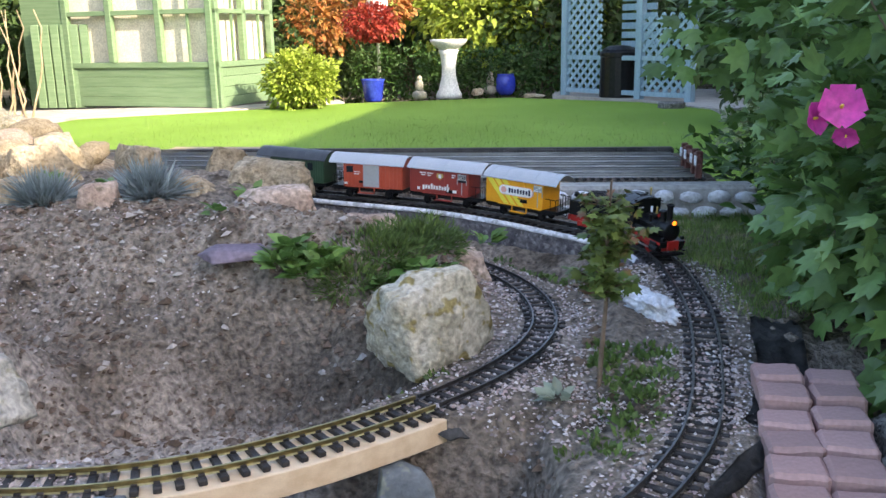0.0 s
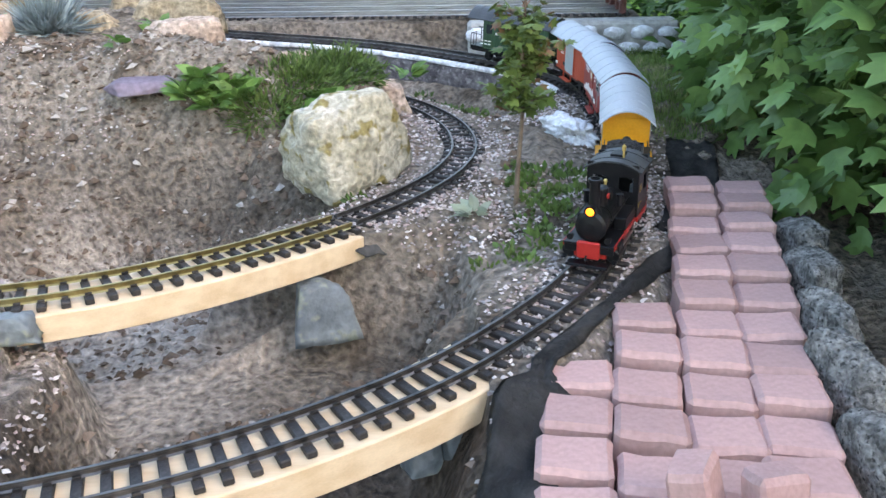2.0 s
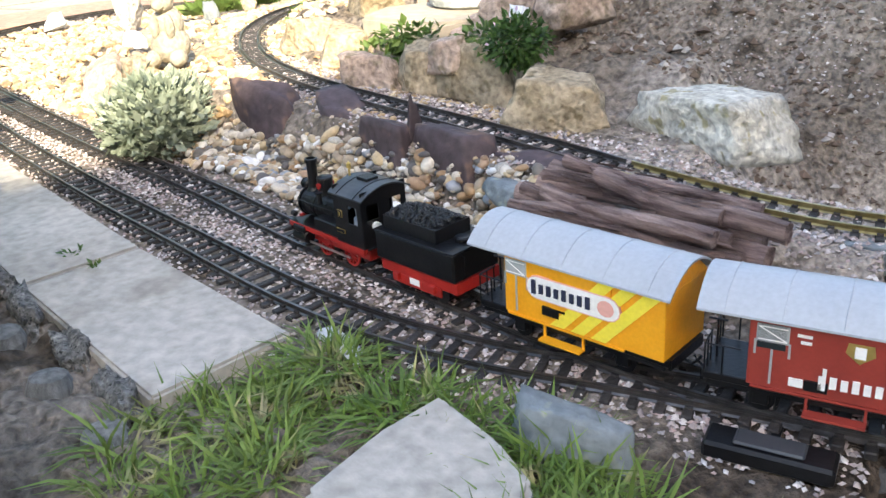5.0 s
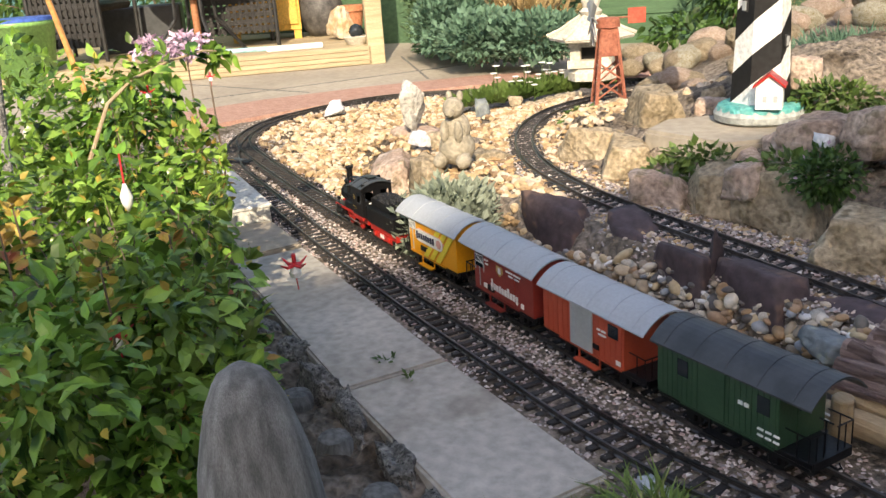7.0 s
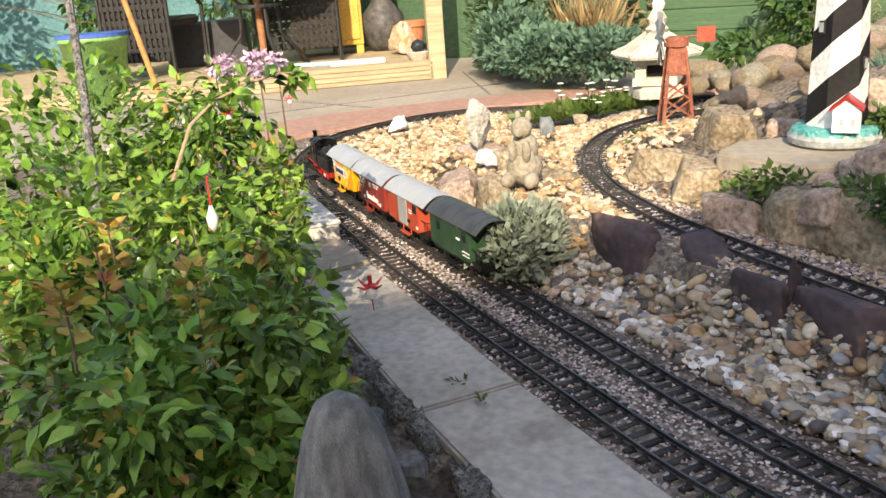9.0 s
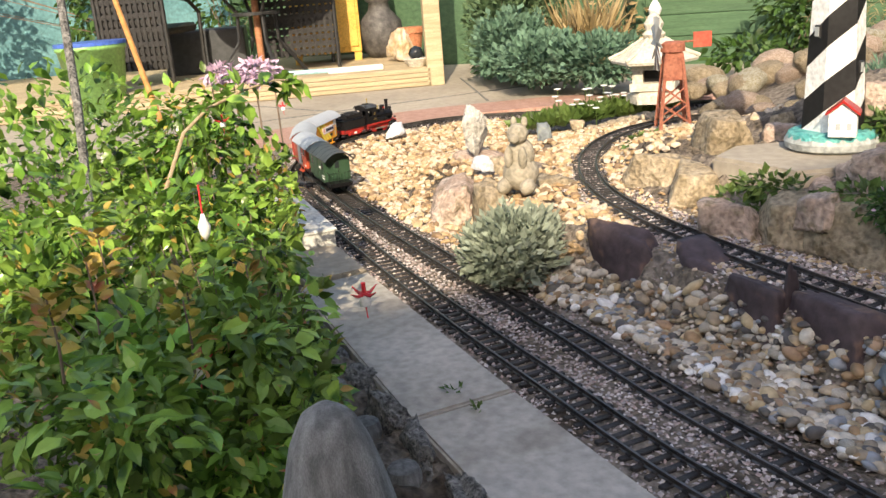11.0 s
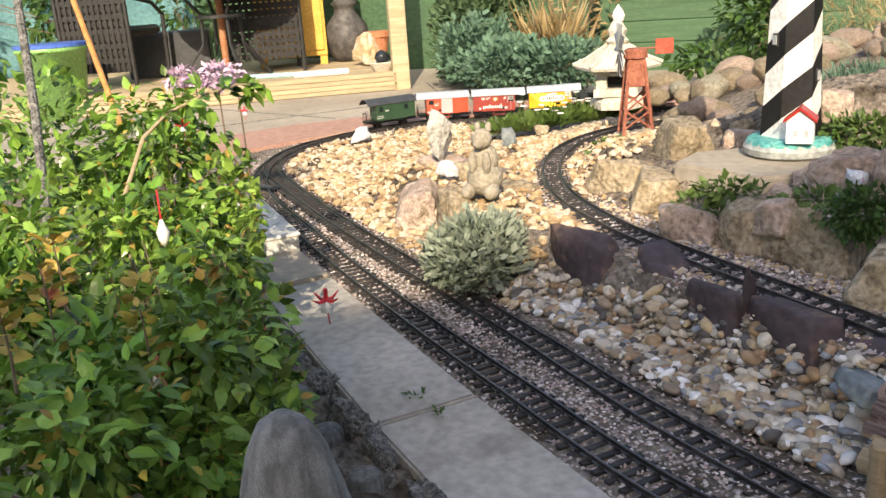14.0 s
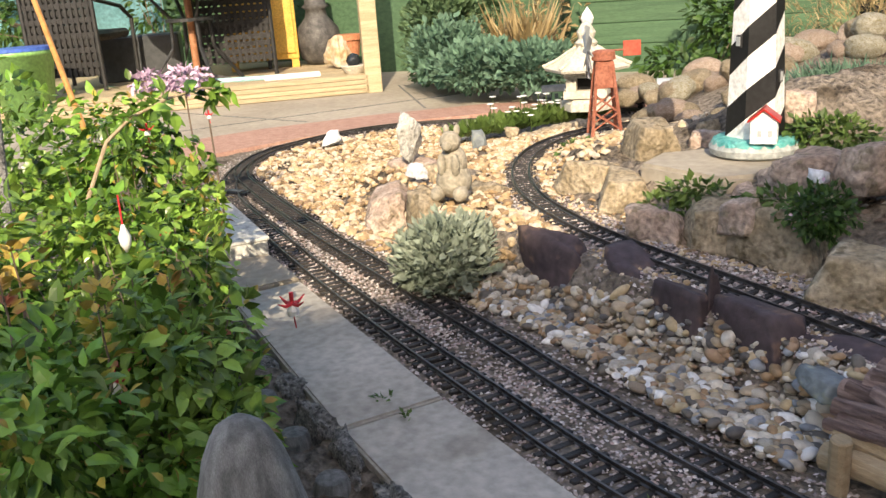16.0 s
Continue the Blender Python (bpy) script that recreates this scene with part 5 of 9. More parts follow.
for k, (x, y, z, sx, sy) in enumerate(((0.29, 1.19, -0.03, 0.09, 0.05), (-0.27, 1.30, 0.018, 0.09, 0.06), (-0.205, 0.90, -0.03, 0.06, 0.05), (0.14, 1.54, 0.005, 0.07, 0.04))):
    bm = bmesh.new()
    bmesh.ops.create_grid(bm, x_segments=8, y_segments=8, size=0.5)
    for v in bm.verts:
        v.co = Vector((v.co.x * sx, v.co.y * sy, 0.02 * noise.noise(v.co * 3 + Vector((k * 7, 0, 0))) - 0.05 * max(0, abs(v.co.y) - 0.3)))
    bmesh.ops.solidify(bm, geom=bm.faces[:], thickness=0.002)
    o = thing("membrane_scrap", bm, M_MEMBRANE, "torn black membrane folded under a bridge end", "membrane", "membrane scraps", smooth=True)
    o.matrix_world = pose(x, y, z, 0, 0, 25)
# mossy stones at the path's outer edge
for k in range(5):
    rock("edging_stone", (0.655 + 0.03 * k, 0.98 + 0.125 * k, -0.05), (0.055, 0.125, 0.095), 80 + k, M_CONC, "lichened rough stone edging the block path", 10, "path edging stones", cuts=3, rough=0.05)

# ---- the banked curve's wall ----
M_LOGROLL = mat("dark_cast_wall", (0.075, 0.068, 0.074), (0.17, 0.155, 0.16), 0.85, 30.0, 80.0, 0.9, c3=(0.22, 0.21, 0.21), fine=0.4)
k0, k1 = int(np.argmin(np.abs(PA[:, 0] + 0.62) + 10 * (PA[:, 1] < 2.5))), int(np.argmin(np.abs(PA[:, 0] - 0.60) + 10 * (PA[:, 1] < 2.05) + 10 * (PA[:, 1] > 2.5)))
Q = PA[k0:k1:2]
d = np.gradient(Q, axis=0)
d /= np.linalg.norm(d[:, :2], axis=1)[:, None]
nr = np.stack([d[:, 1], -d[:, 0], np.zeros(len(Q))], 1)
bm = bmesh.new()
rows = []
for i in range(len(Q)):
    r = []
    for o, z in ((0.062, -0.17), (0.064, -0.10), (0.062, -0.05), (0.060, -0.022), (0.05, -0.017), (-0.05, -0.017), (-0.06, -0.05), (-0.062, -0.17)):
        p = Q[i] + nr[i] * o + np.array([0, 0, z])
        w = 0.006 * noise.noise(Vector(p) * 45) if z < -0.02 else 0
        r.append(bm.verts.new(p + nr[i] * w))
    rows.append(r)
for a, b in zip(rows, rows[1:]):
    for j in range(7):
        bm.faces.new((a[j], a[j + 1], b[j + 1], b[j]))
bm.faces.new(rows[0])
bm.faces.new(rows[-1][::-1])
bmesh.ops.recalc_face_normals(bm, faces=bm.faces[:])
thing("curve_retaining_wall", bm, M_LOGROLL, "dark bark-textured low wall carrying the curved track", "low wall", smooth=True)
bm = bmesh.new()
rows = []
for i in range(len(Q)):
    wv = 0.010 * noise.noise(Vector(Q[i]) * 38)
    rows.append([bm.verts.new(Q[i] + nr[i] * o + np.array([0, 0, z])) for o, z in ((0.052, -0.016), (0.054, -0.010), (0.063 + wv, -0.010 + wv * 0.5), (0.067 + wv, -0.017 - abs(wv)), (0.064, -0.022))])
for a, b in zip(rows, rows[1:]):
    for j in range(4):
        bm.faces.new((a[j], a[j + 1], b[j + 1], b[j]))
bmesh.ops.recalc_face_normals(bm, faces=bm.faces[:])
thing("wall_capping", bm, M_WHITEPAINT, "uneven white mortar capping along the curved wall", "capping", smooth=True)
rock("mortar_lump", (0.515, 2.0, 0.012), (0.075, 0.16, 0.066), 91, M_WHITEPAINT, "crumpled white mortar heap at the wall's end", 20, cuts=4, rough=0.16)

# ---- the yard: stone wall, parallel tracks, buffer stops ----
rng = random.Random(12)
M_MORTAR = mat("grey_mortar", (0.33, 0.32, 0.30), (0.42, 0.41, 0.38), 0.9, 12.0, 60.0, 0.6)
sw_wall = empty("stone_retaining_wall", "low wall of white-washed stones in grey mortar", "stone wall", (0.68, 2.97, 0.0), kind="structure")
o = part("mortar_core", box(0.36, 1.0, 2.96, 3.05, -0.1, 0.126, 0.01), M_MORTAR, sw_wall)
o.matrix_parent_inverse = Matrix.Translation((-0.68, -2.97, 0))
for r in range(3):
    for c in range(8):
        x = 0.39 + 0.082 * c + (0.04 if r % 2 else 0)
        ob = new("wall_stone", rock_mesh("wall_stone", (rng.uniform(0.06, 0.08), 0.035, rng.uniform(0.034, 0.044)), 300 + r * 9 + c, M_WHITEPAINT, 14, 0.05, 2, 0.4))
        ob.parent = sw_wall
        ob.matrix_parent_inverse = Matrix.Translation((-0.68, -2.97, 0))
        ob.matrix_basis = pose(x, 2.95, -0.02 + 0.047 * r, 0, 0, rng.uniform(-6, 6))
for k in range(9):
    rock("loose_stone", (0.62 + 0.045 * k, 2.86 + rng.uniform(-0.03, 0.03), -0.02), (0.03, 0.025, 0.02), 330 + k, M_WHITEPAINT, "loose white stone at the foot of the wall", k * 40, "loose white stones", cuts=1)
for j, yy in enumerate((3.10, 3.22, 3.34, 3.46, 3.58)):
    L = [(-2.3, yy + 0.16, 0.146), (-1.2, yy + 0.12, 0.146), (-0.3, yy + 0.04, 0.146), (0.35, yy, 0.146), (0.86, yy - 0.02, 0.146)]
    PY, ly = spline(L)
    lay_track("yard_track", PY, 0, ly, "straight yard track on the raised bed", (9, 9, 9, 9), ((0, None, M_STEEL),))
bs = empty("buffer_stop", "dark wooden buffer stop with white-topped posts at the yard's end", "buffer stop", (0.84, 3.08, 0.135))
M_BSWOOD = mat("dark_red_wood", (0.09, 0.03, 0.025), (0.14, 0.05, 0.04), 0.7, 20, 90, 0.3)
for y in (-0.03, 0.03, 0.12, 0.18):
    part("post", box(-0.01, 0.01, y - 0.01, y + 0.01, 0, 0.085, 0.002), M_BSWOOD, bs)
    part("white_cap", box(-0.014, -0.009, y - 0.012, y + 0.012, 0.04, 0.07, 0.002), M_WHITEPAINT, bs)
for z in (0.03, 0.058):
    part("beam", box(-0.008, 0.004, -0.045, 0.2, z, z + 0.016, 0.002), M_BSWOOD, bs)
slab("timber_edging", [(-2.6, 3.84), (-2.6, 3.88), (0.9, 3.76), (0.9, 3.72)], -0.2, 0.145, M_MEMBRANE, "black edging strip between the yard and the lawn", "edging", kind="structure", bev=0.006)
o = thing("sleeper_edging", box(-1.62, -1.12, -0.04, 0.04, -0.05, 0.05, 0.006), wood_mat("sunlit_sleeper", (0.30, 0.20, 0.13), (0.42, 0.30, 0.21), 0), "weathered timber sleeper edging the yard", "timber")
o.matrix_world = pose(0.45, 3.83, 0.085, 0, 0, -4)

# ---- the larger stones round the pit ----
rock("boulder", (0.075, 1.82, 0.0), (0.22, 0.18, 0.185), 107, M_MOSSROCK, "large pale angular boulder with yellow lichen beside the inner curve", 42, cuts=4, rough=0.05, round_=0.1)
rock("pink_stone", (0.135, 2.26, 0.03), (0.10, 0.08, 0.075), 112, M_PINKSTONE, "rounded pinkish stone behind the boulder", 20, cuts=3)
rock("purple_slate", (-0.36, 2.075, 0.128), (0.155, 0.075, 0.028), 113, M_PURPLE, "flat purple slate slab lying on the bank", 8, cuts=3, rough=0.02)
rock("pink_boulder", (-0.325, 2.33, 0.085), (0.23, 0.12, 0.16), 115, M_PINKSTONE, "pinkish buff angular boulder set in the bank", 15, "bank boulders", cuts=3, rough=0.05)
rock("pale_boulder", (-0.425, 2.66, 0.15), (0.25, 0.13, 0.115), 116, M_SANDSTONE, "long pale boulder with a peaked end", -8, "bank boulders", cuts=3, rough=0.05)
rock("low_boulder", (-0.13, 2.60, 0.03), (0.17, 0.10, 0.09), 117, M_PINKSTONE, "low rounded pinkish boulder below the wall", 0, "bank boulders", cuts=3)
rock("bank_stone", (-0.745, 2.31, 0.16), (0.11, 0.09, 0.10), 118, M_PINKSTONE, "squarish pinkish stone between grass tufts", 10, "bank boulders", cuts=3)
rock("bank_stone", (-0.60, 2.50, 0.17), (0.18, 0.10, 0.07), 119, M_SANDSTONE, "low pale stone on the bank", 10, "bank boulders", cuts=3)
for k, (x, y, w, h) in enumerate(((-0.98, 2.35, 0.13, 0.08), (-1.05, 2.62, 0.22, 0.13), (-1.28, 2.55, 0.24, 0.15), (-0.85, 2.85, 0.2, 0.10), (-0.62, 2.95, 0.16, 0.08), (-1.5, 2.8, 0.28, 0.16), (-1.15, 2.95, 0.22, 0.12))):
    rock("sunlit_stone", (x, y, 0.16), (w, w * 0.7, h + 0.03), 120 + k, M_SANDSTONE, "pale sunlit stone on top of the bank", k * 50, "bank stones", cuts=3)
# paler copy of the lichened rock: the sun haze is put into its colour
rock("lichen_slab", (-0.62, 1.45, 0.05), (0.27, 0.14, 0.10), 140, mat("haze_lit_lichened_rock", (0.48, 0.45, 0.38), (0.62, 0.60, 0.54), 0.88, 12.0, 90.0, 1.0, c3=(0.36, 0.32, 0.20), spec=0.25, fine=0.4, depth=0.009), "pale slab-like rock with a yellow lichen patch", -20, "rockery boulders", cuts=3, rough=0.04)
# clods and stones on the soil
rng = random.Random(44)
verts, faces = [], []
M_CLOD = spread("soil_clods", [(0.13, 0.095, 0.07), (0.17, 0.125, 0.095), (0.10, 0.072, 0.052), (0.20, 0.155, 0.125), (0.15, 0.11, 0.085), (0.38, 0.35, 0.32)], 0.95, 90.0, 0.5, 0.15)
octa = [(1, 0, 0), (0, 1, 0), (-1, 0, 0), (0, -1, 0), (0, 0, 1), (0, 0, -0.6)]
of = [(0, 1, 4), (1, 2, 4), (2, 3, 4), (3, 0, 4), (1, 0, 5), (2, 1, 5), (3, 2, 5), (0, 3, 5)]


def scatter(xs, ys, zs, sizes, rg, verts, faces, flat=0.7):
    for x, y, z, s in zip(xs, ys, zs, sizes):
        n0 = len(verts)
        a = rg.random() * 6.28
        c, sn = math.cos(a), math.sin(a)
        e = (s * rg.uniform(0.7, 1.3), s * rg.uniform(0.6, 1.0), s * flat * rg.uniform(0.6, 1.1))
        tl = rg.uniform(-0.4, 0.4)
        for p in octa:
            q = [p[i] * e[i] * rg.uniform(0.75, 1.2) for i in range(3)]
            verts.append((x + q[0] * c - q[1] * sn, y + q[0] * sn + q[1] * c, z + q[2] + q[0] * tl))
        faces.extend([(i + n0, j + n0, k + n0) for i, j, k in of])


def stuff(name, verts, faces, material, label, category, smooth=False):
    me = bpy.data.meshes.new(name)
    me.from_pydata(verts, [], faces)
    me.materials.append(material)
    if smooth:
        me.polygons.foreach_set("use_smooth", [True] * len(me.polygons))
    return tagged(new(name, me), label, category, kind="stuff")


n = 17000
xs, ys = np.array([rng.uniform(-1.2, 0.4) for _ in range(n)]), np.array([rng.uniform(0.4, 2.35) for _ in range(n)])
dmin = np.minimum(np.minimum(near_line(PA, xs, ys)[0], near_line(PB, xs, ys)[0]), near_line(PC, xs, ys)[0])
low = land_full(xs.reshape(1, -1), ys.reshape(1, -1))[0]
keep = (dmin > 0.09) & ((low < -0.03) | (ys > 1.6))
xs, ys, low = xs[keep], ys[keep], low[keep]
zs = [l + rough_noise(x, y) for x, y, l in zip(xs, ys, low)]
scatter(xs, ys, zs, [abs(rng.gauss(0, 0.0055)) + 0.0022 for _ in xs], rng, verts, faces)
stuff("soil_clods", verts, faces, M_CLOD, "crumbled clods and small stones on the dug soil", "soil clods")


# ---- the rockery and the ornaments by the far curve ----
for k, (x, y, w, h, rz) in enumerate(((-1.395, 1.205, 0.215, 0.150, -4), (-1.222, 1.228, 0.170, 0.140, -8), (-1.062, 1.196, 0.160, 0.128, -14), (-0.928, 1.193, 0.195, 0.130, -10), (-0.785, 1.215, 0.230, 0.105, -4))):
    rock("dark_edging_rock", (x, y, -0.02), (w, 0.085, h), 400 + k, M_DARKROCK, "dark plum-coloured rock edging the inner track's terrace", rz, "dark edging rocks", cuts=3, rough=0.035)
rock("spike_stone", (-1.005, 1.185, 0.02), (0.02, 0.03, 0.13), 410, M_DARKROCK, "thin upright dark stone splinter", 0, n=10)
rock("blue_slate", (-0.755, 1.115, 0.035), (0.085, 0.055, 0.035), 411, M_SLATE, "flat blue-grey slate beside the log pile", -20, cuts=3)
rock("slate_block", (-0.30, 1.235, 0.0), (0.12, 0.05, 0.045), 412, M_SLATE, "grey slate block by the inner bridge", 0, cuts=3)
for k, (x, y, z, w, h, m) in enumerate(((-1.678, 1.787, 0.095, 0.163, 0.173, M_SANDSTONE), (-1.706, 1.595, 0.050, 0.142, 0.142, M_SANDSTONE), (-1.550, 1.569, 0.050, 0.152, 0.136, M_SANDSTONE), (-1.302, 1.402, 0.050, 0.109, 0.123, M_PINKSTONE), (-1.221, 1.455, 0.050, 0.131, 0.146, M_SANDSTONE), (-1.088, 1.473, 0.050, 0.148, 0.161, M_SANDSTONE), (-2.015, 1.984, 0.065, 0.093, 0.107, M_SANDSTONE), (-1.628, 1.958, 0.115, 0.114, 0.088, M_PINKSTONE), (-1.428, 1.670, 0.095, 0.159, 0.081, M_PINKSTONE), (-1.178, 1.683, 0.115, 0.149, 0.103, M_PINKSTONE), (-1.263, 1.619, 0.095, 0.075, 0.078, M_PINKSTONE), (-0.859, 1.378, 0.05, 0.150, 0.135, M_SANDSTONE))):
    rock("boulder", (x, y, z), (w * 1.28, w * 0.85, 0.035 + 0.78 * (h - 0.035)), 420 + k, m, "buff sandstone boulder in the rockery bank" if m is M_SANDSTONE else "pinkish sandstone boulder in the rockery bank", (-35, 10, -50, 25)[k % 4], "rockery boulders", cuts=3, rough=0.05)
for k, (p, w, h, m) in enumerate((((-1.143, 1.407, 0.140), 0.10, 0.05, M_PINKSTONE), ((-1.111, 1.620, 0.180), 0.2, 0.07, M_PINKSTONE), ((-0.992, 1.608, 0.200), 0.14, 0.08, M_PINKSTONE), ((-1.677, 1.980, 0.160), 0.10, 0.05, M_SANDSTONE), ((-1.390, 1.956, 0.200), 0.12, 0.11, M_PINKSTONE))):
    rock("rockery_stone", (p[0], p[1] + 0.03, p[2] - 0.03), (w, w * 0.7, h + 0.03), 440 + k, m, "weathered sandstone rock bedded in the rockery", 30 * k, "rockery stones", cuts=3)
# flat slab under the lighthouse
LH = Vector((-1.401, 1.831, 0.185))
slab("stone_plinth", [(-1.541, 1.597), (-1.387, 1.592), (-1.305, 1.587), (-1.152, 1.877), (-1.349, 1.986), (-1.448, 1.967), (-1.587, 1.725)], 0.13, 0.175, M_PATH, "flat sandstone slab carrying the lighthouse", "stone slab", bev=0.008)
lighthouse = empty("model_lighthouse", "white octagonal model lighthouse with a black spiral band", "lighthouse model", (LH.x, LH.y, 0.176), 12)
M_LHW = mat("white_gloss", (0.74, 0.74, 0.72), (0.80, 0.80, 0.78), 0.5, 6, 80, 0.05)
M_LHB = mat("black_gloss", (0.022, 0.022, 0.024), (0.035, 0.035, 0.037), 0.5, 6, 80, 0.05)
M_TEAL = mat("teal_sea_paint", (0.05, 0.30, 0.29), (0.16, 0.46, 0.43), 0.5, 40, 90, 0.8)
M_LHG = mat("grey_rock_paint", (0.30, 0.32, 0.31), (0.40, 0.42, 0.41), 0.7, 20, 80, 0.4)
H, R0, R1 = 0.62, 0.068, 0.043


def tower_ring(z):
    r = R0 + (R1 - R0) * z / H
    return [Vector((r * math.cos(radians(-86.0 + 60 * k)), r * math.sin(radians(-86.0 + 60 * k)), z)) for k in range(6)]


tw = bmesh.new()
lo_, hi_ = [tw.verts.new(p * 0.985) for p in tower_ring(0)], [tw.verts.new(Vector((p.x * 0.985, p.y * 0.985, p.z))) for p in tower_ring(H)]
for k in range(6):
    tw.faces.new((lo_[k], lo_[(k + 1) % 6], hi_[(k + 1) % 6], hi_[k]))
tw.faces.new(hi_)
part("white_tower", tw, M_LHW, lighthouse)
PER, STARTS = 0.139, 2
for k in range(6):
    for n_ in range(-4, 6):
        zl, zr = (n_ + 0.64 + STARTS * k / 6) * PER, (n_ + 0.64 + STARTS * (k + 1) / 6) * PER
        if zr + 0.48 * PER <= 0 or zl >= H:
            continue
        bm = bmesh.new()
        quad = [(k, zl), (k + 1, zr), (k + 1, zr + 0.48 * PER), (k, zl + 0.48 * PER)]
        bm.faces.new([bm.verts.new(tower_ring(min(max(z, 0.0), H))[j % 6]) for j, z in quad])
        bmesh.ops.solidify(bm, geom=bm.faces[:], thickness=0.0015)
        part("stripe", bm, M_LHB, lighthouse, "black slanted painted stripe")
part("gallery", lathe([(0.05, H), (0.062, H + 0.01), (0.062, H + 0.018), (0.04, H + 0.02)], 16), M_LHB, lighthouse)
part("lantern_room", lathe([(0.032, H + 0.02), (0.032, H + 0.08), (0.036, H + 0.082), (0.0, H + 0.12)], 12), M_LHW, lighthouse)
part("rock_base", lathe([(0.088, 0.0), (0.10, 0.006), (0.103, 0.02), (0.095, 0.034), (0.07, 0.036)], 20), M_LHG, lighthouse)
part("painted_sea", lathe([(0.098, 0.028), (0.094, 0.038), (0.084, 0.043), (0.066, 0.044)], 24), M_TEAL, lighthouse)
ct = Matrix.Translation((0.052, -0.068, 0.042)) @ Matrix.Rotation(radians(19), 4, "Z")
part("cottage", box(-0.028, 0.028, -0.024, 0.024, 0, 0.05, 0.001, ct), M_LHW, lighthouse, "white cottage")
bm = bmesh.new()
prof = [(-0.034, 0.047), (0.0, 0.074), (0.034, 0.047), (0.034, 0.052), (0.0, 0.080), (-0.034, 0.052)]
A, Bv = [bm.verts.new(ct @ Vector((x, -0.03, z))) for x, z in prof], [bm.verts.new(ct @ Vector((x, 0.03, z))) for x, z in prof]
for k in range(6):
    bm.faces.new((A[k], A[(k + 1) % 6], Bv[(k + 1) % 6], Bv[k]))
bm.faces.new(A[::-1])
bm.faces.new(Bv)
part("cottage_roof", bm, M_RED, lighthouse, "red pitched roof")
bm = bmesh.new()
tri = [bm.verts.new(ct @ Vector(p)) for p in ((-0.027, -0.0235, 0.05), (0.027, -0.0235, 0.05), (0, -0.0235, 0.072))]
bm.faces.new(tri)
part("gable", bm, M_LHW, lighthouse)
for x in (-0.013, 0.009):
    part("window", box(x, x + 0.009, -0.0255, -0.0238, 0.016, 0.03, 0.0, ct), M_VANGREY, lighthouse)
for z, k in ((0.26, -0.5), (0.47, -0.5), (0.18, 1.45)):
    r = (R0 + (R1 - R0) * z / H) * 0.866
    mm = Matrix.Rotation(radians(-86.0) + math.pi / 3 * k, 4, "Z") @ Matrix.Translation((r, 0, z))
    part("window_frame", box(-0.001, 0.004, -0.009, 0.009, -0.014, 0.014, 0.001, mm), M_LHB, lighthouse)
    part("window_pane", box(0.003, 0.0055, -0.006, 0.006, -0.010, 0.010, 0.0, mm), M_VANGREY, lighthouse)

# wind pump tower
WM = (-2.176, 2.120, 0.100)
M_RUST = mat("rust_red_paint", (0.27, 0.085, 0.05), (0.35, 0.13, 0.08), 0.75, 30, 120, 0.3)
wp = empty("model_wind_pump", "rust-red lattice model wind pump with a square vane", "wind pump model", WM, -35)
for sx in (-1, 1):
    for sy in (-1, 1):
        part("leg", tube([(sx * 0.046, sy * 0.046, 0), (sx * 0.024, sy * 0.024, 0.225)], 0.006, 6), M_RUST, wp)
for a, b in (((-1, -1), (1, -1)), ((1, -1), (1, 1)), ((1, 1), (-1, 1)), ((-1, 1), (-1, -1))):
    for z0, z1 in ((0.02, 0.075), (0.075, 0.13)):
        w0, w1 = 0.046 - 0.022 * z0 / 0.225, 0.046 - 0.022 * z1 / 0.225
        part("brace", tube([(a[0] * w0, a[1] * w0, z0), (b[0] * w1, b[1] * w1, z1)], 0.003, 5), M_RUST, wp)
        part("brace", tube([(b[0] * w0, b[1] * w0, z0), (a[0] * w1, a[1] * w1, z1)], 0.003, 5), M_RUST, wp)
part("boarded_head", box(-0.028, 0.028, -0.028, 0.028, 0.15, 0.235, 0.002), M_RUST, wp)
part("cap", lathe([(0.03, 0.235), (0.038, 0.238), (0.036, 0.262), (0.025, 0.268)], 14), M_RUST, wp)
part("vane_arm", tube([(0.0, 0.02, 0.265), (0.0, 0.07, 0.265)], 0.003, 5), M_RUST, wp)
part("vane", box(-0.002, 0.002, 0.062, 0.118, 0.245, 0.292, 0.001), mat("red_tin", (0.42, 0.06, 0.035), (0.48, 0.09, 0.05), 0.6, 20, 90, 0.1), wp, "red square vane")
wheel = lathe([(0.003, -0.004), (0.006, 0.0), (0.003, 0.004)], 10, Matrix.Translation((0, -0.05, 0.265)) @ Matrix.Rotation(math.pi / 2, 4, "X"))
part("hub", wheel, M_VANGREY, wp)
for k in range(10):
    a = 2 * math.pi * k / 10
    part("sail", box(0.008, 0.085, -0.001, 0.001, -0.009, 0.009, 0.0, Matrix.Translation((0, -0.05, 0.265)) @ Matrix.Rotation(a, 4, "Y") @ Matrix.Rotation(0.5, 4, "X")), M_VANGREY, wp)

# stone lantern
SL = (-2.733, 2.582, 0.080)
M_CAST = mat("pale_cast_stone", (0.50, 0.46, 0.38), (0.60, 0.56, 0.48), 0.85, 12, 90, 0.5)
ln = empty("stone_lantern", "pale cast-stone garden lantern with a flared roof", "stone lantern", SL, 40)
part("foot", lathe([(0.11, 0), (0.11, 0.03), (0.08, 0.05), (0.07, 0.06)], 6), M_CAST, ln)
bm = bmesh.new()
for sx in (-1, 1):
    for sy in (-1, 1):
        add_box(bm, sx * 0.055 - 0.02, sx * 0.055 + 0.02, sy * 0.055 - 0.02, sy * 0.055 + 0.02, 0.06, 0.15)
add_box(bm, -0.085, 0.085, -0.085, 0.085, 0.05, 0.08)
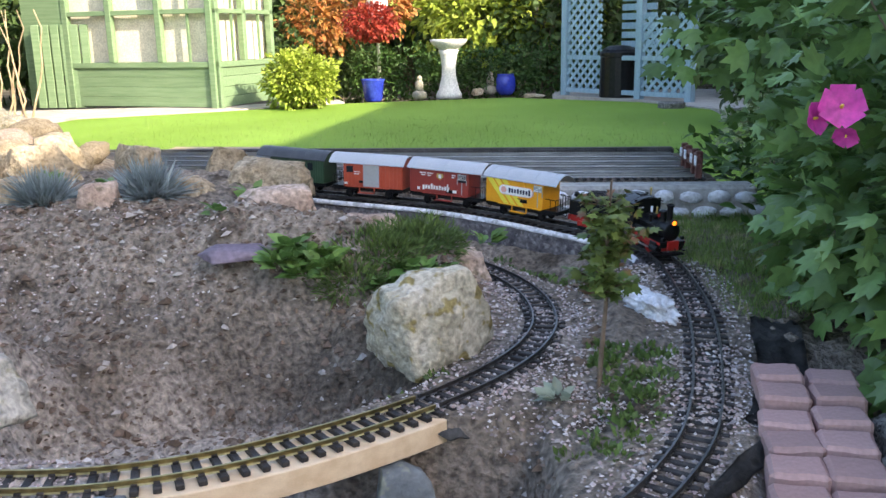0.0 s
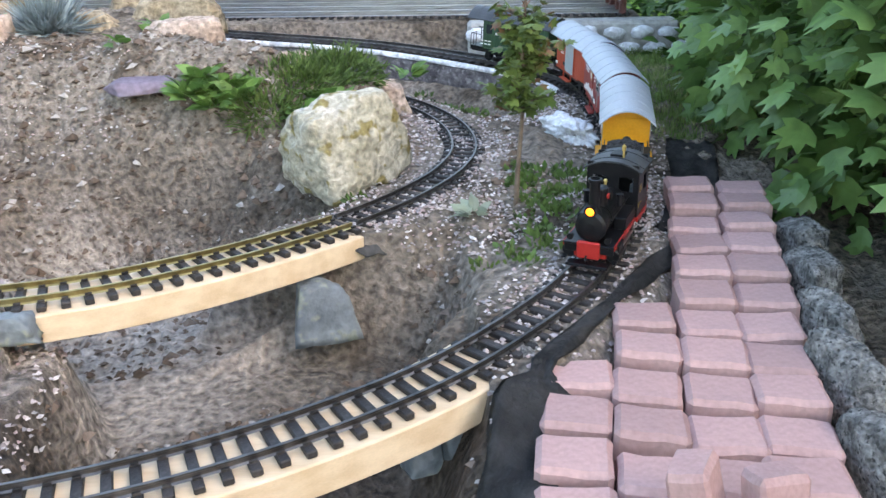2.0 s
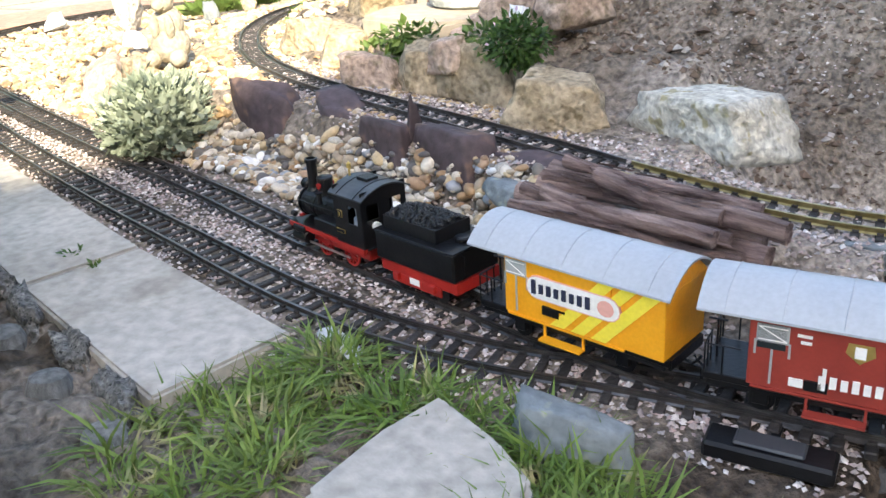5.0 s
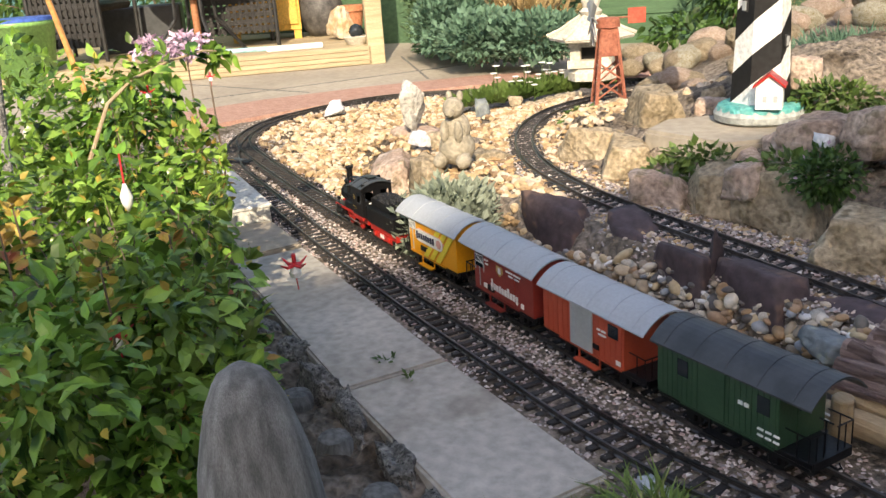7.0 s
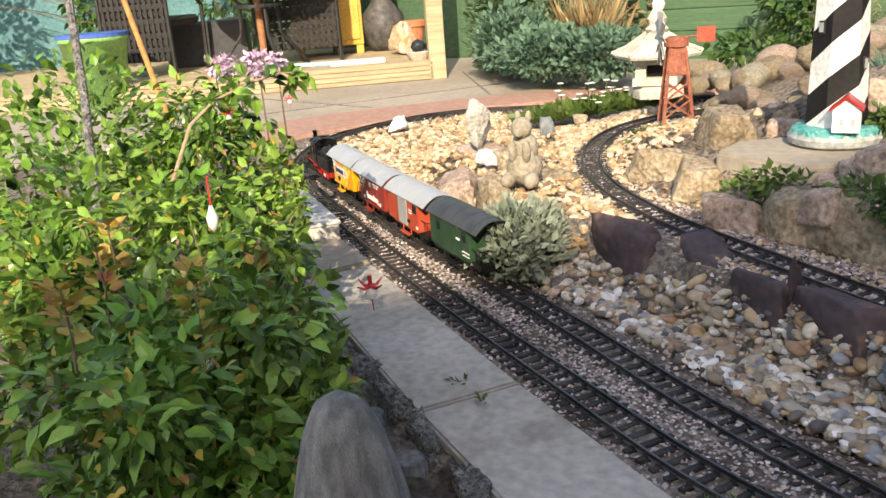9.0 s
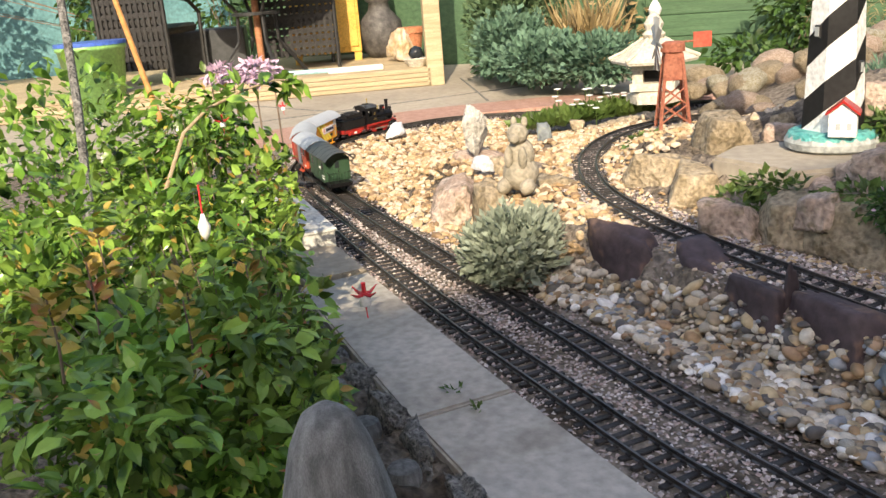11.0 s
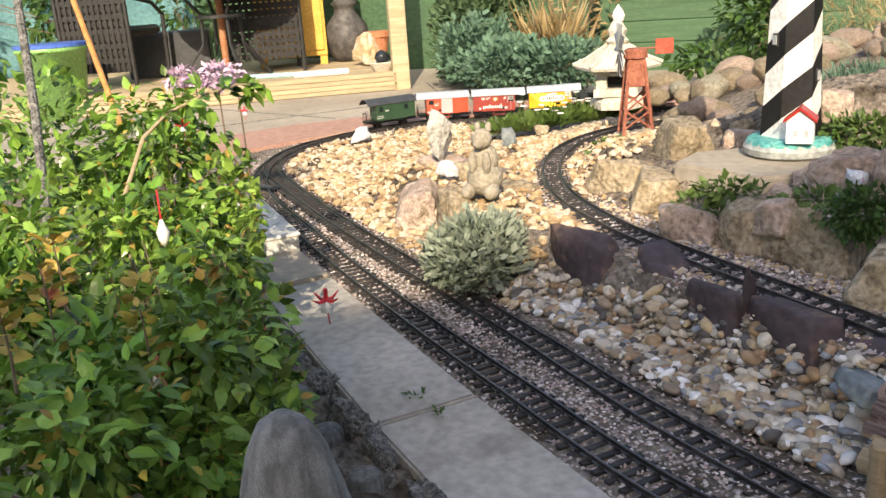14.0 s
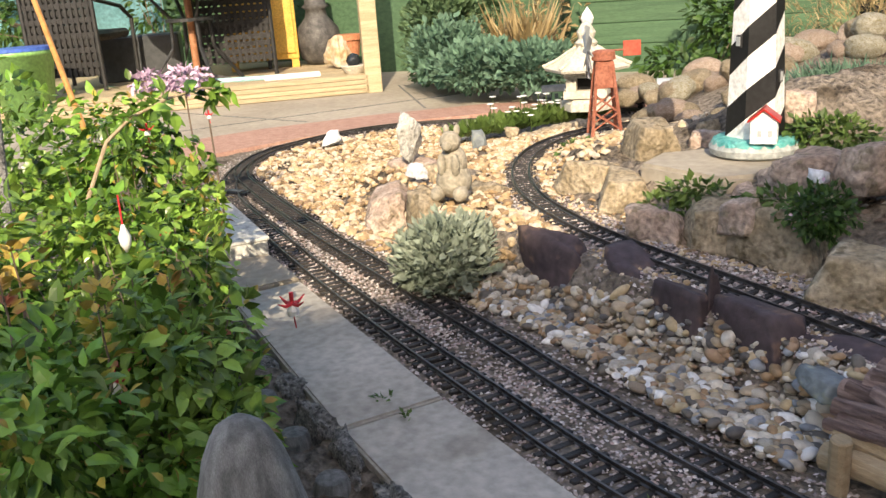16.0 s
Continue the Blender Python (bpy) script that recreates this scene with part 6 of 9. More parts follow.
add_box(bm, -0.08, 0.08, -0.08, 0.08, 0.13, 0.155)
part("light_box", bm, M_CAST, ln)
# black box painted in as the shade of the lantern's hollow
part("dark_core", box(-0.035, 0.035, -0.035, 0.035, 0.08, 0.13), M_BLACK, ln)
part("roof", lathe([(0.165, 0.155), (0.17, 0.165), (0.12, 0.19), (0.07, 0.225), (0.035, 0.245)], 6), M_CAST, ln)
for k in range(6):
    a = math.pi / 3 * k
    part("roof_rib", tube([(0.175 * math.cos(a), 0.175 * math.sin(a), 0.172), (0.12 * math.cos(a), 0.12 * math.sin(a), 0.195), (0.04 * math.cos(a), 0.04 * math.sin(a), 0.245)], 0.007, 5), M_CAST, ln)
part("finial", lathe([(0.035, 0.245), (0.045, 0.26), (0.03, 0.275), (0.038, 0.30), (0.02, 0.33), (0.004, 0.345)], 10), M_CAST, ln)
part("resting_bird", lathe([(0.0, -0.035), (0.02, -0.02), (0.026, 0.0), (0.018, 0.02), (0.0, 0.045)], 10, Matrix.Translation((0.0, 0.05, 0.35))), M_WHITE, ln, "white ornament on the finial")

# seated stone animal, upright crystal and stones of the gravel island
ISL = (-1.914, 1.332, 0.100)
M_STAT = mat("worn_grey_stone", (0.28, 0.25, 0.19), (0.38, 0.34, 0.27), 0.9, 20, 100, 0.6)
bm = bmesh.new()
for c, r in (((0, 0, 0.045), (0.045, 0.05, 0.045)), ((0, 0.005, 0.09), (0.035, 0.036, 0.045)), ((0, -0.01, 0.145), (0.026, 0.03, 0.027)), ((-0.03, -0.04, 0.02), (0.018, 0.03, 0.02)), ((0.03, -0.04, 0.02), (0.018, 0.03, 0.02)), ((-0.018, -0.032, 0.09), (0.011, 0.015, 0.03)), ((0.018, -0.032, 0.09), (0.011, 0.015, 0.03)), ((-0.014, 0.004, 0.172), (0.008, 0.008, 0.014)), ((0.014, 0.004, 0.172), (0.008, 0.008, 0.014)), ((0, -0.037, 0.138), (0.013, 0.014, 0.012))):
    bmesh.ops.create_icosphere(bm, subdivisions=3, radius=1.0, matrix=Matrix.Translation(c) @ Matrix.Diagonal((*r, 1)))
for v in bm.verts:
    v.co += v.co.normalized() * 0.002 * noise.noise(v.co * 60)
o = thing("stone_animal", bm, M_STAT, "worn stone figure of a seated animal", "statue", smooth=True)
o.matrix_world = pose(ISL[0], ISL[1], 0.085, 0, 0, 35)
for k, (p, z, w, d, h, m, rz, nm, lb) in enumerate((((-1.951, 1.427, 0.030), 0.0, 0.17, 0.13, 0.105, M_SANDSTONE, 20, "boulder", "flat-topped buff stone under the statue"), ((-2.180, 1.268, 0.020), -0.01, 0.27, 0.14, 0.10, M_PINKSTONE, -30, "boulder", "pinkish boulder in golden gravel"), ((-1.942, 1.231, 0.010), -0.01, 0.11, 0.09, 0.13, M_SANDSTONE, 0, "boulder", "upright buff stone beside the lavender"), ((-2.38, 1.50, 0.020), 0.0, 0.24, 0.14, 0.10, M_PINKSTONE, 10, "boulder", "pink stone under the pale rock spire"), ((-2.180, 1.448, 0.020), 0.0, 0.12, 0.10, 0.12, M_SANDSTONE, 10, "boulder", "buff stone bedded in gravel"))):
    rock(nm, (p[0], p[1] + 0.02, z - 0.02), (w, d, h + 0.02), 460 + k, m, lb, rz, "gravel island stones", cuts=3)
rock("rock_spire", (-2.391, 1.510, 0.075), (0.14, 0.08, 0.17), 470, mat("pale_grey_rock", (0.36, 0.345, 0.31), (0.52, 0.50, 0.46), 0.85, 16, 90, 0.9, c3=(0.24, 0.23, 0.21), fine=0.35), "pointed pale grey rock spire", -30, cuts=3, n=10)
rock("quartz_lump", (-2.154, 1.375, 0.090), (0.055, 0.045, 0.05), 471, M_WHITEPAINT, "lump of white quartz", 0, cuts=3)
rock("white_block", (-3.381, 1.753, -0.010), (0.075, 0.06, 0.065), 472, M_WHITEPAINT, "white quartz block beside the far curve", 30, cuts=2)
rock("small_headstone", (-2.470, 1.834, 0.050), (0.055, 0.03, 0.08), 473, M_SLATE, "small rounded grey stone marker", 50, cuts=3)
rock("small_stone", (-2.557, 2.043, 0.060), (0.055, 0.04, 0.04), 474, M_SANDSTONE, "small pale edging stone", 50, cuts=2)
for k in range(8):
    p = Vector((-2.524, 2.064, 0.050)).lerp(Vector((-2.567, 2.421, 0.050)), k / 7)
    rock("border_stone", (p.x, p.y + 0.02, 0.02), (0.07, 0.05, 0.06), 480 + k, M_SANDSTONE, "pale stone edging the flower border", 40 * k, "border stones", cuts=2)

# pile of rounded cobbles behind the lighthouse
rng = random.Random(50)
COB = [rock_mesh("cobble", (1, 0.75, 0.6), 500 + k, (M_SANDSTONE, M_PINKSTONE, M_SANDSTONE, M_MOSSROCK)[k % 4], 20, 0.03, 3, 0.9) for k in range(6)]
P0, P1 = Vector((-2.716, 2.824, 0.100)), Vector((-1.731, 2.953, 0.183))
for k in range(46):
    u = rng.random()
    p = P0.lerp(P1, u) + Vector((rng.uniform(-0.25, 0.35), rng.uniform(-0.1, 0.5), 0))
    h = 0.05 + 0.20 * u + 0.15 * max(0, p.y - P0.lerp(P1, u).y)
    s = rng.uniform(0.10, 0.19)
    o = new("cobble", COB[k % 6])
    o.matrix_world = pose(p.x, p.y, h - 0.03, rng.uniform(-15, 15), rng.uniform(-15, 15), rng.uniform(0, 360)) @ Matrix.Diagonal((s, s, s, 1))
    tagged(o, "large rounded pale cobble in a heap", "cobble", "cobble heap")
bm = bmesh.new()
for k in range(95):
    u, w = rng.uniform(-0.75, 0.6), rng.uniform(-0.75, 0.25)
    d = max(0, 1 - math.hypot(u, w))
    s = rng.uniform(0.09, 0.17)
    o = new("cobble", COB[k % 6])
    o.matrix_world = pose(u * 1.1 - 1.75, w + 3.1, -0.05 + 0.42 * d ** 0.8 - 0.012, rng.uniform(-15, 15), rng.uniform(-15, 15), rng.uniform(0, 360)) @ Matrix.Diagonal((s, s, s, 1))
    tagged(o, "large rounded pale cobble in a heap", "cobble", "cobble heap")
bmesh.ops.create_grid(bm, x_segments=30, y_segments=30, size=1.0)
for v in bm.verts:
    d = max(0, 1 - v.co.length)
    v.co = Vector((v.co.x * 1.1 - 1.75, v.co.y * 1.0 + 3.1, -0.05 + 0.42 * d ** 0.8 + 0.02 * noise.noise(v.co * 8)))
thing("rockery_mound", bm, M_SOIL, "earth mound under the cobble heap", "mound", kind="structure", smooth=True)

# ---- patio and deck ----
M_REDPAVE = mat("red_block_paving", (0.36, 0.20, 0.155), (0.44, 0.27, 0.21), 0.9, 30.0, 120.0, 0.5, fine=0.2)
slab("brick_edge", [(-3.62, 1.0), (-3.68, 1.75), (-3.64, 2.3), (-3.45, 2.75), (-2.9, 3.35), (-3.15, 3.5), (-3.75, 2.85), (-3.98, 2.3), (-4.1, 1.75), (-4.1, 1.0)], -0.06, -0.008, M_REDPAVE, "band of red block paving round the far curve", "paving", kind="structure", bev=0)
slab("patio", [(-4.1, 0.2), (-4.1, 1.75), (-3.98, 2.3), (-3.75, 2.85), (-3.15, 3.5), (-3.0, 4.6), (-5.2, 5.2), (-8.5, 4.5), (-8.5, -1.5), (-4.1, -1.5)], -0.06, -0.012, M_PATH, "grey stone patio in afternoon sun", "patio", kind="structure", bev=0)
for a, b in (((-4.6, 0.3), (-4.2, 3.4)), ((-4.12, 2.0), (-6.0, 1.5)), ((-3.95, 2.6), (-5.0, 3.1)), ((-3.4, 3.4), (-5.0, 4.2))):
    a, b = Vector((*a, -0.0105)), Vector((*b, -0.0105))
    bm = box(-(b - a).length / 2, (b - a).length / 2, -0.006, 0.006, -0.002, 0.001)
    o = thing("paving_joint", bm, M_CONC, "grey mortar joint of the patio", "joint", "patio joints", kind="structure")
    o.matrix_world = Matrix.Translation((a + b) / 2) @ Matrix.Rotation(math.atan2(b.y - a.y, b.x - a.x), 4, "Z")
M_DECK = wood_mat("sunlit_decking", (0.33, 0.26, 0.155), (0.44, 0.355, 0.23), 0, 24.0, 0.75, 0.12, 0.3)
DA, DB = Vector((-4.839, 2.792, -0.012)), Vector((-5.256, 1.855, -0.012))
ux = (DA - DB).normalized()
ang = math.degrees(math.atan2(ux.y, ux.x))
deck = empty("timber_deck", "raised timber deck of grooved sunlit boards", "deck", DA, ang)
for k in range(18):
    part("deck_board", box(-4.2, 0.0, 0.03 + 0.115 * k, 0.03 + 0.115 * k + 0.108, 0.092, 0.112, 0.003), M_DECK, deck)
for k in range(4):
    part("riser_board", box(-4.2, 0.0, 0.0, 0.022, 0.003 + 0.0275 * k, 0.0285 + 0.0275 * k, 0.003), M_DECK, deck)
for x in (0.03, -4.0):
    p_ = empty("deck_post", "square timber post of the deck's canopy", "post", DA + Matrix.Rotation(radians(ang), 3, "Z") @ Vector((x, 0.05, 0)), ang, "deck posts")
    part("shaft", box(-0.05, 0.05, -0.05, 0.05, 0.0, 2.2, 0.004), M_DECK, p_)
dm = deck.matrix_world.copy()


def on_deck(u, v, z=0.112):
    """A place on the deck: u along its front from the post, v back from the front."""
    return dm @ Vector((u, v, z))


# garden table and wicker chairs
M_IRON = mat("black_iron", (0.015, 0.015, 0.016), (0.03, 0.03, 0.03), 0.45, 20, 90, 0.1)
M_WICKER = mat("dark_wicker", (0.012, 0.011, 0.011), (0.028, 0.026, 0.025), 0.6, 40, 140, 0.6)
tb = empty("garden_table", "black iron garden table on a round parasol base", "table", on_deck(-1.03, 0.42), ang)
part("parasol_base", lathe([(0.20, 0), (0.20, 0.02), (0.12, 0.04), (0.03, 0.055)], 24), mat("dark_stone_base", (0.10, 0.09, 0.08), (0.15, 0.13, 0.12), 0.8, 20, 90, 0.3), tb)
part("parasol_pole", lathe([(0.022, 0.05), (0.022, 1.6)], 12), mat("red_wood_pole", (0.30, 0.12, 0.05), (0.36, 0.16, 0.08), 0.6, 20, 90, 0.1), tb)
part("table_top", lathe([(0.45, 0.62), (0.46, 0.63), (0.46, 0.645), (0.44, 0.65)], 32), M_IRON, tb)
for k in range(4):
    a = math.pi / 2 * k + 0.4
    part("leg", tube([(0.30 * math.cos(a), 0.30 * math.sin(a), 0), (0.13 * math.cos(a), 0.13 * math.sin(a), 0.22), (0.12 * math.cos(a), 0.12 * math.sin(a), 0.4), (0.3 * math.cos(a), 0.3 * math.sin(a), 0.62)], 0.012, 8), M_IRON, tb)
part("shelf_ring", lathe([(0.15, 0.38), (0.15, 0.40), (0.08, 0.40), (0.08, 0.38), (0.15, 0.38)], 20, cap=False), M_IRON, tb)


def wicker_chair(u, v, rz):
    c = empty("wicker_chair", "dark woven wicker garden chair", "chair", on_deck(u, v), ang + rz, "garden chairs")
    part("seat", box(-0.23, 0.23, -0.22, 0.22, 0.30, 0.36, 0.02), M_WICKER, c)
    for i in range(14):
        part("woven_strand", box(-0.23, 0.23, 0.20 + 0.008 * (i % 2), 0.215 + 0.008 * (i % 2), 0.10 + 0.045 * i, 0.135 + 0.045 * i, 0.003), M_WICKER, c)
    for i in range(12):
        part("upright_strand", box(-0.22 + 0.038 * i, -0.20 + 0.038 * i, 0.198, 0.226, 0.09, 0.74), M_WICKER, c)
    for sx in (-1, 1):
        part("arm", tube([(sx * 0.24, -0.22, 0.0), (sx * 0.25, -0.22, 0.42), (sx * 0.25, -0.1, 0.5), (sx * 0.25, 0.2, 0.55)], 0.014, 8), M_IRON, c)
        part("back_leg", tube([(sx * 0.24, 0.22, 0.0), (sx * 0.24, 0.22, 0.75)], 0.014, 8), M_IRON, c)
    return c


wicker_chair(-0.80, 0.80, 185)
wicker_chair(-1.75, 0.75, 160)
M_OCHRE = mat("ochre_paint", (0.62, 0.36, 0.06), (0.70, 0.43, 0.09), 0.55, 12, 90, 0.15)
cb = empty("yellow_cabinet", "ochre-yellow painted wooden cabinet on the deck", "cabinet", on_deck(-0.55, 1.15), ang)
part("body", box(-0.30, 0.18, -0.15, 0.15, 0.06, 0.95, 0.006), M_OCHRE, cb)
part("door", box(-0.28, 0.16, -0.165, -0.15, 0.10, 0.92, 0.004), M_OCHRE, cb)
for x in (-0.27, 0.15):
    part("leg", box(x - 0.025, x + 0.025, -0.14, -0.09, 0, 0.06), M_OCHRE, cb)
ch = empty("chiminea", "dark clay chiminea on the deck", "chiminea", on_deck(-0.22, 1.1), ang)
part("bowl", lathe([(0.08, 0), (0.13, 0.05), (0.16, 0.15), (0.15, 0.25), (0.08, 0.33), (0.07, 0.38), (0.10, 0.40), (0.075, 0.42), (0.065, 0.6)], 20), mat("dark_fired_clay", (0.045, 0.042, 0.042), (0.11, 0.105, 0.10), 0.6, 20, 90, 0.4), ch, smooth=True)
bg = rock("compost_bag", on_deck(-0.12, 0.62), (0.2, 0.16, 0.22), 540, mat("cloudy_plastic", (0.46, 0.32, 0.17), (0.62, 0.54, 0.43), 0.35, 14, 60, 0.5), "bulging translucent plastic bag on the deck", 0, cuts=3, rough=0.10, category="bag")
pt = empty("terracotta_pot", "orange terracotta plant pot behind the bag", "plant pot", on_deck(-0.02, 0.95), ang)
part("pot", lathe([(0.06, 0), (0.085, 0.16), (0.095, 0.16), (0.095, 0.20), (0.085, 0.20)], 18), mat("terracotta", (0.46, 0.17, 0.08), (0.54, 0.22, 0.11), 0.8, 20, 90, 0.2), pt)
bl = empty("dish_with_ball", "stone dish holding a dark glass ball", "ornament", on_deck(-0.07, 0.14), ang)
part("dish", lathe([(0.05, 0), (0.065, 0.02), (0.085, 0.05), (0.075, 0.055), (0.04, 0.04)], 18), M_CAST, bl)
part("ball", lathe([(0.004, 0.035), (0.035, 0.05), (0.048, 0.08), (0.035, 0.112), (0.004, 0.126)], 18), M_GLASS, bl, smooth=True)
pl = thing("broom_handle", tube([on_deck(-0.95, 0.3, 0.125), on_deck(-0.45, 0.2, 0.125)], 0.016, 10), mat("pale_blue_plastic", (0.25, 0.48, 0.52), (0.35, 0.58, 0.62), 0.4, 10, 60, 0.0), "pale blue plastic pole lying on the deck", "pole")
thing("squeegee_head", box(-0.20, 0.14, -0.025, 0.025, -0.012, 0.02, 0.006, Matrix.Translation(on_deck(-0.42, 0.14, 0.125)) @ Matrix.Rotation(radians(ang), 4, "Z")), M_WHITE, "white plastic broom head lying on the deck", "broom head")
gp = empty("green_tub", "lime-green plastic tub with a blue rim", "tub", on_deck(-1.98, 0.10, 0.0), ang)
part("tub", lathe([(0.14, 0), (0.19, 0.38), (0.20, 0.38), (0.20, 0.41), (0.185, 0.41), (0.13, 0.03)], 24), mat("lime_plastic", (0.20, 0.42, 0.12), (0.26, 0.50, 0.17), 0.35, 6, 60, 0.0), gp, smooth=True)
part("rim", lathe([(0.185, 0.405), (0.203, 0.405), (0.203, 0.425), (0.185, 0.425)], 24), mat("blue_plastic", (0.05, 0.12, 0.45), (0.07, 0.15, 0.5), 0.4, 6, 60, 0.0), gp)
tp = empty("dark_planter", "dark square planter with clipped stems", "planter", on_deck(-1.45, 1.1), ang)
part("trough", box(-0.28, 0.28, -0.12, 0.12, 0, 0.30, 0.01), M_DKGREY, tp)
# house end behind the deck, its colour darkened to stand for the shade there
slab("deck_back_wall", [tuple(on_deck(1.0, 2.1)[:2]), tuple(on_deck(-6.0, 2.1)[:2]), tuple(on_deck(-6.0, 2.3)[:2]), tuple(on_deck(1.0, 2.3)[:2])], -0.05, 2.6, mat("turquoise_boards", (0.06, 0.17, 0.19), (0.10, 0.24, 0.26), 0.7, 5, 40, 0.3), "turquoise boarded wall behind the deck", "wall", kind="structure", bev=0)
# green shed
M_SHED = wood_mat("dark_green_boards", (0.035, 0.085, 0.04), (0.06, 0.125, 0.06), 0, 14.0, 0.7, 0.08, 0.3)
M_SHEDPALE = wood_mat("sage_green_boards", (0.13, 0.205, 0.105), (0.175, 0.255, 0.14), 0, 14.0, 0.65, 0.06, 0.1, 0.1)
S0, S1 = Vector((-4.344, 4.001, -0.044)), Vector((-3.275, 4.853, -0.027))
sd = empty("green_shed", "dark green boarded shed with wire-mesh windows", "shed", (S0.x, S0.y, -0.1), math.degrees(math.atan2(S1.y - S0.y, S1.x - S0.x)))
for k in range(5):
    part("wall_board", box(0, 1.5, -0.012 + 0.004 * (k % 2), 0.02, 0.13 * k, 0.13 * k + 0.128, 0.004), M_SHED, sd)
for x in (0.0, 0.7, 1.44):
    part("window_post", box(x, x + 0.06, -0.02, 0.04, 0.0, 1.7, 0.004), M_SHED, sd)
part("sill", box(0, 1.5, -0.04, 0.05, 0.65, 0.69, 0.004), M_SHED, sd)
part("window_rail", box(0, 1.5, -0.02, 0.04, 1.5, 1.7, 0.004), M_SHED, sd)
# black sheet standing in for the shade inside the shed
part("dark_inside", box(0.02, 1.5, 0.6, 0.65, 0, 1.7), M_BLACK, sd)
part("side_wall", box(0, 0.04, 0.0, 1.5, 0, 1.7), M_SHED, sd)
part("roof", box(-0.1, 1.55, -0.15, 1.6, 1.7, 1.76), M_DKGREY, sd)
mesh_bm = bmesh.new()
for k in range(28):
    add_tube(mesh_bm, [(0.05 + 0.052 * k, 0.01, 0.69), (0.05 + 0.052 * k, 0.01, 1.5)], 0.0016, 4)
for k in range(16):
    add_tube(mesh_bm, [(0.05, 0.01, 0.69 + 0.052 * k), (1.5, 0.01, 0.69 + 0.052 * k)], 0.0016, 4)
part("wire_mesh", mesh_bm, M_VANGREY, sd)
fence2 = thing("side_fence", box(0, 3.5, 0, 0.05, 0, 0.9, 0.0, sd.matrix_world @ Matrix.Translation((-3.5, 0.6, 0))), M_SHED, "dark green garden fence behind the junipers", "fence", kind="structure")
lgm = thing("hanging_log", tube([sd.matrix_world @ Vector((0.1, -0.08, 0.78)), sd.matrix_world @ Vector((0.55, -0.08, 0.79))], 0.035, 10), M_LOGPALE, "short birch log hung on the shed", "log", smooth=True)


# ---- beyond the lawn ----
LZ = LAWN_Z
slab("lawn_path", [(-4.9, 8.35), (-3.8, 8.55), (-2.45, 9.25), (-1.45, 10.1), (-1.6, 10.5), (-2.6, 9.8), (-5.2, 9.4)], LZ - 0.05, LZ + 0.012, M_SLAB, "pale paved path along the lawn's edge", "path", kind="structure", bev=0)
slab("arbour_paving", [(0.9, 10.75), (1.75, 9.75), (2.3, 8.6), (3.4, 8.9), (3.2, 11.4), (1.0, 11.6)], LZ - 0.05, LZ + 0.015, M_SLAB, "pale paving under the blue arbour", "paving", kind="structure", bev=0)
# summer house
C0, C1, C2 = Vector((-2.672, 9.444, -0.150)), Vector((-4.477, 9.929, -0.150)), Vector((-2.410, 10.152, -0.150))
sh = empty("summer_house", "sage green timber summer house with large windows", "summer house", C0, math.degrees(math.atan2(C1.y - C0.y, C1.x - C0.x)))
W = (C1 - C0).length
# x runs along the front, y away to the back (towards the side wall)
back = -1.0
for k in range(4):
    part("wall_board", box(0, W, -0.03 + 0.006 * (k % 2), 0.0, 0.02 + 0.105 * k, 0.123 + 0.105 * k, 0.004), M_SHEDPALE, sh)
    part("side_board", box(-0.03 + 0.006 * (k % 2), 0.0, -1.2, 0.0, 0.02 + 0.105 * k, 0.123 + 0.105 * k, 0.004), M_SHEDPALE, sh)
M_NET = mat("pale_blind", (0.62, 0.56, 0.44), (0.70, 0.64, 0.52), 0.8, 8, 60, 0.2)
for x in (0.0, W * 0.33, W * 0.66, W - 0.07):
    part("window_post", box(x, x + 0.07, -0.04, 0.03, 0.0 if x in (0.0, W - 0.07) else 0.49, 2.1, 0.005), M_SHEDPALE, sh)
part("window_rail", box(0, W, -0.045, 0.02, 0.43, 0.49, 0.005), M_SHEDPALE, sh)
part("window_rail", box(0, W, -0.04, 0.02, 0.98, 1.03, 0.005), M_SHEDPALE, sh)
for x in (W * 0.165,):
    part("glazing_bar", box(x - 0.012, x + 0.012, -0.025, 0.0, 0.49, 2.0), M_SHEDPALE, sh)
part("blind", box(0.05, W, -0.10, -0.08, 0.49, 2.0), M_NET, sh, "pale sunlit blind behind the glass")
for y in (-0.07, -0.6, -1.2):
    part("window_post", box(-0.04, 0.03, y, y + 0.07, 0.49 if y == -0.6 else 0.0, 2.1, 0.005), M_SHEDPALE, sh)
part("window_rail", box(-0.045, 0.02, -1.2, 0, 0.43, 0.49, 0.005), M_SHEDPALE, sh)
part("window_rail", box(-0.04, 0.02, -1.2, 0, 0.98, 1.03, 0.005), M_SHEDPALE, sh)
for y in (-0.34, -0.9):
    part("glazing_bar", box(-0.025, 0.0, y - 0.012, y + 0.012, 0.49, 2.0), M_SHEDPALE, sh)
part("blind", box(0.08, 0.10, -1.2, -0.05, 0.49, 2.0), M_NET, sh, "pale sunlit blind behind the glass")
part("roof", box(-0.2, W + 0.2, -1.4, 0.2, 2.1, 2.2), M_DKGREY, sh)
part("door_panel", box(W, W + 0.55, -0.02, 0.02, 0.0, 2.1, 0.004), M_SHEDPALE, sh)
for z in (0.25, 1.35):
    part("hinge", box(W + 0.05, W + 0.09, 0.02, 0.03, z, z + 0.1), M_IRON, sh)
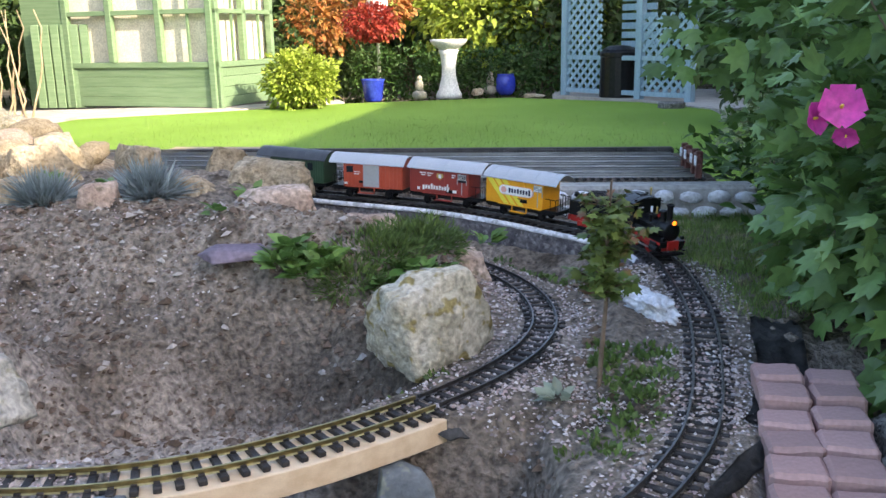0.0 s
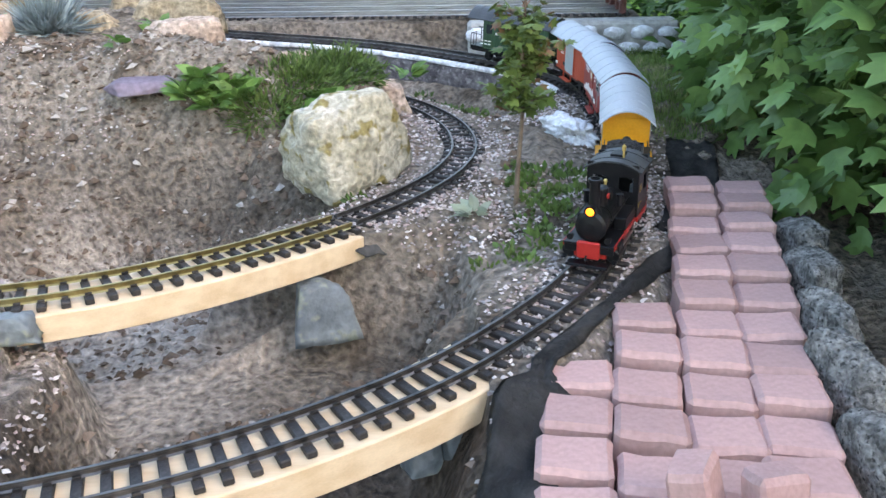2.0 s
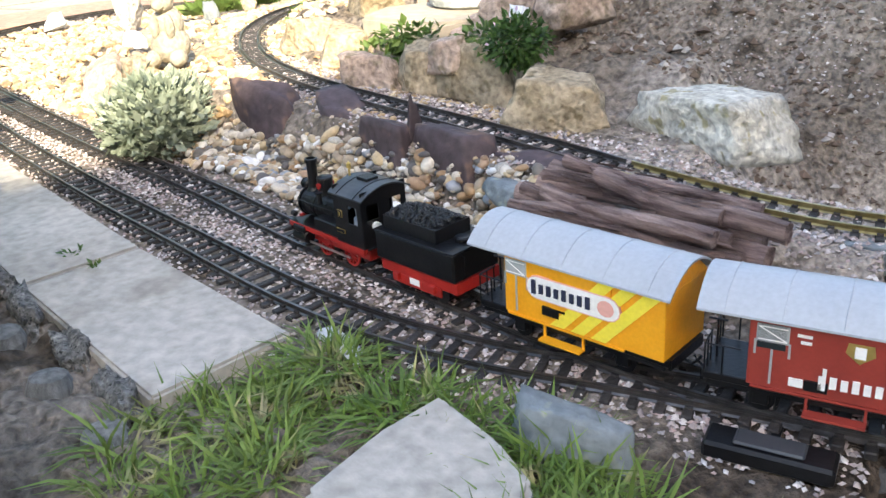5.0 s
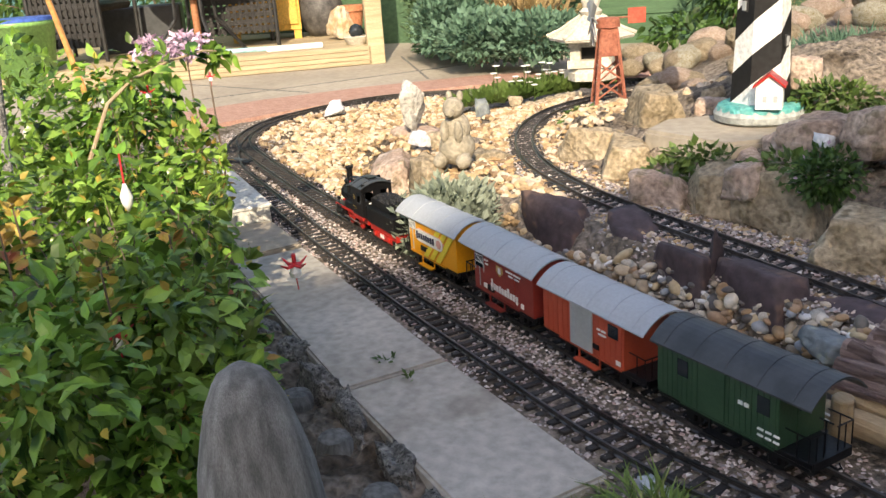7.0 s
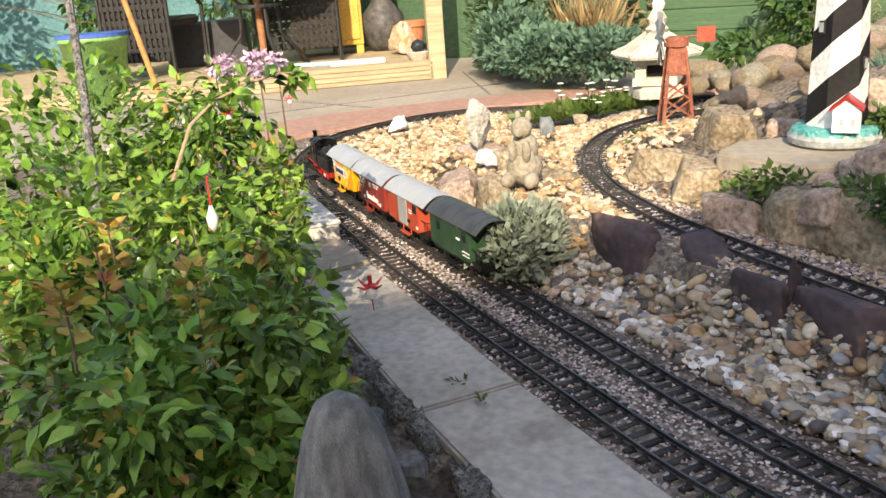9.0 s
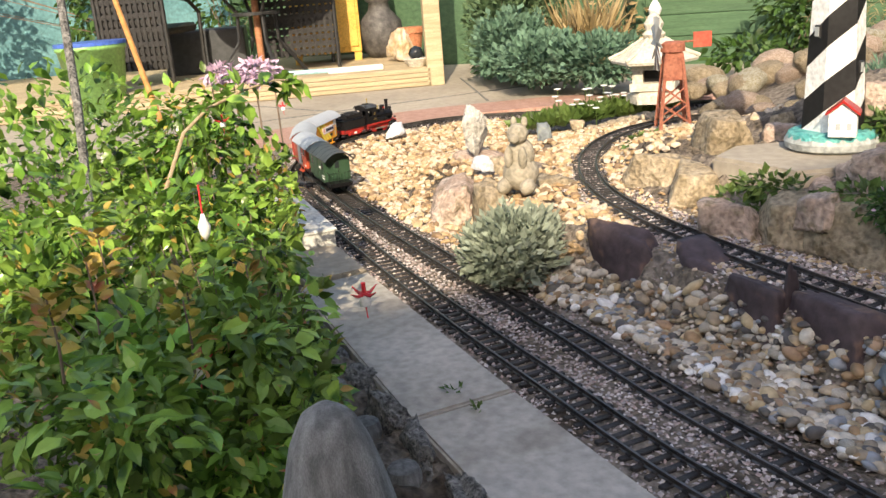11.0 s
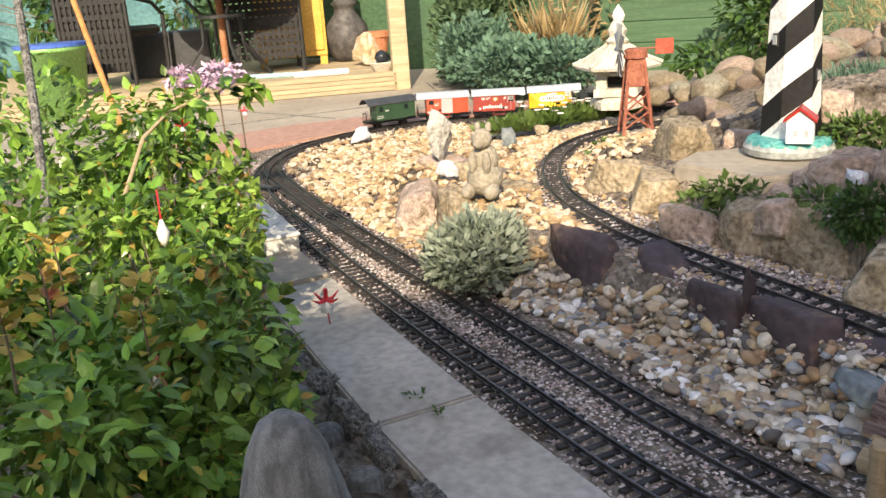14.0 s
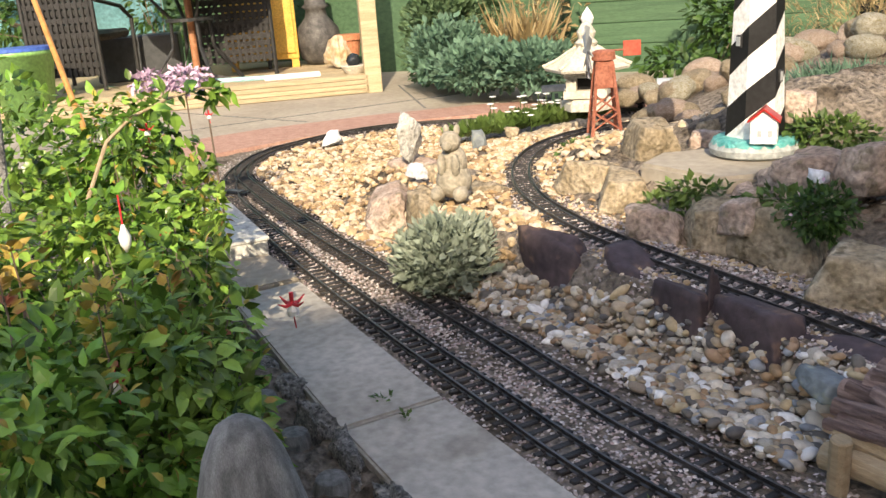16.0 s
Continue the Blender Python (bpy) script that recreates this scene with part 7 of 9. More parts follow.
# side fence, rose stems and the downpipe hut
hut = thing("garden_hut", box(-7.6, -4.95, 8.3, 8.42, LZ, 2.0, 0.0), M_SHEDPALE, "sage green boarded hut beside the path", "hut", kind="structure")
thing("downpipe", tube([(-4.9, 8.28, LZ + 0.1), (-4.93, 8.28, 2.0)], 0.045, 10), M_BLACK, "black plastic downpipe on the hut's corner", "downpipe")
for k in range(6):
    thing("fence_paling", box(-4.85 + 0.11 * k, -4.76 + 0.11 * k, 9.9, 9.93, LZ, 0.75, 0.004), M_SHEDPALE, "sage green upright fence paling", "paling", "fence palings")
rng = random.Random(61)
for k in range(6):
    x = -4.55 + 0.06 * k
    pts = [(x, 8.6, LZ)]
    for i in range(6):
        pts.append((pts[-1][0] + rng.uniform(-0.08, 0.08), 8.6 + rng.uniform(-0.03, 0.03), pts[-1][2] + 0.17))
    thing("rose_stem", tube(pts, 0.012, 5, 0.005), M_LOGPALE, "bare pale climbing stem beside the hut", "stem", "climber stems")

# bird bath
bb = empty("bird_bath", "white stone bird bath on a waisted pedestal", "bird bath", (-0.307, 10.646, -0.150))
M_BB = mat("white_cast_stone", (0.66, 0.65, 0.62), (0.74, 0.73, 0.70), 0.8, 8, 60, 0.3)
part("pedestal", lathe([(0.15, 0), (0.15, 0.05), (0.12, 0.10), (0.085, 0.25), (0.08, 0.36), (0.10, 0.50), (0.12, 0.55)], 20), M_BB, bb, smooth=True)
part("bowl", lathe([(0.10, 0.55), (0.17, 0.60), (0.205, 0.635), (0.215, 0.67), (0.19, 0.67), (0.12, 0.63)], 24), M_BB, bb, smooth=True)
# pots, statue, stones
M_BLUEGLAZE = mat("cobalt_glaze", (0.02, 0.035, 0.30), (0.035, 0.06, 0.42), 0.15, 10, 60, 0.05)
p1 = empty("blue_pot", "cobalt blue glazed pot holding a red maple", "plant pot", (-1.148, 10.271, -0.150))
part("pot", lathe([(0.085, 0), (0.10, 0.02), (0.125, 0.20), (0.135, 0.235), (0.14, 0.25), (0.12, 0.25), (0.10, 0.22)], 20), M_BLUEGLAZE, p1, smooth=True)
p2 = empty("blue_pot", "ribbed cobalt blue glazed pot by the hedge", "plant pot", (0.359, 11.090, -0.150))
part("pot", lathe([(0.08, 0), (0.115, 0.05), (0.125, 0.12), (0.115, 0.20), (0.10, 0.235), (0.11, 0.25)], 20), M_BLUEGLAZE, p2, smooth=True)
bm = bmesh.new()
for c, r in (((0, 0, 0.06), (0.09, 0.08, 0.06)), ((0, 0, 0.16), (0.05, 0.05, 0.08)), ((0, 0, 0.245), (0.032, 0.032, 0.035))):
    bmesh.ops.create_icosphere(bm, subdivisions=2, radius=1.0, matrix=Matrix.Translation(c) @ Matrix.Diagonal((*r, 1)))
o = thing("stone_statue", bm, M_STAT, "small seated grey stone statue at the lawn's edge", "statue", smooth=True)
o.matrix_world = pose(*(-0.628, 10.351, -0.150))
o2 = copy_thing(o, pose(*(0.174, 11.126, -0.150), 0, 0, 40))
rock("hedge_stone", (0.018, 10.960, -0.150), (0.16, 0.12, 0.09), 601, M_SANDSTONE, "buff stone at the hedge's foot", 0)
rock("hedge_stone", (0.676, 10.558, -0.150), (0.28, 0.2, 0.05), 602, M_SANDSTONE, "flat buff stone at the lawn's edge", 0)
thing("stone_disc", lathe([(0.13, 0), (0.13, 0.05), (0.12, 0.055)], 20, Matrix.Translation((1.928, 8.965, -0.150))), M_CONC, "round grey stepping stone beside the lawn", "stepping stone")
# white parasol in the border
thing("folded_parasol", lathe([(0.02, 0), (0.02, 0.75), (0.10, 0.76), (0.13, 0.95), (0.05, 1.3), (0.01, 1.5)], 12, Matrix.Translation((-1.165, 11.007, -0.003))), M_WHITE, "white folded garden parasol among the shrubs", "parasol", smooth=True)

# blue trellis arbour
M_BLUE = wood_mat("pale_blue_paint", (0.24, 0.37, 0.45), (0.31, 0.45, 0.53), 2, 10.0, 0.6, 0.06, 0.15)
TL, TR = Vector((1.049, 10.765, -0.150)), Vector((1.769, 9.936, -0.150))
ab = empty("trellis_arbour", "pale blue trellis arbour with a slatted seat back", "arbour", TL, math.degrees(math.atan2(TR.y - TL.y, TR.x - TL.x)))
w = (TR - TL).length
for x in (0, w, w * 1.6):
    part("post", box(x - 0.04, x + 0.04, -0.04, 0.04, 0, 1.9, 0.004), M_BLUE, ab)
for z in (0.05, 0.42, 1.8):
    part("rail", box(0, w * 1.6, -0.02, 0.02, z, z + 0.05, 0.003), M_BLUE, ab)


def lattice(x0, x1, z0, z1, y, gap=0.11):
    n = int((x1 - x0 + z1 - z0) / gap)
    for s in (-1, 1):
        for k in range(n + 1):
            c = k * gap
            pts = []
            for u in np.linspace(0, 1, 2):
                pass
            # clip the slanted lath to the panel
            if s > 0:
                a = (x0 + max(0, c - (z1 - z0)), z0 + min(c, z1 - z0))
                b = (x0 + min(c, x1 - x0), z0 + max(0, c - (x1 - x0)))
            else:
                a = (x1 - max(0, c - (z1 - z0)), z0 + min(c, z1 - z0))
                b = (x1 - min(c, x1 - x0), z0 + max(0, c - (x1 - x0)))
            L = math.hypot(a[0] - b[0], a[1] - b[1])
            if L < 0.05:
                continue
            m = Matrix.Translation(((a[0] + b[0]) / 2, y + s * 0.006, (a[1] + b[1]) / 2)) @ Matrix.Rotation(-math.atan2(b[1] - a[1], b[0] - a[0]), 4, "Y")
            part("lath", box(-L / 2, L / 2, -0.005, 0.005, -0.016, 0.016, 0.0, m), M_BLUE, ab)


lattice(0.04, w * 0.5, 0.47, 1.8, 0.0)
lattice(0.04, w * 0.5, 0.10, 0.42, 0.0)
lattice(w + 0.04, w * 1.6, 0.10, 0.42, 0.0)
lattice(w + 0.04, w * 1.6, 0.47, 0.9, 0.0)
for k in range(9):
    part("seat_slat", box(w * 0.52, w - 0.05, 0.3, 0.33, 0.55 + 0.1 * k, 0.62 + 0.1 * k, 0.003), M_BLUE, ab)
bn = empty("compost_bin", "dark plastic compost bin in the arbour", "bin", (1.597, 10.302, -0.150))
part("bin_body", lathe([(0.21, 0), (0.20, 0.45), (0.21, 0.46), (0.21, 0.50), (0.18, 0.53)], 20), M_BLACK, bn)
part("bin_lid", lathe([(0.19, 0.53), (0.12, 0.57), (0.03, 0.58)], 20), M_BLACK, bn)
thing("lawn_edging_post", box(-0.03, 0.03, -0.03, 0.03, 0, 0.12, 0.01, Matrix.Translation((2.132, 7.751, -0.150))), M_CAST, "small pale stone ornament at the border's edge", "ornament")


# ---- plants ----
def leaf_mat(name, c1, c2, c3=None, rnd=0.35, rough=0.5, trans=0.25):
    return mat(name, c1, c2, rough, 6.0, 60.0, 0.1, c3=c3, rnd=rnd, island=True, spec=0.4, fine=0.12, trans=trans)


L_FUCHSIA = leaf_mat("fuchsia_leaf", (0.110, 0.240, 0.034), (0.240, 0.370, 0.070), (0.035, 0.085, 0.018), 0.6, 0.27)
L_TIP = leaf_mat("fuchsia_young_leaf", (0.42, 0.38, 0.06), (0.44, 0.27, 0.07), (0.42, 0.14, 0.08), 0.35)
L_MALLOW = leaf_mat("mallow_leaf", (0.115, 0.215, 0.06), (0.16, 0.27, 0.085), (0.09, 0.17, 0.05), 0.4, 0.45)
L_HEDGE = leaf_mat("hedge_leaf", (0.035, 0.085, 0.016), (0.06, 0.12, 0.024), None, 0.45)
L_LIME = leaf_mat("lime_leaf", (0.28, 0.36, 0.045), (0.36, 0.42, 0.06), None, 0.3)
L_RED = leaf_mat("red_maple_leaf", (0.30, 0.03, 0.02), (0.40, 0.06, 0.03), None, 0.35)
L_ORANGE = leaf_mat("orange_leaf", (0.42, 0.14, 0.04), (0.34, 0.20, 0.05), None, 0.35)
L_DARK = leaf_mat("dark_tree_leaf", (0.045, 0.085, 0.02), (0.075, 0.12, 0.03), None, 0.45)
L_JUNIPER = leaf_mat("blue_juniper", (0.10, 0.19, 0.125), (0.14, 0.24, 0.165), None, 0.3, 0.7)
L_CONIFER = leaf_mat("conifer_green", (0.09, 0.16, 0.075), (0.13, 0.20, 0.10), None, 0.3, 0.7)
L_GREY = leaf_mat("silver_leaf", (0.24, 0.29, 0.22), (0.31, 0.35, 0.28), None, 0.25, 0.8)
L_FESCUE = leaf_mat("blue_fescue", (0.22, 0.27, 0.27), (0.28, 0.33, 0.34), None, 0.25, 0.7)
L_GRASS = leaf_mat("grass_blade", (0.12, 0.205, 0.04), (0.20, 0.275, 0.07), (0.38, 0.34, 0.18), 0.4)
L_STRAW = leaf_mat("straw_blade", (0.42, 0.32, 0.17), (0.34, 0.25, 0.12), None, 0.3)
L_PRIM = leaf_mat("primrose_leaf", (0.10, 0.20, 0.045), (0.15, 0.26, 0.07), None, 0.3)
L_HEATH = leaf_mat("heath_leaf", (0.07, 0.13, 0.03), (0.13, 0.19, 0.05), None, 0.35)
L_SAP = leaf_mat("sapling_leaf", (0.09, 0.15, 0.035), (0.15, 0.19, 0.05), (0.22, 0.10, 0.05), 0.35)
L_VARIEG = leaf_mat("variegated_leaf", (0.30, 0.34, 0.20), (0.16, 0.22, 0.09), None, 0.4)
M_STEM = mat("brown_stem", (0.12, 0.085, 0.06), (0.19, 0.14, 0.10), 0.8, 20, 90, 0.3)
M_FUCHRED = mat("fuchsia_red", (0.60, 0.02, 0.03), (0.68, 0.05, 0.06), 0.5, 20, 90, 0.1)
M_MAGENTA = mat("mallow_pink", (0.50, 0.035, 0.28), (0.60, 0.07, 0.36), 0.55, 30, 90, 0.1, trans=0.25)
M_LILAC = mat("lilac_petal", (0.50, 0.34, 0.46), (0.60, 0.44, 0.56), 0.6, 30, 90, 0.1)

OVAL = (np.array([(0, 0, 0), (-0.27, 0.30, 0.05), (0, 0.34, 0.0), (0.27, 0.30, 0.05), (-0.22, 0.62, 0.03), (0, 0.66, -0.03), (0.22, 0.62, 0.03), (0, 1.0, -0.14)], float),
        [(0, 2, 1), (0, 3, 2), (1, 2, 5, 4), (2, 3, 6, 5), (4, 5, 7), (5, 6, 7)])
SMALL = (np.array([(0, 0, 0), (-0.3, 0.5, 0.05), (0.3, 0.5, 0.05), (0, 1.0, -0.08)], float), [(0, 2, 3, 1)])
BLADE = (np.array([(-0.035, 0, 0), (0.035, 0, 0), (-0.03, 0.45, 0.06), (0.03, 0.45, 0.06), (0.0, 1.0, -0.12)], float), [(0, 1, 3, 2), (2, 3, 4)])
NEEDLE = (np.array([(-0.08, 0, 0), (0.08, 0, 0), (0.0, 1.0, 0.0), (0, 0.3, 0.12)], float), [(0, 1, 3), (1, 2, 3), (2, 0, 3)])
lob = [(0, 0)]
for a, r in ((-115, 0.40), (-85, 0.56), (-68, 0.36), (-42, 0.66), (-20, 0.42), (0, 0.75), (20, 0.42), (42, 0.66), (68, 0.36), (85, 0.56), (115, 0.40)):
    lob.append((r * math.sin(radians(a)), 0.25 + r * math.cos(radians(a))))
LOBED = (np.array([(0, 0.25, 0.02)] + [(x, y, -0.10 * math.hypot(x, y - 0.25)) for x, y in lob], float), [(0, k, k % 11 + 1 + (1 if k < 12 else 0)) if k < 11 else (0, k, k + 1) for k in range(1, 11)] + [(0, 11, 1), ])
LOBED = (LOBED[0], [(0, k + 1, k) for k in range(1, 12 - 0) if k + 1 < 13 and k + 1 <= 12 - 0 and k + 1 < len(LOBED[0])] + [(0, 1, len(LOBED[0]) - 1)])


def leaves(name, shape, P, D, size, material, label="", category="", parent=None, kind="", seed=1):
    """Many leaves as one mesh: places P, the way each leaf points D, and its length."""
    rs = np.random.RandomState(seed)
    V, F = shape
    P, D = np.asarray(P, float), np.asarray(D, float)
    n = len(P)
    y = D / np.linalg.norm(D, axis=1)[:, None]
    up = np.array([0, 0, 1.0]) + rs.normal(0, 0.45, (n, 3))
    x = np.cross(y, up)
    x /= np.linalg.norm(x, axis=1)[:, None]
    z = np.cross(x, y)
    s = np.asarray(size, float)
    s = (s if s.ndim else np.full(n, float(s)))[:, None, None]
    pts = P[:, None, :] + s * (V[None, :, 0, None] * x[:, None, :] + V[None, :, 1, None] * y[:, None, :] + V[None, :, 2, None] * z[:, None, :])
    k = len(V)
    faces = []
    for i in range(n):
        o = i * k
        faces.extend([tuple(a + o for a in f) for f in F])
    me = bpy.data.meshes.new(name)
    me.from_pydata(pts.reshape(-1, 3).tolist(), [], faces)
    me.materials.append(material)
    ob = new(name, me)
    if parent:
        ob.parent = parent
        ob.matrix_parent_inverse = parent.matrix_world.inverted()
        if label:
            ob["label"] = label
        return ob
    return tagged(ob, label, category, kind=kind)


def cloud(centres, n, seed, shell=3.5, droop=0.3):
    """Leaf places in a lumpy crown of ellipsoids, denser outside, with their outward ways."""
    rs = np.random.RandomState(seed)
    vol = np.array([c[3] * c[4] * c[5] for c in centres])
    idx = rs.choice(len(centres), n, p=vol / vol.sum())
    C = np.array(centres, float)[idx]
    v = rs.normal(0, 1, (n, 3))
    v /= np.linalg.norm(v, axis=1)[:, None]
    r = rs.uniform(0, 1, n) ** (1 / shell)
    lump = 1 + 0.18 * np.sin(v[:, 0] * 7 + C[:, 0] * 9) * np.cos(v[:, 1] * 6 + C[:, 1] * 5) + 0.10 * np.sin(v[:, 2] * 13 + v[:, 0] * 11)
    P = C[:, :3] + v * C[:, 3:] * (r * lump)[:, None]
    D = v + rs.normal(0, 0.5, (n, 3)) + np.array([0, 0, -droop])
    return P, D


def bush(name, label, category, centres, n, size, material, seed, shape=OVAL, group="", stems=5, shell=3.5, droop=0.3, tips=None, vary=0.4, keep=None):
    c0 = centres[0]
    e = empty(name, label, category, (c0[0], c0[1], min(c[2] - c[5] for c in centres)), group=group)
    P, D = cloud(centres, n, seed, shell, droop)
    if keep is not None:
        k = keep(P)
        P, D = P[k], D[k]
    rs = np.random.RandomState(seed + 1)
    o = leaves("crown", shape, P, D, size * rs.uniform(1 - vary, 1 + vary, len(P)), material, parent=e, seed=seed)
    if tips:
        m2, frac = tips
        sel = rs.rand(len(P)) < frac
        leaves("young_growth", shape, P[sel] + D[sel] * 0.01, D[sel] + np.array([0, 0, 0.8]), size * 0.7, m2, parent=e, seed=seed + 2)
    inv = e.matrix_world.inverted()
    base = Vector((c0[0], c0[1], min(c[2] - c[5] for c in centres)))
    rg = random.Random(seed)
    for k in range(stems):
        t = Vector(P[rg.randrange(len(P))])
        mid = base.lerp(t, 0.5) + Vector((rg.uniform(-0.05, 0.05), rg.uniform(-0.05, 0.05), 0.04)) * size * 10
        b = part("stem", tube([base + Vector((rg.uniform(-1, 1), rg.uniform(-1, 1), 0)) * size, mid, t], size * 0.10, 5, size * 0.03), M_STEM, e)
        b.matrix_parent_inverse = inv
    return e


def tuft(name, label, category, places, n, length, material, seed, spread=0.9, radius=0.02, kind="", shape=BLADE, group="", lift=1.0):
    rs = np.random.RandomState(seed)
    P, D = [], []
    for x, y, z in places:
        a = rs.uniform(0, 6.283, n)
        r = radius * np.sqrt(rs.rand(n))
        P.append(np.stack([x + r * np.cos(a), y + r * np.sin(a), np.full(n, z)], 1))
        el = rs.uniform(0.15, 1.0, n) ** 0.8
        b = a + rs.normal(0, 0.4, n)
        D.append(np.stack([np.cos(b) * (1 - el) * spread + rs.normal(0, 0.1, n), np.sin(b) * (1 - el) * spread + rs.normal(0, 0.1, n), (el + 0.15) * lift], 1))
    P, D = np.vstack(P), np.vstack(D)
    o = leaves(name, shape, P, D, length * rs.uniform(0.5, 1.15, len(P)), material, label, category, kind=kind, seed=seed)
    if group:
        o["group"] = group
    return o


# the mallow thicket beside the block path
rx = lambda P: (P[:, 0] > 0.70 + 0.10 * np.clip(P[:, 1] - 1.2, 0, 0.6)) & (P[:, 2] > -0.10 + 0.35 * np.clip(0.95 - P[:, 0], 0, 1)) & ((P[:, 0] - 0.2) ** 2 + (P[:, 1] - 0.3) ** 2 > 0.55)
bush("mallow_bush", "tall mallow bush with large lobed green leaves", "bush", [(1.12, 1.55, 0.30, 0.36, 0.42, 0.42), (1.02, 2.0, 0.30, 0.30, 0.40, 0.42), (1.22, 1.15, 0.25, 0.34, 0.35, 0.36), (1.3, 1.7, 0.62, 0.45, 0.5, 0.35)], 7000, 0.054, L_MALLOW, 11, LOBED, stems=14, keep=rx)
bush("tree_mallow", "dark overhanging mallow branches above the lawn's edge", "bush", [(1.45, 2.9, 0.55, 0.55, 0.5, 0.55), (1.15, 3.1, 0.62, 0.45, 0.4, 0.22), (1.6, 2.3, 0.7, 0.5, 0.5, 0.45)], 3400, 0.064, L_MALLOW, 12, LOBED, stems=10)
bush("white_edged_shrub", "small variegated shrub at the lawn's corner", "shrub", [(1.75, 5.2, 0.0, 0.28, 0.35, 0.28)], 1200, 0.045, L_VARIEG, 13, SMALL, stems=3)
bush("border_shrub", "green shrub under the mallow", "shrub", [(1.35, 3.8, -0.05, 0.42, 0.6, 0.30), (1.1, 2.75, 0.0, 0.22, 0.3, 0.16)], 1800, 0.055, L_HEDGE, 14, OVAL, stems=5)
# its flowers
fl = (0.656, 1.485, 0.486)


def mallow_flower(loc, size, rx_, rz_):
    f = empty("mallow_flower", "open magenta mallow flower with a pale centre", "flower", loc, group="mallow flowers")
    f.matrix_world = pose(*loc, rx_, 0, rz_)
    for k in range(5):
        a = 2 * math.pi * k / 5
        bm = bmesh.new()
        rows = []
        for i in range(6):
            u = i / 5
            w_ = size * (0.10 + 0.46 * math.sin(min(1.0, u * 1.15) * math.pi / 2))
            rows.append([bm.verts.new((x * w_, size * u, size * (0.28 * u * u + 0.05 * math.cos(x * 5) * u + 0.05 * (1 if i == 5 and j % 2 else 0)))) for j, x in enumerate((-1, -0.5, 0, 0.5, 1))])
        for p_, q_ in zip(rows, rows[1:]):
            for j in range(4):
                bm.faces.new((p_[j], p_[j + 1], q_[j + 1], q_[j]))
        for v in bm.verts:
            v.co = Matrix.Rotation(a, 3, "Z") @ v.co
        part("petal", bm, M_MAGENTA, f, smooth=True)
    part("stamen", lathe([(size * 0.09, 0), (size * 0.08, size * 0.25), (size * 0.03, size * 0.32)], 8), M_LEMON, f, "pale yellow stamen")
    return f


mallow_flower(fl, 0.028, 68, -12)
mallow_flower((0.627, 1.500, 0.470), 0.021, 80, 35)
mallow_flower((0.670, 1.497, 0.447), 0.016, 120, -30)

# the fuchsia in the foreground
FC = [(*(-1.662, 0.535, 0.210), 0.22, 0.20, 0.22), (*(-1.940, 0.543, 0.294), 0.16, 0.16, 0.16), (*(-1.430, 0.308, 0.189), 0.24, 0.22, 0.22), (*(-1.273, 0.418, 0.136), 0.20, 0.16, 0.14), (*(-1.087, 0.246, 0.172), 0.20, 0.17, 0.15), (*(-1.987, 0.361, 0.264), 0.26, 0.22, 0.24), (*(-1.059, 0.337, 0.091), 0.17, 0.12, 0.12), (*(-1.404, 0.215, 0.122), 0.2, 0.18, 0.18)]
eye_clear = lambda P: ((P[:, 0] + 0.15) ** 2 + (P[:, 1] - 0.1) ** 2 > 0.30) & (P[:, 1] < 0.60 - 0.13 * (P[:, 0] + 1.2)) & (P[:, 1] - 0.085 < -0.39 * (P[:, 0] + 0.155) - 0.125 * np.clip(-1.3 - P[:, 0], 0, 1)) & ~((P[:, 0] > -0.95) & (P[:, 1] > 0.45))
rgc = random.Random(77)
clumps = []
while len(clumps) < 120:
    c = FC[rgc.randrange(len(FC))]
    v = Vector((rgc.gauss(0, 1), rgc.gauss(0, 1), rgc.gauss(0, 1))).normalized() * rgc.uniform(0.45, 1.0)
    r = rgc.uniform(0.036, 0.074)
    clumps.append((c[0] + v.x * c[3], c[1] + v.y * c[4], c[2] + v.z * c[5], r, r, r * rgc.uniform(0.8, 1.5)))
bush("fuchsia_bush", "sunlit fuchsia bush with red-tinted shoots", "bush", clumps, 12500, 0.0235, L_FUCHSIA, 21, OVAL, stems=80, shell=2.0, tips=(L_TIP, 0.12), keep=eye_clear, vary=0.55)
bush("fuchsia_hedge", "dense green fuchsia foliage beside the garden canes", "bush", [(*(-2.579, 0.473, 0.27), 0.2, 0.2, 0.16), (*(-2.179, 0.346, 0.072), 0.4, 0.3, 0.4)], 3600, 0.03, L_FUCHSIA, 22, OVAL, stems=10)
for k, (x, y, z) in enumerate(((-1.18, 0.205, 0.308), (-1.15, 0.301, 0.281), (-1.2, 0.39, 0.255), (-1.25, 0.232, 0.319), (-1.05, 0.274, 0.28), (-1.0, 0.144, 0.333))):
    rs_ = np.random.RandomState(300 + k)
    sh_ = empty("fuchsia_shoot", "upright red and yellow young fuchsia shoot", "shoot", (x, y, z), group="fuchsia shoots")
    part("shoot_stem", tube([(0.0, 0.0, -0.06), (0.004, 0.002, -0.02), (0.006, 0.0, 0.03)], 0.0018, 5, 0.001), M_STEM, sh_)
    a_ = rs_.uniform(0, 6.283, 26)
    hz_ = rs_.uniform(-0.03, 0.03, 26)
    o = leaves("young_leaves", OVAL, np.stack([x + 0.006 * np.cos(a_), y + 0.006 * np.sin(a_), z + hz_], 1), np.stack([np.cos(a_), np.sin(a_), 0.5 + 12 * hz_], 1), rs_.uniform(0.014, 0.027, 26), L_TIP, parent=sh_, seed=300 + k)
    o["kind"] = "stuff"
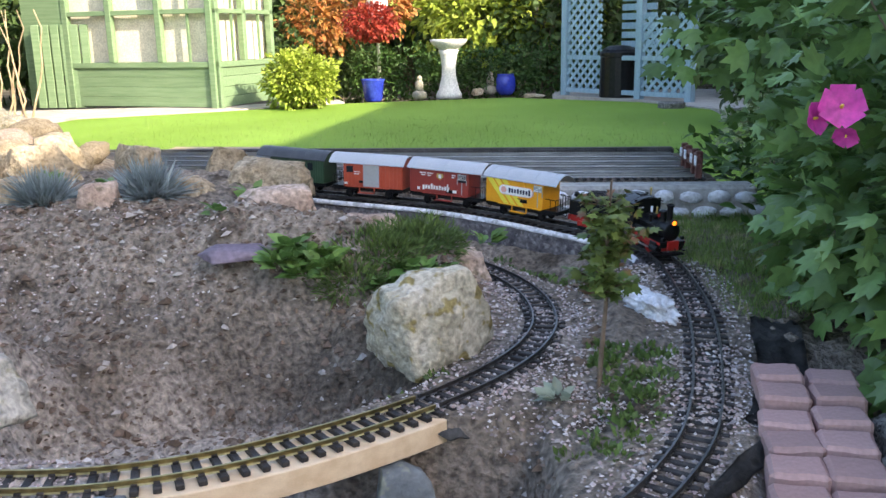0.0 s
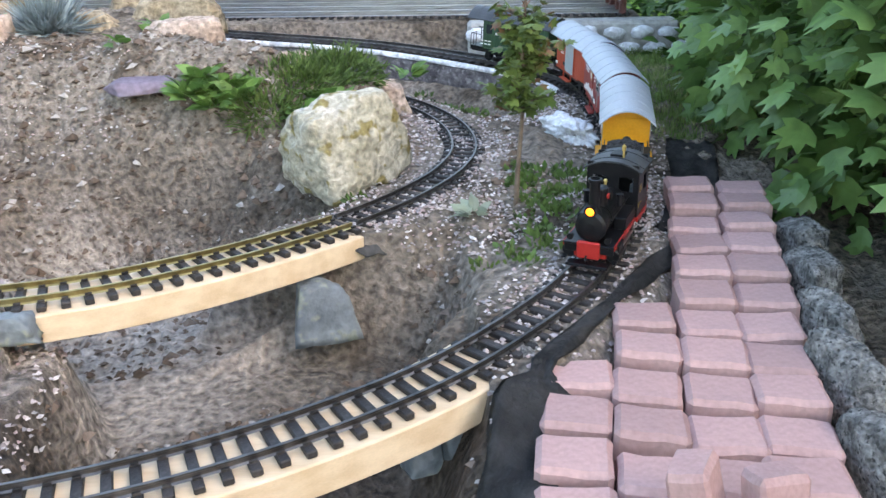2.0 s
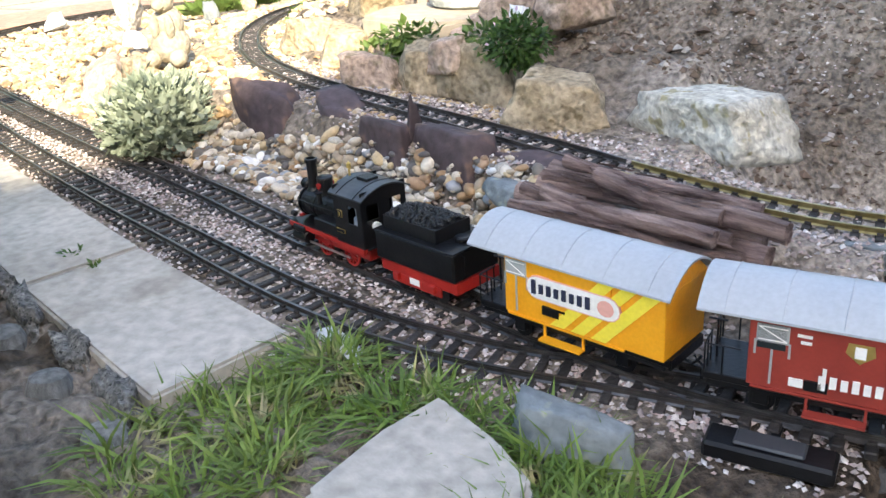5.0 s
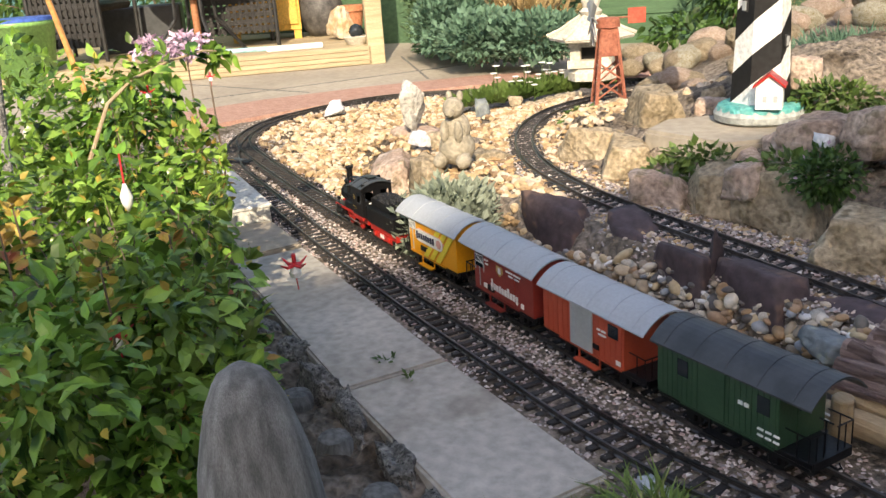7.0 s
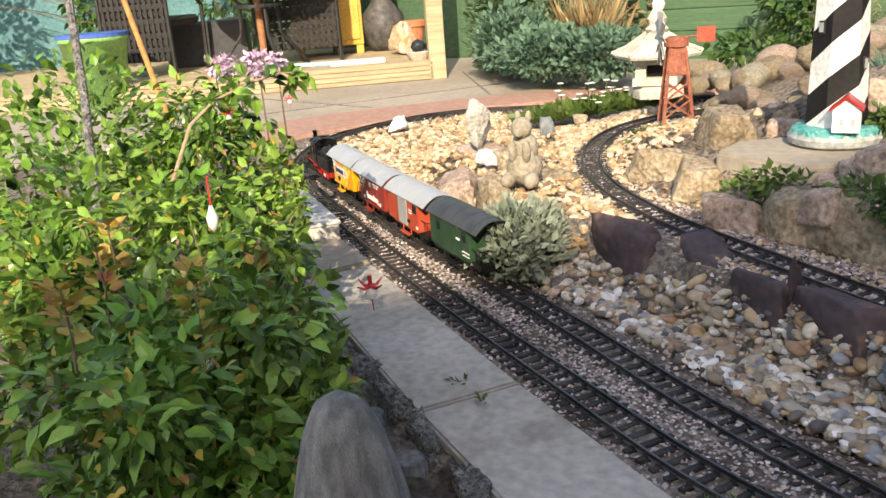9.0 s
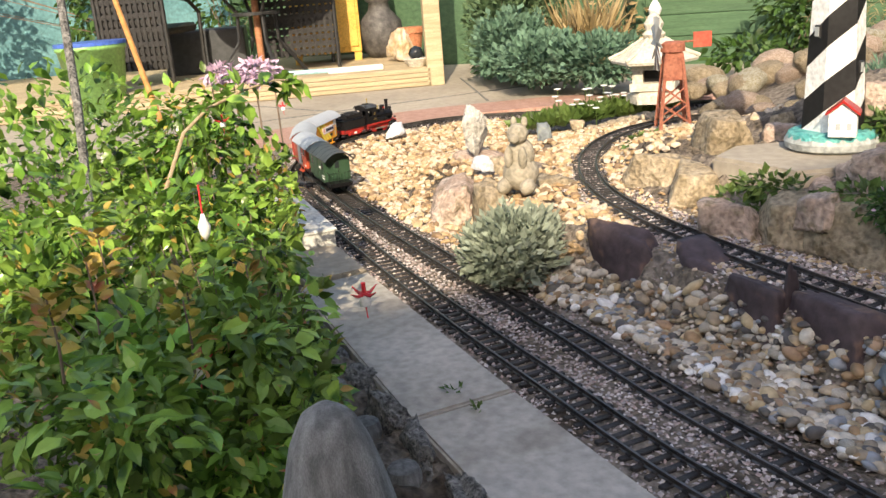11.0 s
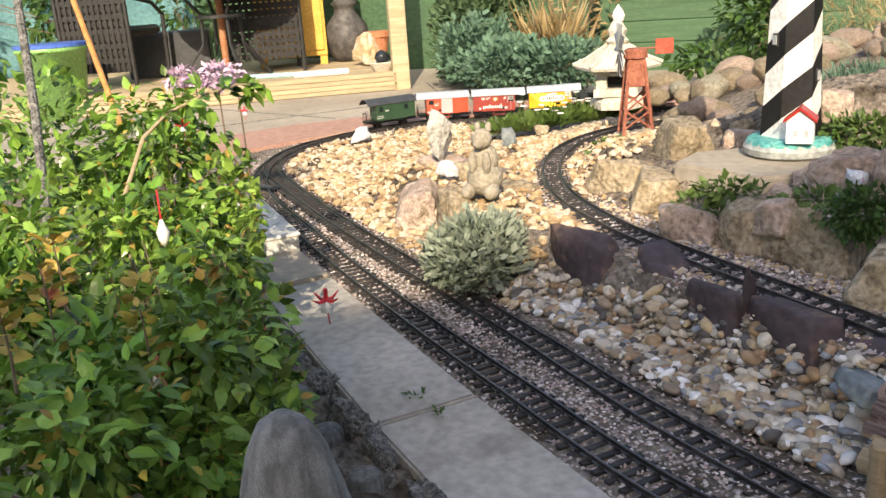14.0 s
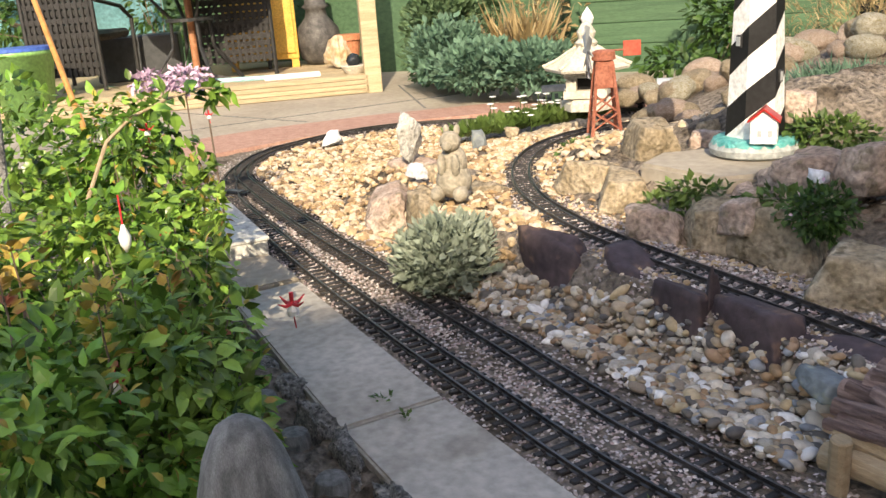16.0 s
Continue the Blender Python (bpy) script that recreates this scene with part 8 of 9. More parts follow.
for k, (p, s) in enumerate((((-1.310, 0.599, 0.155), 1.0), ((-1.617, 0.623, 0.416), 0.4), ((-1.078, 0.284, 0.216), 0.8), ((-1.320, 0.381, 0.195), 0.5), ((-1.521, 0.486, 0.249), 0.4), ((-1.302, 0.417, 0.211), 0.5), ((-1.70, 0.538, 0.394), 0.6), ((-1.40, 0.455, 0.281), 0.45))):
    f = empty("fuchsia_flower", "drooping red fuchsia flower with a white skirt", "flower", p, group="fuchsia flowers")
    s *= 0.022
    for j in range(4):
        a = math.pi / 2 * j + 0.3
        part("sepal", tube([(0, 0, 0.3 * s), (0.6 * s * math.cos(a), 0.6 * s * math.sin(a), 0.25 * s), (1.2 * s * math.cos(a), 1.2 * s * math.sin(a), 0.6 * s)], 0.2 * s, 5, 0.04 * s), M_FUCHRED, f)
    part("skirt", lathe([(0.38 * s, -0.55 * s), (0.42 * s, -0.2 * s), (0.25 * s, 0.2 * s)], 10), M_WHITE, f, "white petals")
    part("flower_tube", tube([(0, 0, 0.2 * s), (0, 0, 1.1 * s)], 0.16 * s, 6), M_FUCHRED, f)
    part("stamen", tube([(0, 0, -0.4 * s), (0.1 * s, 0.05 * s, -1.5 * s)], 0.05 * s, 4), M_FUCHRED, f)
arch = empty("fuchsia_branch", "long arching fuchsia branch with leaves towards its tip", "branch", (-1.62, 0.397, 0.298))
arch_line = [Vector(p) for p in ((-1.60, 0.39, 0.15), (-1.62, 0.397, 0.298), (-1.68, 0.462, 0.389), (-1.70, 0.515, 0.422), (-1.72, 0.59, 0.443), (-1.74, 0.66, 0.452), (-1.75, 0.712, 0.445))]
o = part("branch_stem", tube(arch_line, 0.0042, 6, 0.0015), M_LOGPALE, arch, "pale bare wood")
o.matrix_parent_inverse = arch.matrix_world.inverted()
rs_ = np.random.RandomState(411)
u_ = rs_.uniform(2.6, 5.98, 70)
P_ = np.array([arch_line[int(u)].lerp(arch_line[int(u) + 1], u % 1.0) for u in u_]) + rs_.normal(0, 0.012, (70, 3))
o = leaves("branch_leaves", OVAL, P_, rs_.normal(0, 1, (70, 3)) + np.array([0, 0.3, -0.7]), rs_.uniform(0.022, 0.042, 70), L_FUCHSIA, parent=arch, seed=411)
o["kind"] = "stuff"
bud = empty("fuchsia_bud", "pale hanging fuchsia bud on a thin stalk", "flower bud", (-1.305, 0.375, 0.314))
part("bud", lathe([(0.001, -0.018), (0.007, -0.008), (0.0085, 0.003), (0.004, 0.014), (0.002, 0.02)], 10), M_WHITE, bud, smooth=True)
part("stalk", tube([(0, 0, 0.018), (0.002, 0, 0.06)], 0.0012, 5), M_FUCHRED, bud)
thing("bamboo_cane", tube([(-2.277, 0.507, 0.631), (-1.998, 0.500, 0.374)], 0.006, 8), mat("orange_cane", (0.48, 0.22, 0.06), (0.55, 0.27, 0.09), 0.6, 20, 90, 0.1), "orange garden cane standing in the fuchsia", "cane")
thing("metal_stake", tube([(-2.071, 0.367, 0.641), (-1.897, 0.334, 0.440), (-1.731, 0.293, 0.246)], 0.008, 8), M_CONC, "grey metal support stake in the bush", "stake")
lc = empty("lilac_flowers", "cluster of pale lilac flowers on thin stalks", "flowers", (-2.475, 0.834, 0.399))
lp, ld = cloud([(*(-2.507, 0.793, 0.409), 0.06, 0.05, 0.025), (*(-2.453, 0.874, 0.410), 0.07, 0.05, 0.03)], 420, 30)
leaves("blossom", SMALL, lp, ld, 0.02, M_LILAC, parent=lc, seed=3)
for p_ in ((-2.524, 0.769, 0.412), (-2.490, 0.818, 0.407), (-2.456, 0.866, 0.403), (-2.424, 0.907, 0.393)):
    o = part("stalk", tube([(p_[0] + 0.02, p_[1], -0.1), p_], 0.004, 5, 0.002), M_STEM, lc)
    o.matrix_parent_inverse = lc.matrix_world.inverted()

# ground plants round the pit
tuft("blue_fescue", "round tuft of blue-grey fescue on the bank", "grass tuft", [(-0.656, 2.41, 0.185)], 900, 0.115, L_FESCUE, 41, 1.5, 0.03, group="fescue tufts")
tuft("blue_fescue", "round tuft of blue-grey fescue beside a pink stone", "grass tuft", [(-0.89, 2.33, 0.185)], 800, 0.105, L_FESCUE, 42, 1.5, 0.03, group="fescue tufts")


def rosette(name, label, places, n, length, material, seed):
    rs = np.random.RandomState(seed)
    P, D = [], []
    for x, y, z in places:
        a = rs.uniform(0, 6.283, n)
        el = rs.uniform(0.0, 0.9, n)
        P.append(np.stack([x + 0.25 * length * np.cos(a), y + 0.25 * length * np.sin(a), z + 0.35 * length * el], 1))
        D.append(np.stack([np.cos(a), np.sin(a), 0.2 + el * 0.8], 1))
    e = empty(name, label, "plant", places[0])
    for k in range(len(places)):
        r_ = leaves("rosette", OVAL, P[k], D[k], length * rs.uniform(0.6, 1.1, n), material, parent=e, seed=seed + k)
        r_["kind"] = "stuff"
    return e


rosette("primrose_clump", "lush clump of broad green primrose leaves", [(-0.21, 2.08, 0.12), (-0.25, 2.05, 0.12), (-0.17, 2.10, 0.125), (-0.20, 2.04, 0.10), (-0.15, 2.06, 0.11), (-0.23, 2.11, 0.14)], 44, 0.048, L_PRIM, 51)
rosette("primrose_clump", "spreading clump of primrose leaves behind the boulder", [(0.0, 2.10, 0.09), (0.05, 2.08, 0.08), (0.08, 2.13, 0.085), (-0.03, 2.04, 0.08)], 36, 0.048, L_PRIM, 52)
rosette("foxglove_rosette", "small pale rosette of leaves in the gravel", [(0.30, 1.585, 0.022)], 16, 0.035, L_GREY, 53)
rosette("bank_seedling", "young leafy plant on the bank", [(-0.42, 2.22, 0.19), (-0.40, 2.42, 0.2), (-0.32, 2.5, 0.18), (-0.8, 2.5, 0.2), (-0.95, 2.48, 0.22), (0.18, 2.45, 0.07)], 12, 0.05, L_PRIM, 54)
bush("heath", "low feathery green heath spreading over the bank", "shrub", [(-0.06, 2.16, 0.11, 0.12, 0.09, 0.06), (0.03, 2.24, 0.12, 0.10, 0.08, 0.055), (-0.10, 2.06, 0.08, 0.08, 0.06, 0.045)], 5200, 0.024, L_HEATH, 55, NEEDLE, stems=6, droop=-0.4)
# sapling
sp = empty("maple_sapling", "slender young tree with sparse lobed leaves", "sapling", (0.372, 1.668, 0.0))
pts = [(0, 0, -0.02), (0.004, 0, 0.08), (0.010, 0.002, 0.17), (0.008, 0, 0.26), (0.012, -0.002, 0.36)]
part("trunk", tube(pts, 0.0048, 8, 0.0018), M_STEM, sp)
rg = random.Random(9)
LP, LD = [], []
for k in range(20):
    h = rg.uniform(0.15, 0.36)
    a = rg.uniform(0, 6.28)
    L = rg.uniform(0.03, 0.085) * (1.25 - h / 0.5)
    tip = (0.01 + L * math.cos(a), L * math.sin(a), h + L * 0.45)
    part("branch", tube([(0.009, 0, h), (0.009 + 0.5 * L * math.cos(a), 0.5 * L * math.sin(a), h + 0.25 * L), tip], 0.0018, 4, 0.0008), M_STEM, sp)
    for i in range(22):
        u = rg.uniform(0.2, 1.05)
        LP.append((0.372 + 0.01 + u * L * math.cos(a) + rg.uniform(-0.012, 0.012), 1.668 + u * L * math.sin(a) + rg.uniform(-0.012, 0.012), h + u * L * 0.45 + rg.uniform(-0.012, 0.012)))
        LD.append((rg.uniform(-1, 1), rg.uniform(-1, 1), rg.uniform(-0.7, 0.3)))
leaves("leaves", LOBED, LP, LD, np.random.RandomState(4).uniform(0.014, 0.026, len(LP)), L_SAP, parent=sp)
# low weeds and grass
rs = np.random.RandomState(66)


def sprinkle(x0, x1, y0, y1, n, ok=None):
    xs, ys = rs.uniform(x0, x1, n), rs.uniform(y0, y1, n)
    z = land_full(xs.reshape(1, -1), ys.reshape(1, -1))[0]
    d = np.minimum(near_line(PA, xs, ys)[0], np.minimum(near_line(PB, xs, ys)[0], near_line(PC, xs, ys)[0]))
    k = (d > 0.07) & (z > -0.08)
    if ok is not None:
        k &= ok(xs, ys)
    return [(x, y, a + rough_noise(x, y)) for x, y, a in zip(xs[k], ys[k], z[k])]


tuft("weed_patch", "low green weeds between the loops", "weeds", sprinkle(0.38, 0.55, 1.45, 1.85, 60) + sprinkle(0.30, 0.5, 1.40, 1.62, 14) + sprinkle(-0.02, 0.2, 1.60, 1.72, 26) + sprinkle(0.15, 0.4, 2.2, 2.45, 22), 16, 0.016, L_HEATH, 67, 1.4, 0.02, kind="stuff", shape=SMALL)
tuft("rough_grass", "long rough grass round the flagstone and slate block", "grass", sprinkle(-0.78, -0.22, 0.45, 0.82, 120, lambda x, y: (y < 0.775 + 0.06 * x) & ~((np.abs(x + 0.5) < 0.10) & (y < 0.68))) + [(-0.36, 0.70, -0.01), (-0.42, 0.705, -0.01), (-0.3, 0.66, -0.02), (-0.28, 0.60, -0.04), (-0.33, 0.62, -0.02)], 60, 0.055, L_GRASS, 68, 2.4, 0.035, kind="stuff", lift=0.26)
tuft("bridge_grass", "grass overhanging the trench's edge", "grass", [(-0.26 + 0.02 * k, 0.58 + 0.03 * (k % 5), -0.05) for k in range(6)], 50, 0.05, L_GRASS, 69, 1.3, 0.03, kind="stuff")
tuft("far_grass", "short grass beyond the outer curve", "grass", sprinkle(0.68, 1.1, 1.95, 2.95, 1500), 14, 0.024, L_GRASS, 70, 1.0, 0.03, kind="stuff")
# lawn blades along the near edge
xs, ys = rs.uniform(-3.0, 1.6, 9000), 4.0 + rs.gamma(1.6, 1.3, 9000)
k = (ys < 8.3)
P = np.stack([xs[k], ys[k], np.full(k.sum(), LAWN_Z)], 1)
leaves("lawn_blades", BLADE, P, np.stack([rs.normal(0, 0.4, len(P)), rs.normal(0, 0.4, len(P)), np.ones(len(P))], 1), 0.03, L_GRASS, "short mown grass blades", "grass", kind="stuff")

# the far curve's plants
bush("lavender_bush", "silvery grey-leaved bush beside the dark rocks", "shrub", [(*(-1.615, 1.085, 0.045), 0.105, 0.09, 0.085), (*(-1.645, 1.06, 0.030), 0.065, 0.065, 0.055), (*(-1.63, 1.16, 0.050), 0.065, 0.065, 0.065)], 3800, 0.022, L_GREY, 71, SMALL, stems=10, droop=-0.7)
tuft("daisy_foliage", "low daisy foliage beside the far curve", "plant", [tuple(Vector((-2.930, 2.127, 0.020)).lerp(Vector((-2.824, 2.510, 0.030)), u) + Vector((0, 0.12 * v, 0))) for u in np.linspace(0, 1, 9) for v in (0, 1, 2)], 60, 0.07, L_HEATH, 72, 1.2, 0.05, shape=SMALL)
rgd = random.Random(4)
for k in range(26):
    p = Vector((-2.820, 2.074, 0.050)).lerp(Vector((-2.849, 2.518, 0.050)), rgd.random()) + Vector((rgd.uniform(-0.05, 0.05), rgd.uniform(0, 0.25), rgd.uniform(0.03, 0.12)))
    d = empty("daisy", "small white daisy on a thin stalk", "flower", p, group="daisies")
    part("petals", lathe([(0.004, 0.0), (0.014, 0.003), (0.013, 0.005), (0.004, 0.004)], 9), M_WHITE, d)
    part("stalk", tube([(0, 0, -0.08), (0, 0, 0.002)], 0.0015, 4), L_HEATH, d)
bush("juniper", "spreading blue-grey juniper at the patio's edge", "shrub", [(*(-3.885, 2.923, 0.168), 0.26, 0.25, 0.12), (*(-3.568, 3.021, 0.168), 0.24, 0.22, 0.11), (*(-4.327, 3.040, 0.212), 0.22, 0.22, 0.18)], 6500, 0.04, L_JUNIPER, 73, SMALL, stems=6, droop=-0.5)
bush("conifer", "bushy green conifer beside the deck", "conifer", [(*(-4.713, 3.281, 0.333), 0.24, 0.24, 0.32), (*(-4.867, 3.513, 0.489), 0.25, 0.25, 0.35), (*(-4.570, 3.032, 0.174), 0.11, 0.14, 0.13)], 6500, 0.045, L_CONIFER, 74, SMALL, stems=5, droop=-0.4)
tuft("straw_grass", "clump of straw-coloured ornamental grass by the shed", "grass tuft", [(-4.259, 3.433, 0.059), (-4.191, 3.529, 0.051)], 160, 0.42, L_STRAW, 75, 0.7, 0.08)
deck_plants = [(*on_deck(-1.35, 1.62), 0.35, 0.2, 0.45), (*on_deck(-2.3, 1.6), 0.5, 0.2, 0.5), (*on_deck(-3.3, 1.5), 0.5, 0.25, 0.6), (*on_deck(-0.2, 1.75), 0.3, 0.18, 0.3)]
bush("deck_shrub", "dark potted shrubs along the back of the deck", "shrub", [(x, y, z + rz_, rx_, ry_, rz_) for x, y, z, rx_, ry_, rz_ in deck_plants], 2600, 0.06, L_HEDGE, 83, OVAL, stems=12)
bush("bramble", "tangle of bare brown stems against the fence", "shrub", [(*(-4.441, 3.848, 0.285), 0.3, 0.2, 0.35)], 300, 0.05, L_STRAW, 76, SMALL, stems=40)
bush("ivy", "dark ivy growing over the shed's boards", "climber", [(*(-3.316, 4.213, 0.286), 0.25, 0.12, 0.22), (*(-3.295, 3.778, 0.119), 0.25, 0.12, 0.08)], 900, 0.05, L_HEDGE, 77, OVAL, stems=6)
bush("dry_shrub", "brownish shrub behind the cobble heap", "shrub", [(*(-2.754, 4.324, 0.330), 0.5, 0.3, 0.28), (*(-2.378, 4.086, 0.243), 0.3, 0.3, 0.25)], 2600, 0.06, L_STRAW, 78, BLADE, stems=10, droop=-0.4)
bush("santolina", "grey-green cushion shrub behind the lighthouse", "shrub", [(*(-1.658, 2.515, 0.214), 0.16, 0.14, 0.07), (*(-1.612, 2.586, 0.217), 0.14, 0.12, 0.07)], 1800, 0.035, L_JUNIPER, 79, NEEDLE, stems=4, droop=-0.5)
bush("rockery_creeper", "small green creeping plants between the rocks", "plant", [(*(-1.946, 1.801, 0.120), 0.07, 0.05, 0.03), (*(-1.282, 1.497, 0.160), 0.10, 0.04, 0.025), (*(-1.074, 1.477, 0.170), 0.07, 0.04, 0.03), (*(-1.260, 1.910, 0.220), 0.12, 0.06, 0.04), (*(-1.358, 1.465, 0.130), 0.05, 0.03, 0.02)], 1500, 0.022, L_HEATH, 80, SMALL, stems=0)
bush("moss_cushion", "dark green mossy cushion with pale flowers among the rocks", "plant", [(*(-0.974, 1.432, 0.190), 0.05, 0.05, 0.045)], 900, 0.014, L_HEDGE, 81, SMALL, stems=0, tips=(M_LILAC, 0.03))
rock("painted_shell", (-1.075, 1.571, 0.200), (0.05, 0.04, 0.03), 640, M_WHITEPAINT, "pale painted pebble beside the moss cushion", 0, cuts=2)
tuft("gravel_weed", "small weed growing in the slab's crack", "weeds", [(-1.230, 0.696, 0.000), (-1.156, 0.696, 0.000)], 12, 0.013, L_HEATH, 82, 1.6, 0.012, kind="stuff", shape=SMALL)

# shrubs and trees beyond the lawn
bush("clipped_hedge", "clipped dark green hedge behind the lawn", "hedge", [(-1.2 + 0.42 * k, 11.1 + 0.07 * k, 0.12, 0.34, 0.28, 0.33) for k in range(9)], 9000, 0.05, L_HEDGE, 91, SMALL, stems=6, shell=6)
bush("bamboo_shrub", "rounded bright lime-green bamboo shrub", "shrub", [(*(-1.803, 9.455), 0.14, 0.38, 0.36, 0.30)], 5200, 0.05, L_LIME, 92, OVAL, stems=8, droop=0.1)
bush("red_maple", "small red-leaved maple in a blue pot", "small tree", [(*(-1.148, 10.271), 0.72, 0.30, 0.28, 0.20)], 2300, 0.045, L_RED, 93, OVAL, stems=9)
bush("orange_shrub", "shrub with orange and red autumn leaves", "shrub", [(-1.9, 11.2, 0.75, 0.45, 0.4, 0.4), (-1.2, 11.8, 0.95, 0.4, 0.4, 0.4)], 2600, 0.075, L_ORANGE, 94, OVAL, stems=8)
bush("green_shrub", "mixed green shrubs beside the summer house", "shrub", [(-2.2, 10.9, 0.25, 0.35, 0.4, 0.45), (-1.7, 11.6, 0.2, 0.5, 0.4, 0.5)], 2200, 0.075, L_DARK, 95, OVAL, stems=8)
bush("lime_tree", "bright yellow-green tree behind the hedge", "tree", [(0.0, 12.6, 0.8, 0.9, 0.6, 0.55), (-0.5, 13.2, 1.3, 0.9, 0.6, 0.7), (1.0, 13.0, 1.0, 0.8, 0.6, 0.5)], 4200, 0.11, L_LIME, 96, OVAL, stems=8)
bush("fig_like_shrub", "dark leafed shrub behind the blue pot", "shrub", [(0.8, 12.3, 0.7, 0.6, 0.4, 0.6), (1.2, 12.8, 1.2, 0.8, 0.5, 0.7)], 2600, 0.12, L_DARK, 97, OVAL, stems=8)
for k, (x, y, z, r) in enumerate(((-3.6, 14.5, 1.5, 1.9), (-1.2, 14.8, 1.9, 1.9), (1.2, 15.0, 1.7, 1.9), (3.6, 13.6, 1.6, 2.0), (4.3, 10.5, 1.4, 1.7), (3.6, 7.2, 1.2, 1.4), (-6.2, 12.5, 1.5, 1.8), (3.0, 5.2, 0.8, 1.0))):
    t = bush("garden_tree", "dense dark green tree closing the garden's view", "tree", [(x, y, z, r, r * 0.6, r * 0.95), (x + 0.5 * r, y, z - 0.4 * r, r * 0.7, r * 0.5, r * 0.7), (x - 0.5 * r, y, z - 0.3 * r, r * 0.7, r * 0.5, r * 0.7)], 3600, 0.16, L_DARK, 100 + k, OVAL, "background trees", stems=10, shell=5)
    tr = part("trunk", tube([(x, y, -0.3), (x + 0.05, y, 0.6), (x, y, z)], 0.13, 8, 0.06), M_STEM, t)
    tr.matrix_parent_inverse = t.matrix_world.inverted()
# a plain wall of far foliage
for nm, pts in (("far_hedge", [(-12, 17), (9, 17), (9, 17.6), (-12, 17.6)]), ("east_hedge", [(5.6, -2), (6.2, -2), (6.2, 17), (5.6, 17)]), ("west_hedge", [(-9.6, -3), (-9.0, -3), (-9.0, 17), (-9.6, 17)])):
    slab(nm, pts, -0.3, 3.4, mat(nm + "_leaf", (0.03, 0.06, 0.015), (0.07, 0.12, 0.03), 0.8, 3.0, 14.0, 1.0), "tall dark hedge closing the garden", "hedge", kind="structure", bev=0)


# ---- ballast, pebbles and gravel ----
def far_from(P, xs, ys):
    return near_line(P, xs, ys, 2)[0]


def base_z(xs, ys):
    return land_full(np.asarray(xs).reshape(1, -1), np.asarray(ys).reshape(1, -1))[0]


rng = random.Random(77)
nr_ = np.random.RandomState(5)
on_bridge = lambda x, y: (x > -0.20 - 0.28 * (y - 0.9)) & (x < 0.285) & (y < 1.53) & (y > 0.6)
verts, faces = [], []
for P, dens, lo, hi in ((PA, 9500, 0, len(PA)), (PB, 8000, 0, len(PB)), (PC, 10500, 20, len(PC))):
    seg = P[lo:hi]
    # more stones where the line runs near
    near = np.where((seg[:, 0] > -2.4) & (seg[:, 1] < 2.4), 1.0, 0.35)
    cnt = int(dens * near.sum() * 0.01 * 0.22)
    idx = nr_.choice(len(seg), cnt, p=near / near.sum())
    ang = nr_.uniform(-0.115, 0.115, (cnt, 2))
    xs, ys = seg[idx, 0] + ang[:, 0], seg[idx, 1] + ang[:, 1]
    d = far_from(P, xs, ys)
    z = base_z(xs, ys)
    lz = seg[idx, 2]
    keep = ~on_bridge(xs, ys) & (d < 0.11) & ~((lz > 0.075) & (xs > -0.7) & (ys > 2.2)) & (z > -0.06) & ~((ys < 0.77 + 0.02) & (xs < -0.8) & (ys < 0.765 - 0.115 * (xs + 1.18)))
    xs, ys, z, d = xs[keep], ys[keep], z[keep], d[keep]
    scatter(xs, ys, z + 0.002, nr_.uniform(0.0026, 0.0052, len(xs)), rng, verts, faces)
# chippings spread over the ground between the loops
cnt = 9000
xs, ys = nr_.uniform(0.1, 0.62, cnt), nr_.uniform(1.15, 2.35, cnt)
z = base_z(xs, ys)
nz = np.array([noise.noise(Vector((x * 5, y * 5, 2.0))) for x, y in zip(xs, ys)])
keep = (z > -0.07) & (nz > -0.12) & ~on_bridge(xs, ys) & ~((xs > 0.36 + 0.2 * np.clip(ys - 1.1, 0, 1)) & (ys < 1.5))
xs, ys, z = xs[keep], ys[keep], z[keep]
scatter(xs, ys, [a + rough_noise(x, y) * 0.7 for x, y, a in zip(xs, ys, z)], nr_.uniform(0.0025, 0.006, len(xs)), rng, verts, faces)
# and at the left bridge ends, terrace and pit lip
cnt = 9000
xs, ys = nr_.uniform(-1.5, -0.2, cnt), nr_.uniform(0.84, 1.45, cnt)
z = base_z(xs, ys)
d = far_from(PB, xs, ys)
keep = (z > -0.06) & ((d < 0.17) | ((xs > -0.45) & (ys < 1.2)))
xs, ys, z = xs[keep], ys[keep], z[keep]
scatter(xs, ys, z + 0.002, nr_.uniform(0.0028, 0.0065, len(xs)), rng, verts, faces)
# scatter of pale chips on the bank
cnt = 700
xs, ys = nr_.uniform(-0.95, -0.35, cnt), nr_.uniform(2.0, 2.3, cnt)
z = base_z(xs, ys)
scatter(xs, ys, [a + rough_noise(x, y) for x, y, a in zip(xs, ys, z)], nr_.uniform(0.002, 0.006, cnt), rng, verts, faces)
stuff("ballast", verts, faces, M_BALLAST, "pinkish grey crushed stone ballast round the tracks", "ballast")

# smooth pebbles: a few shapes, copied at random turns
bmx = bmesh.new()
bmesh.ops.create_icosphere(bmx, subdivisions=2, radius=1.0)
bmx.verts.ensure_lookup_table()
SPH_V = np.array([v.co[:] for v in bmx.verts])
SPH_F = [tuple(v.index for v in f.verts) for f in bmx.faces]
bmx.free()
bmx = bmesh.new()
bmesh.ops.create_icosphere(bmx, subdivisions=1, radius=1.0)
bmx.verts.ensure_lookup_table()
ICO_V = np.array([v.co[:] for v in bmx.verts])
ICO_F = [tuple(v.index for v in f.verts) for f in bmx.faces]
bmx.free()


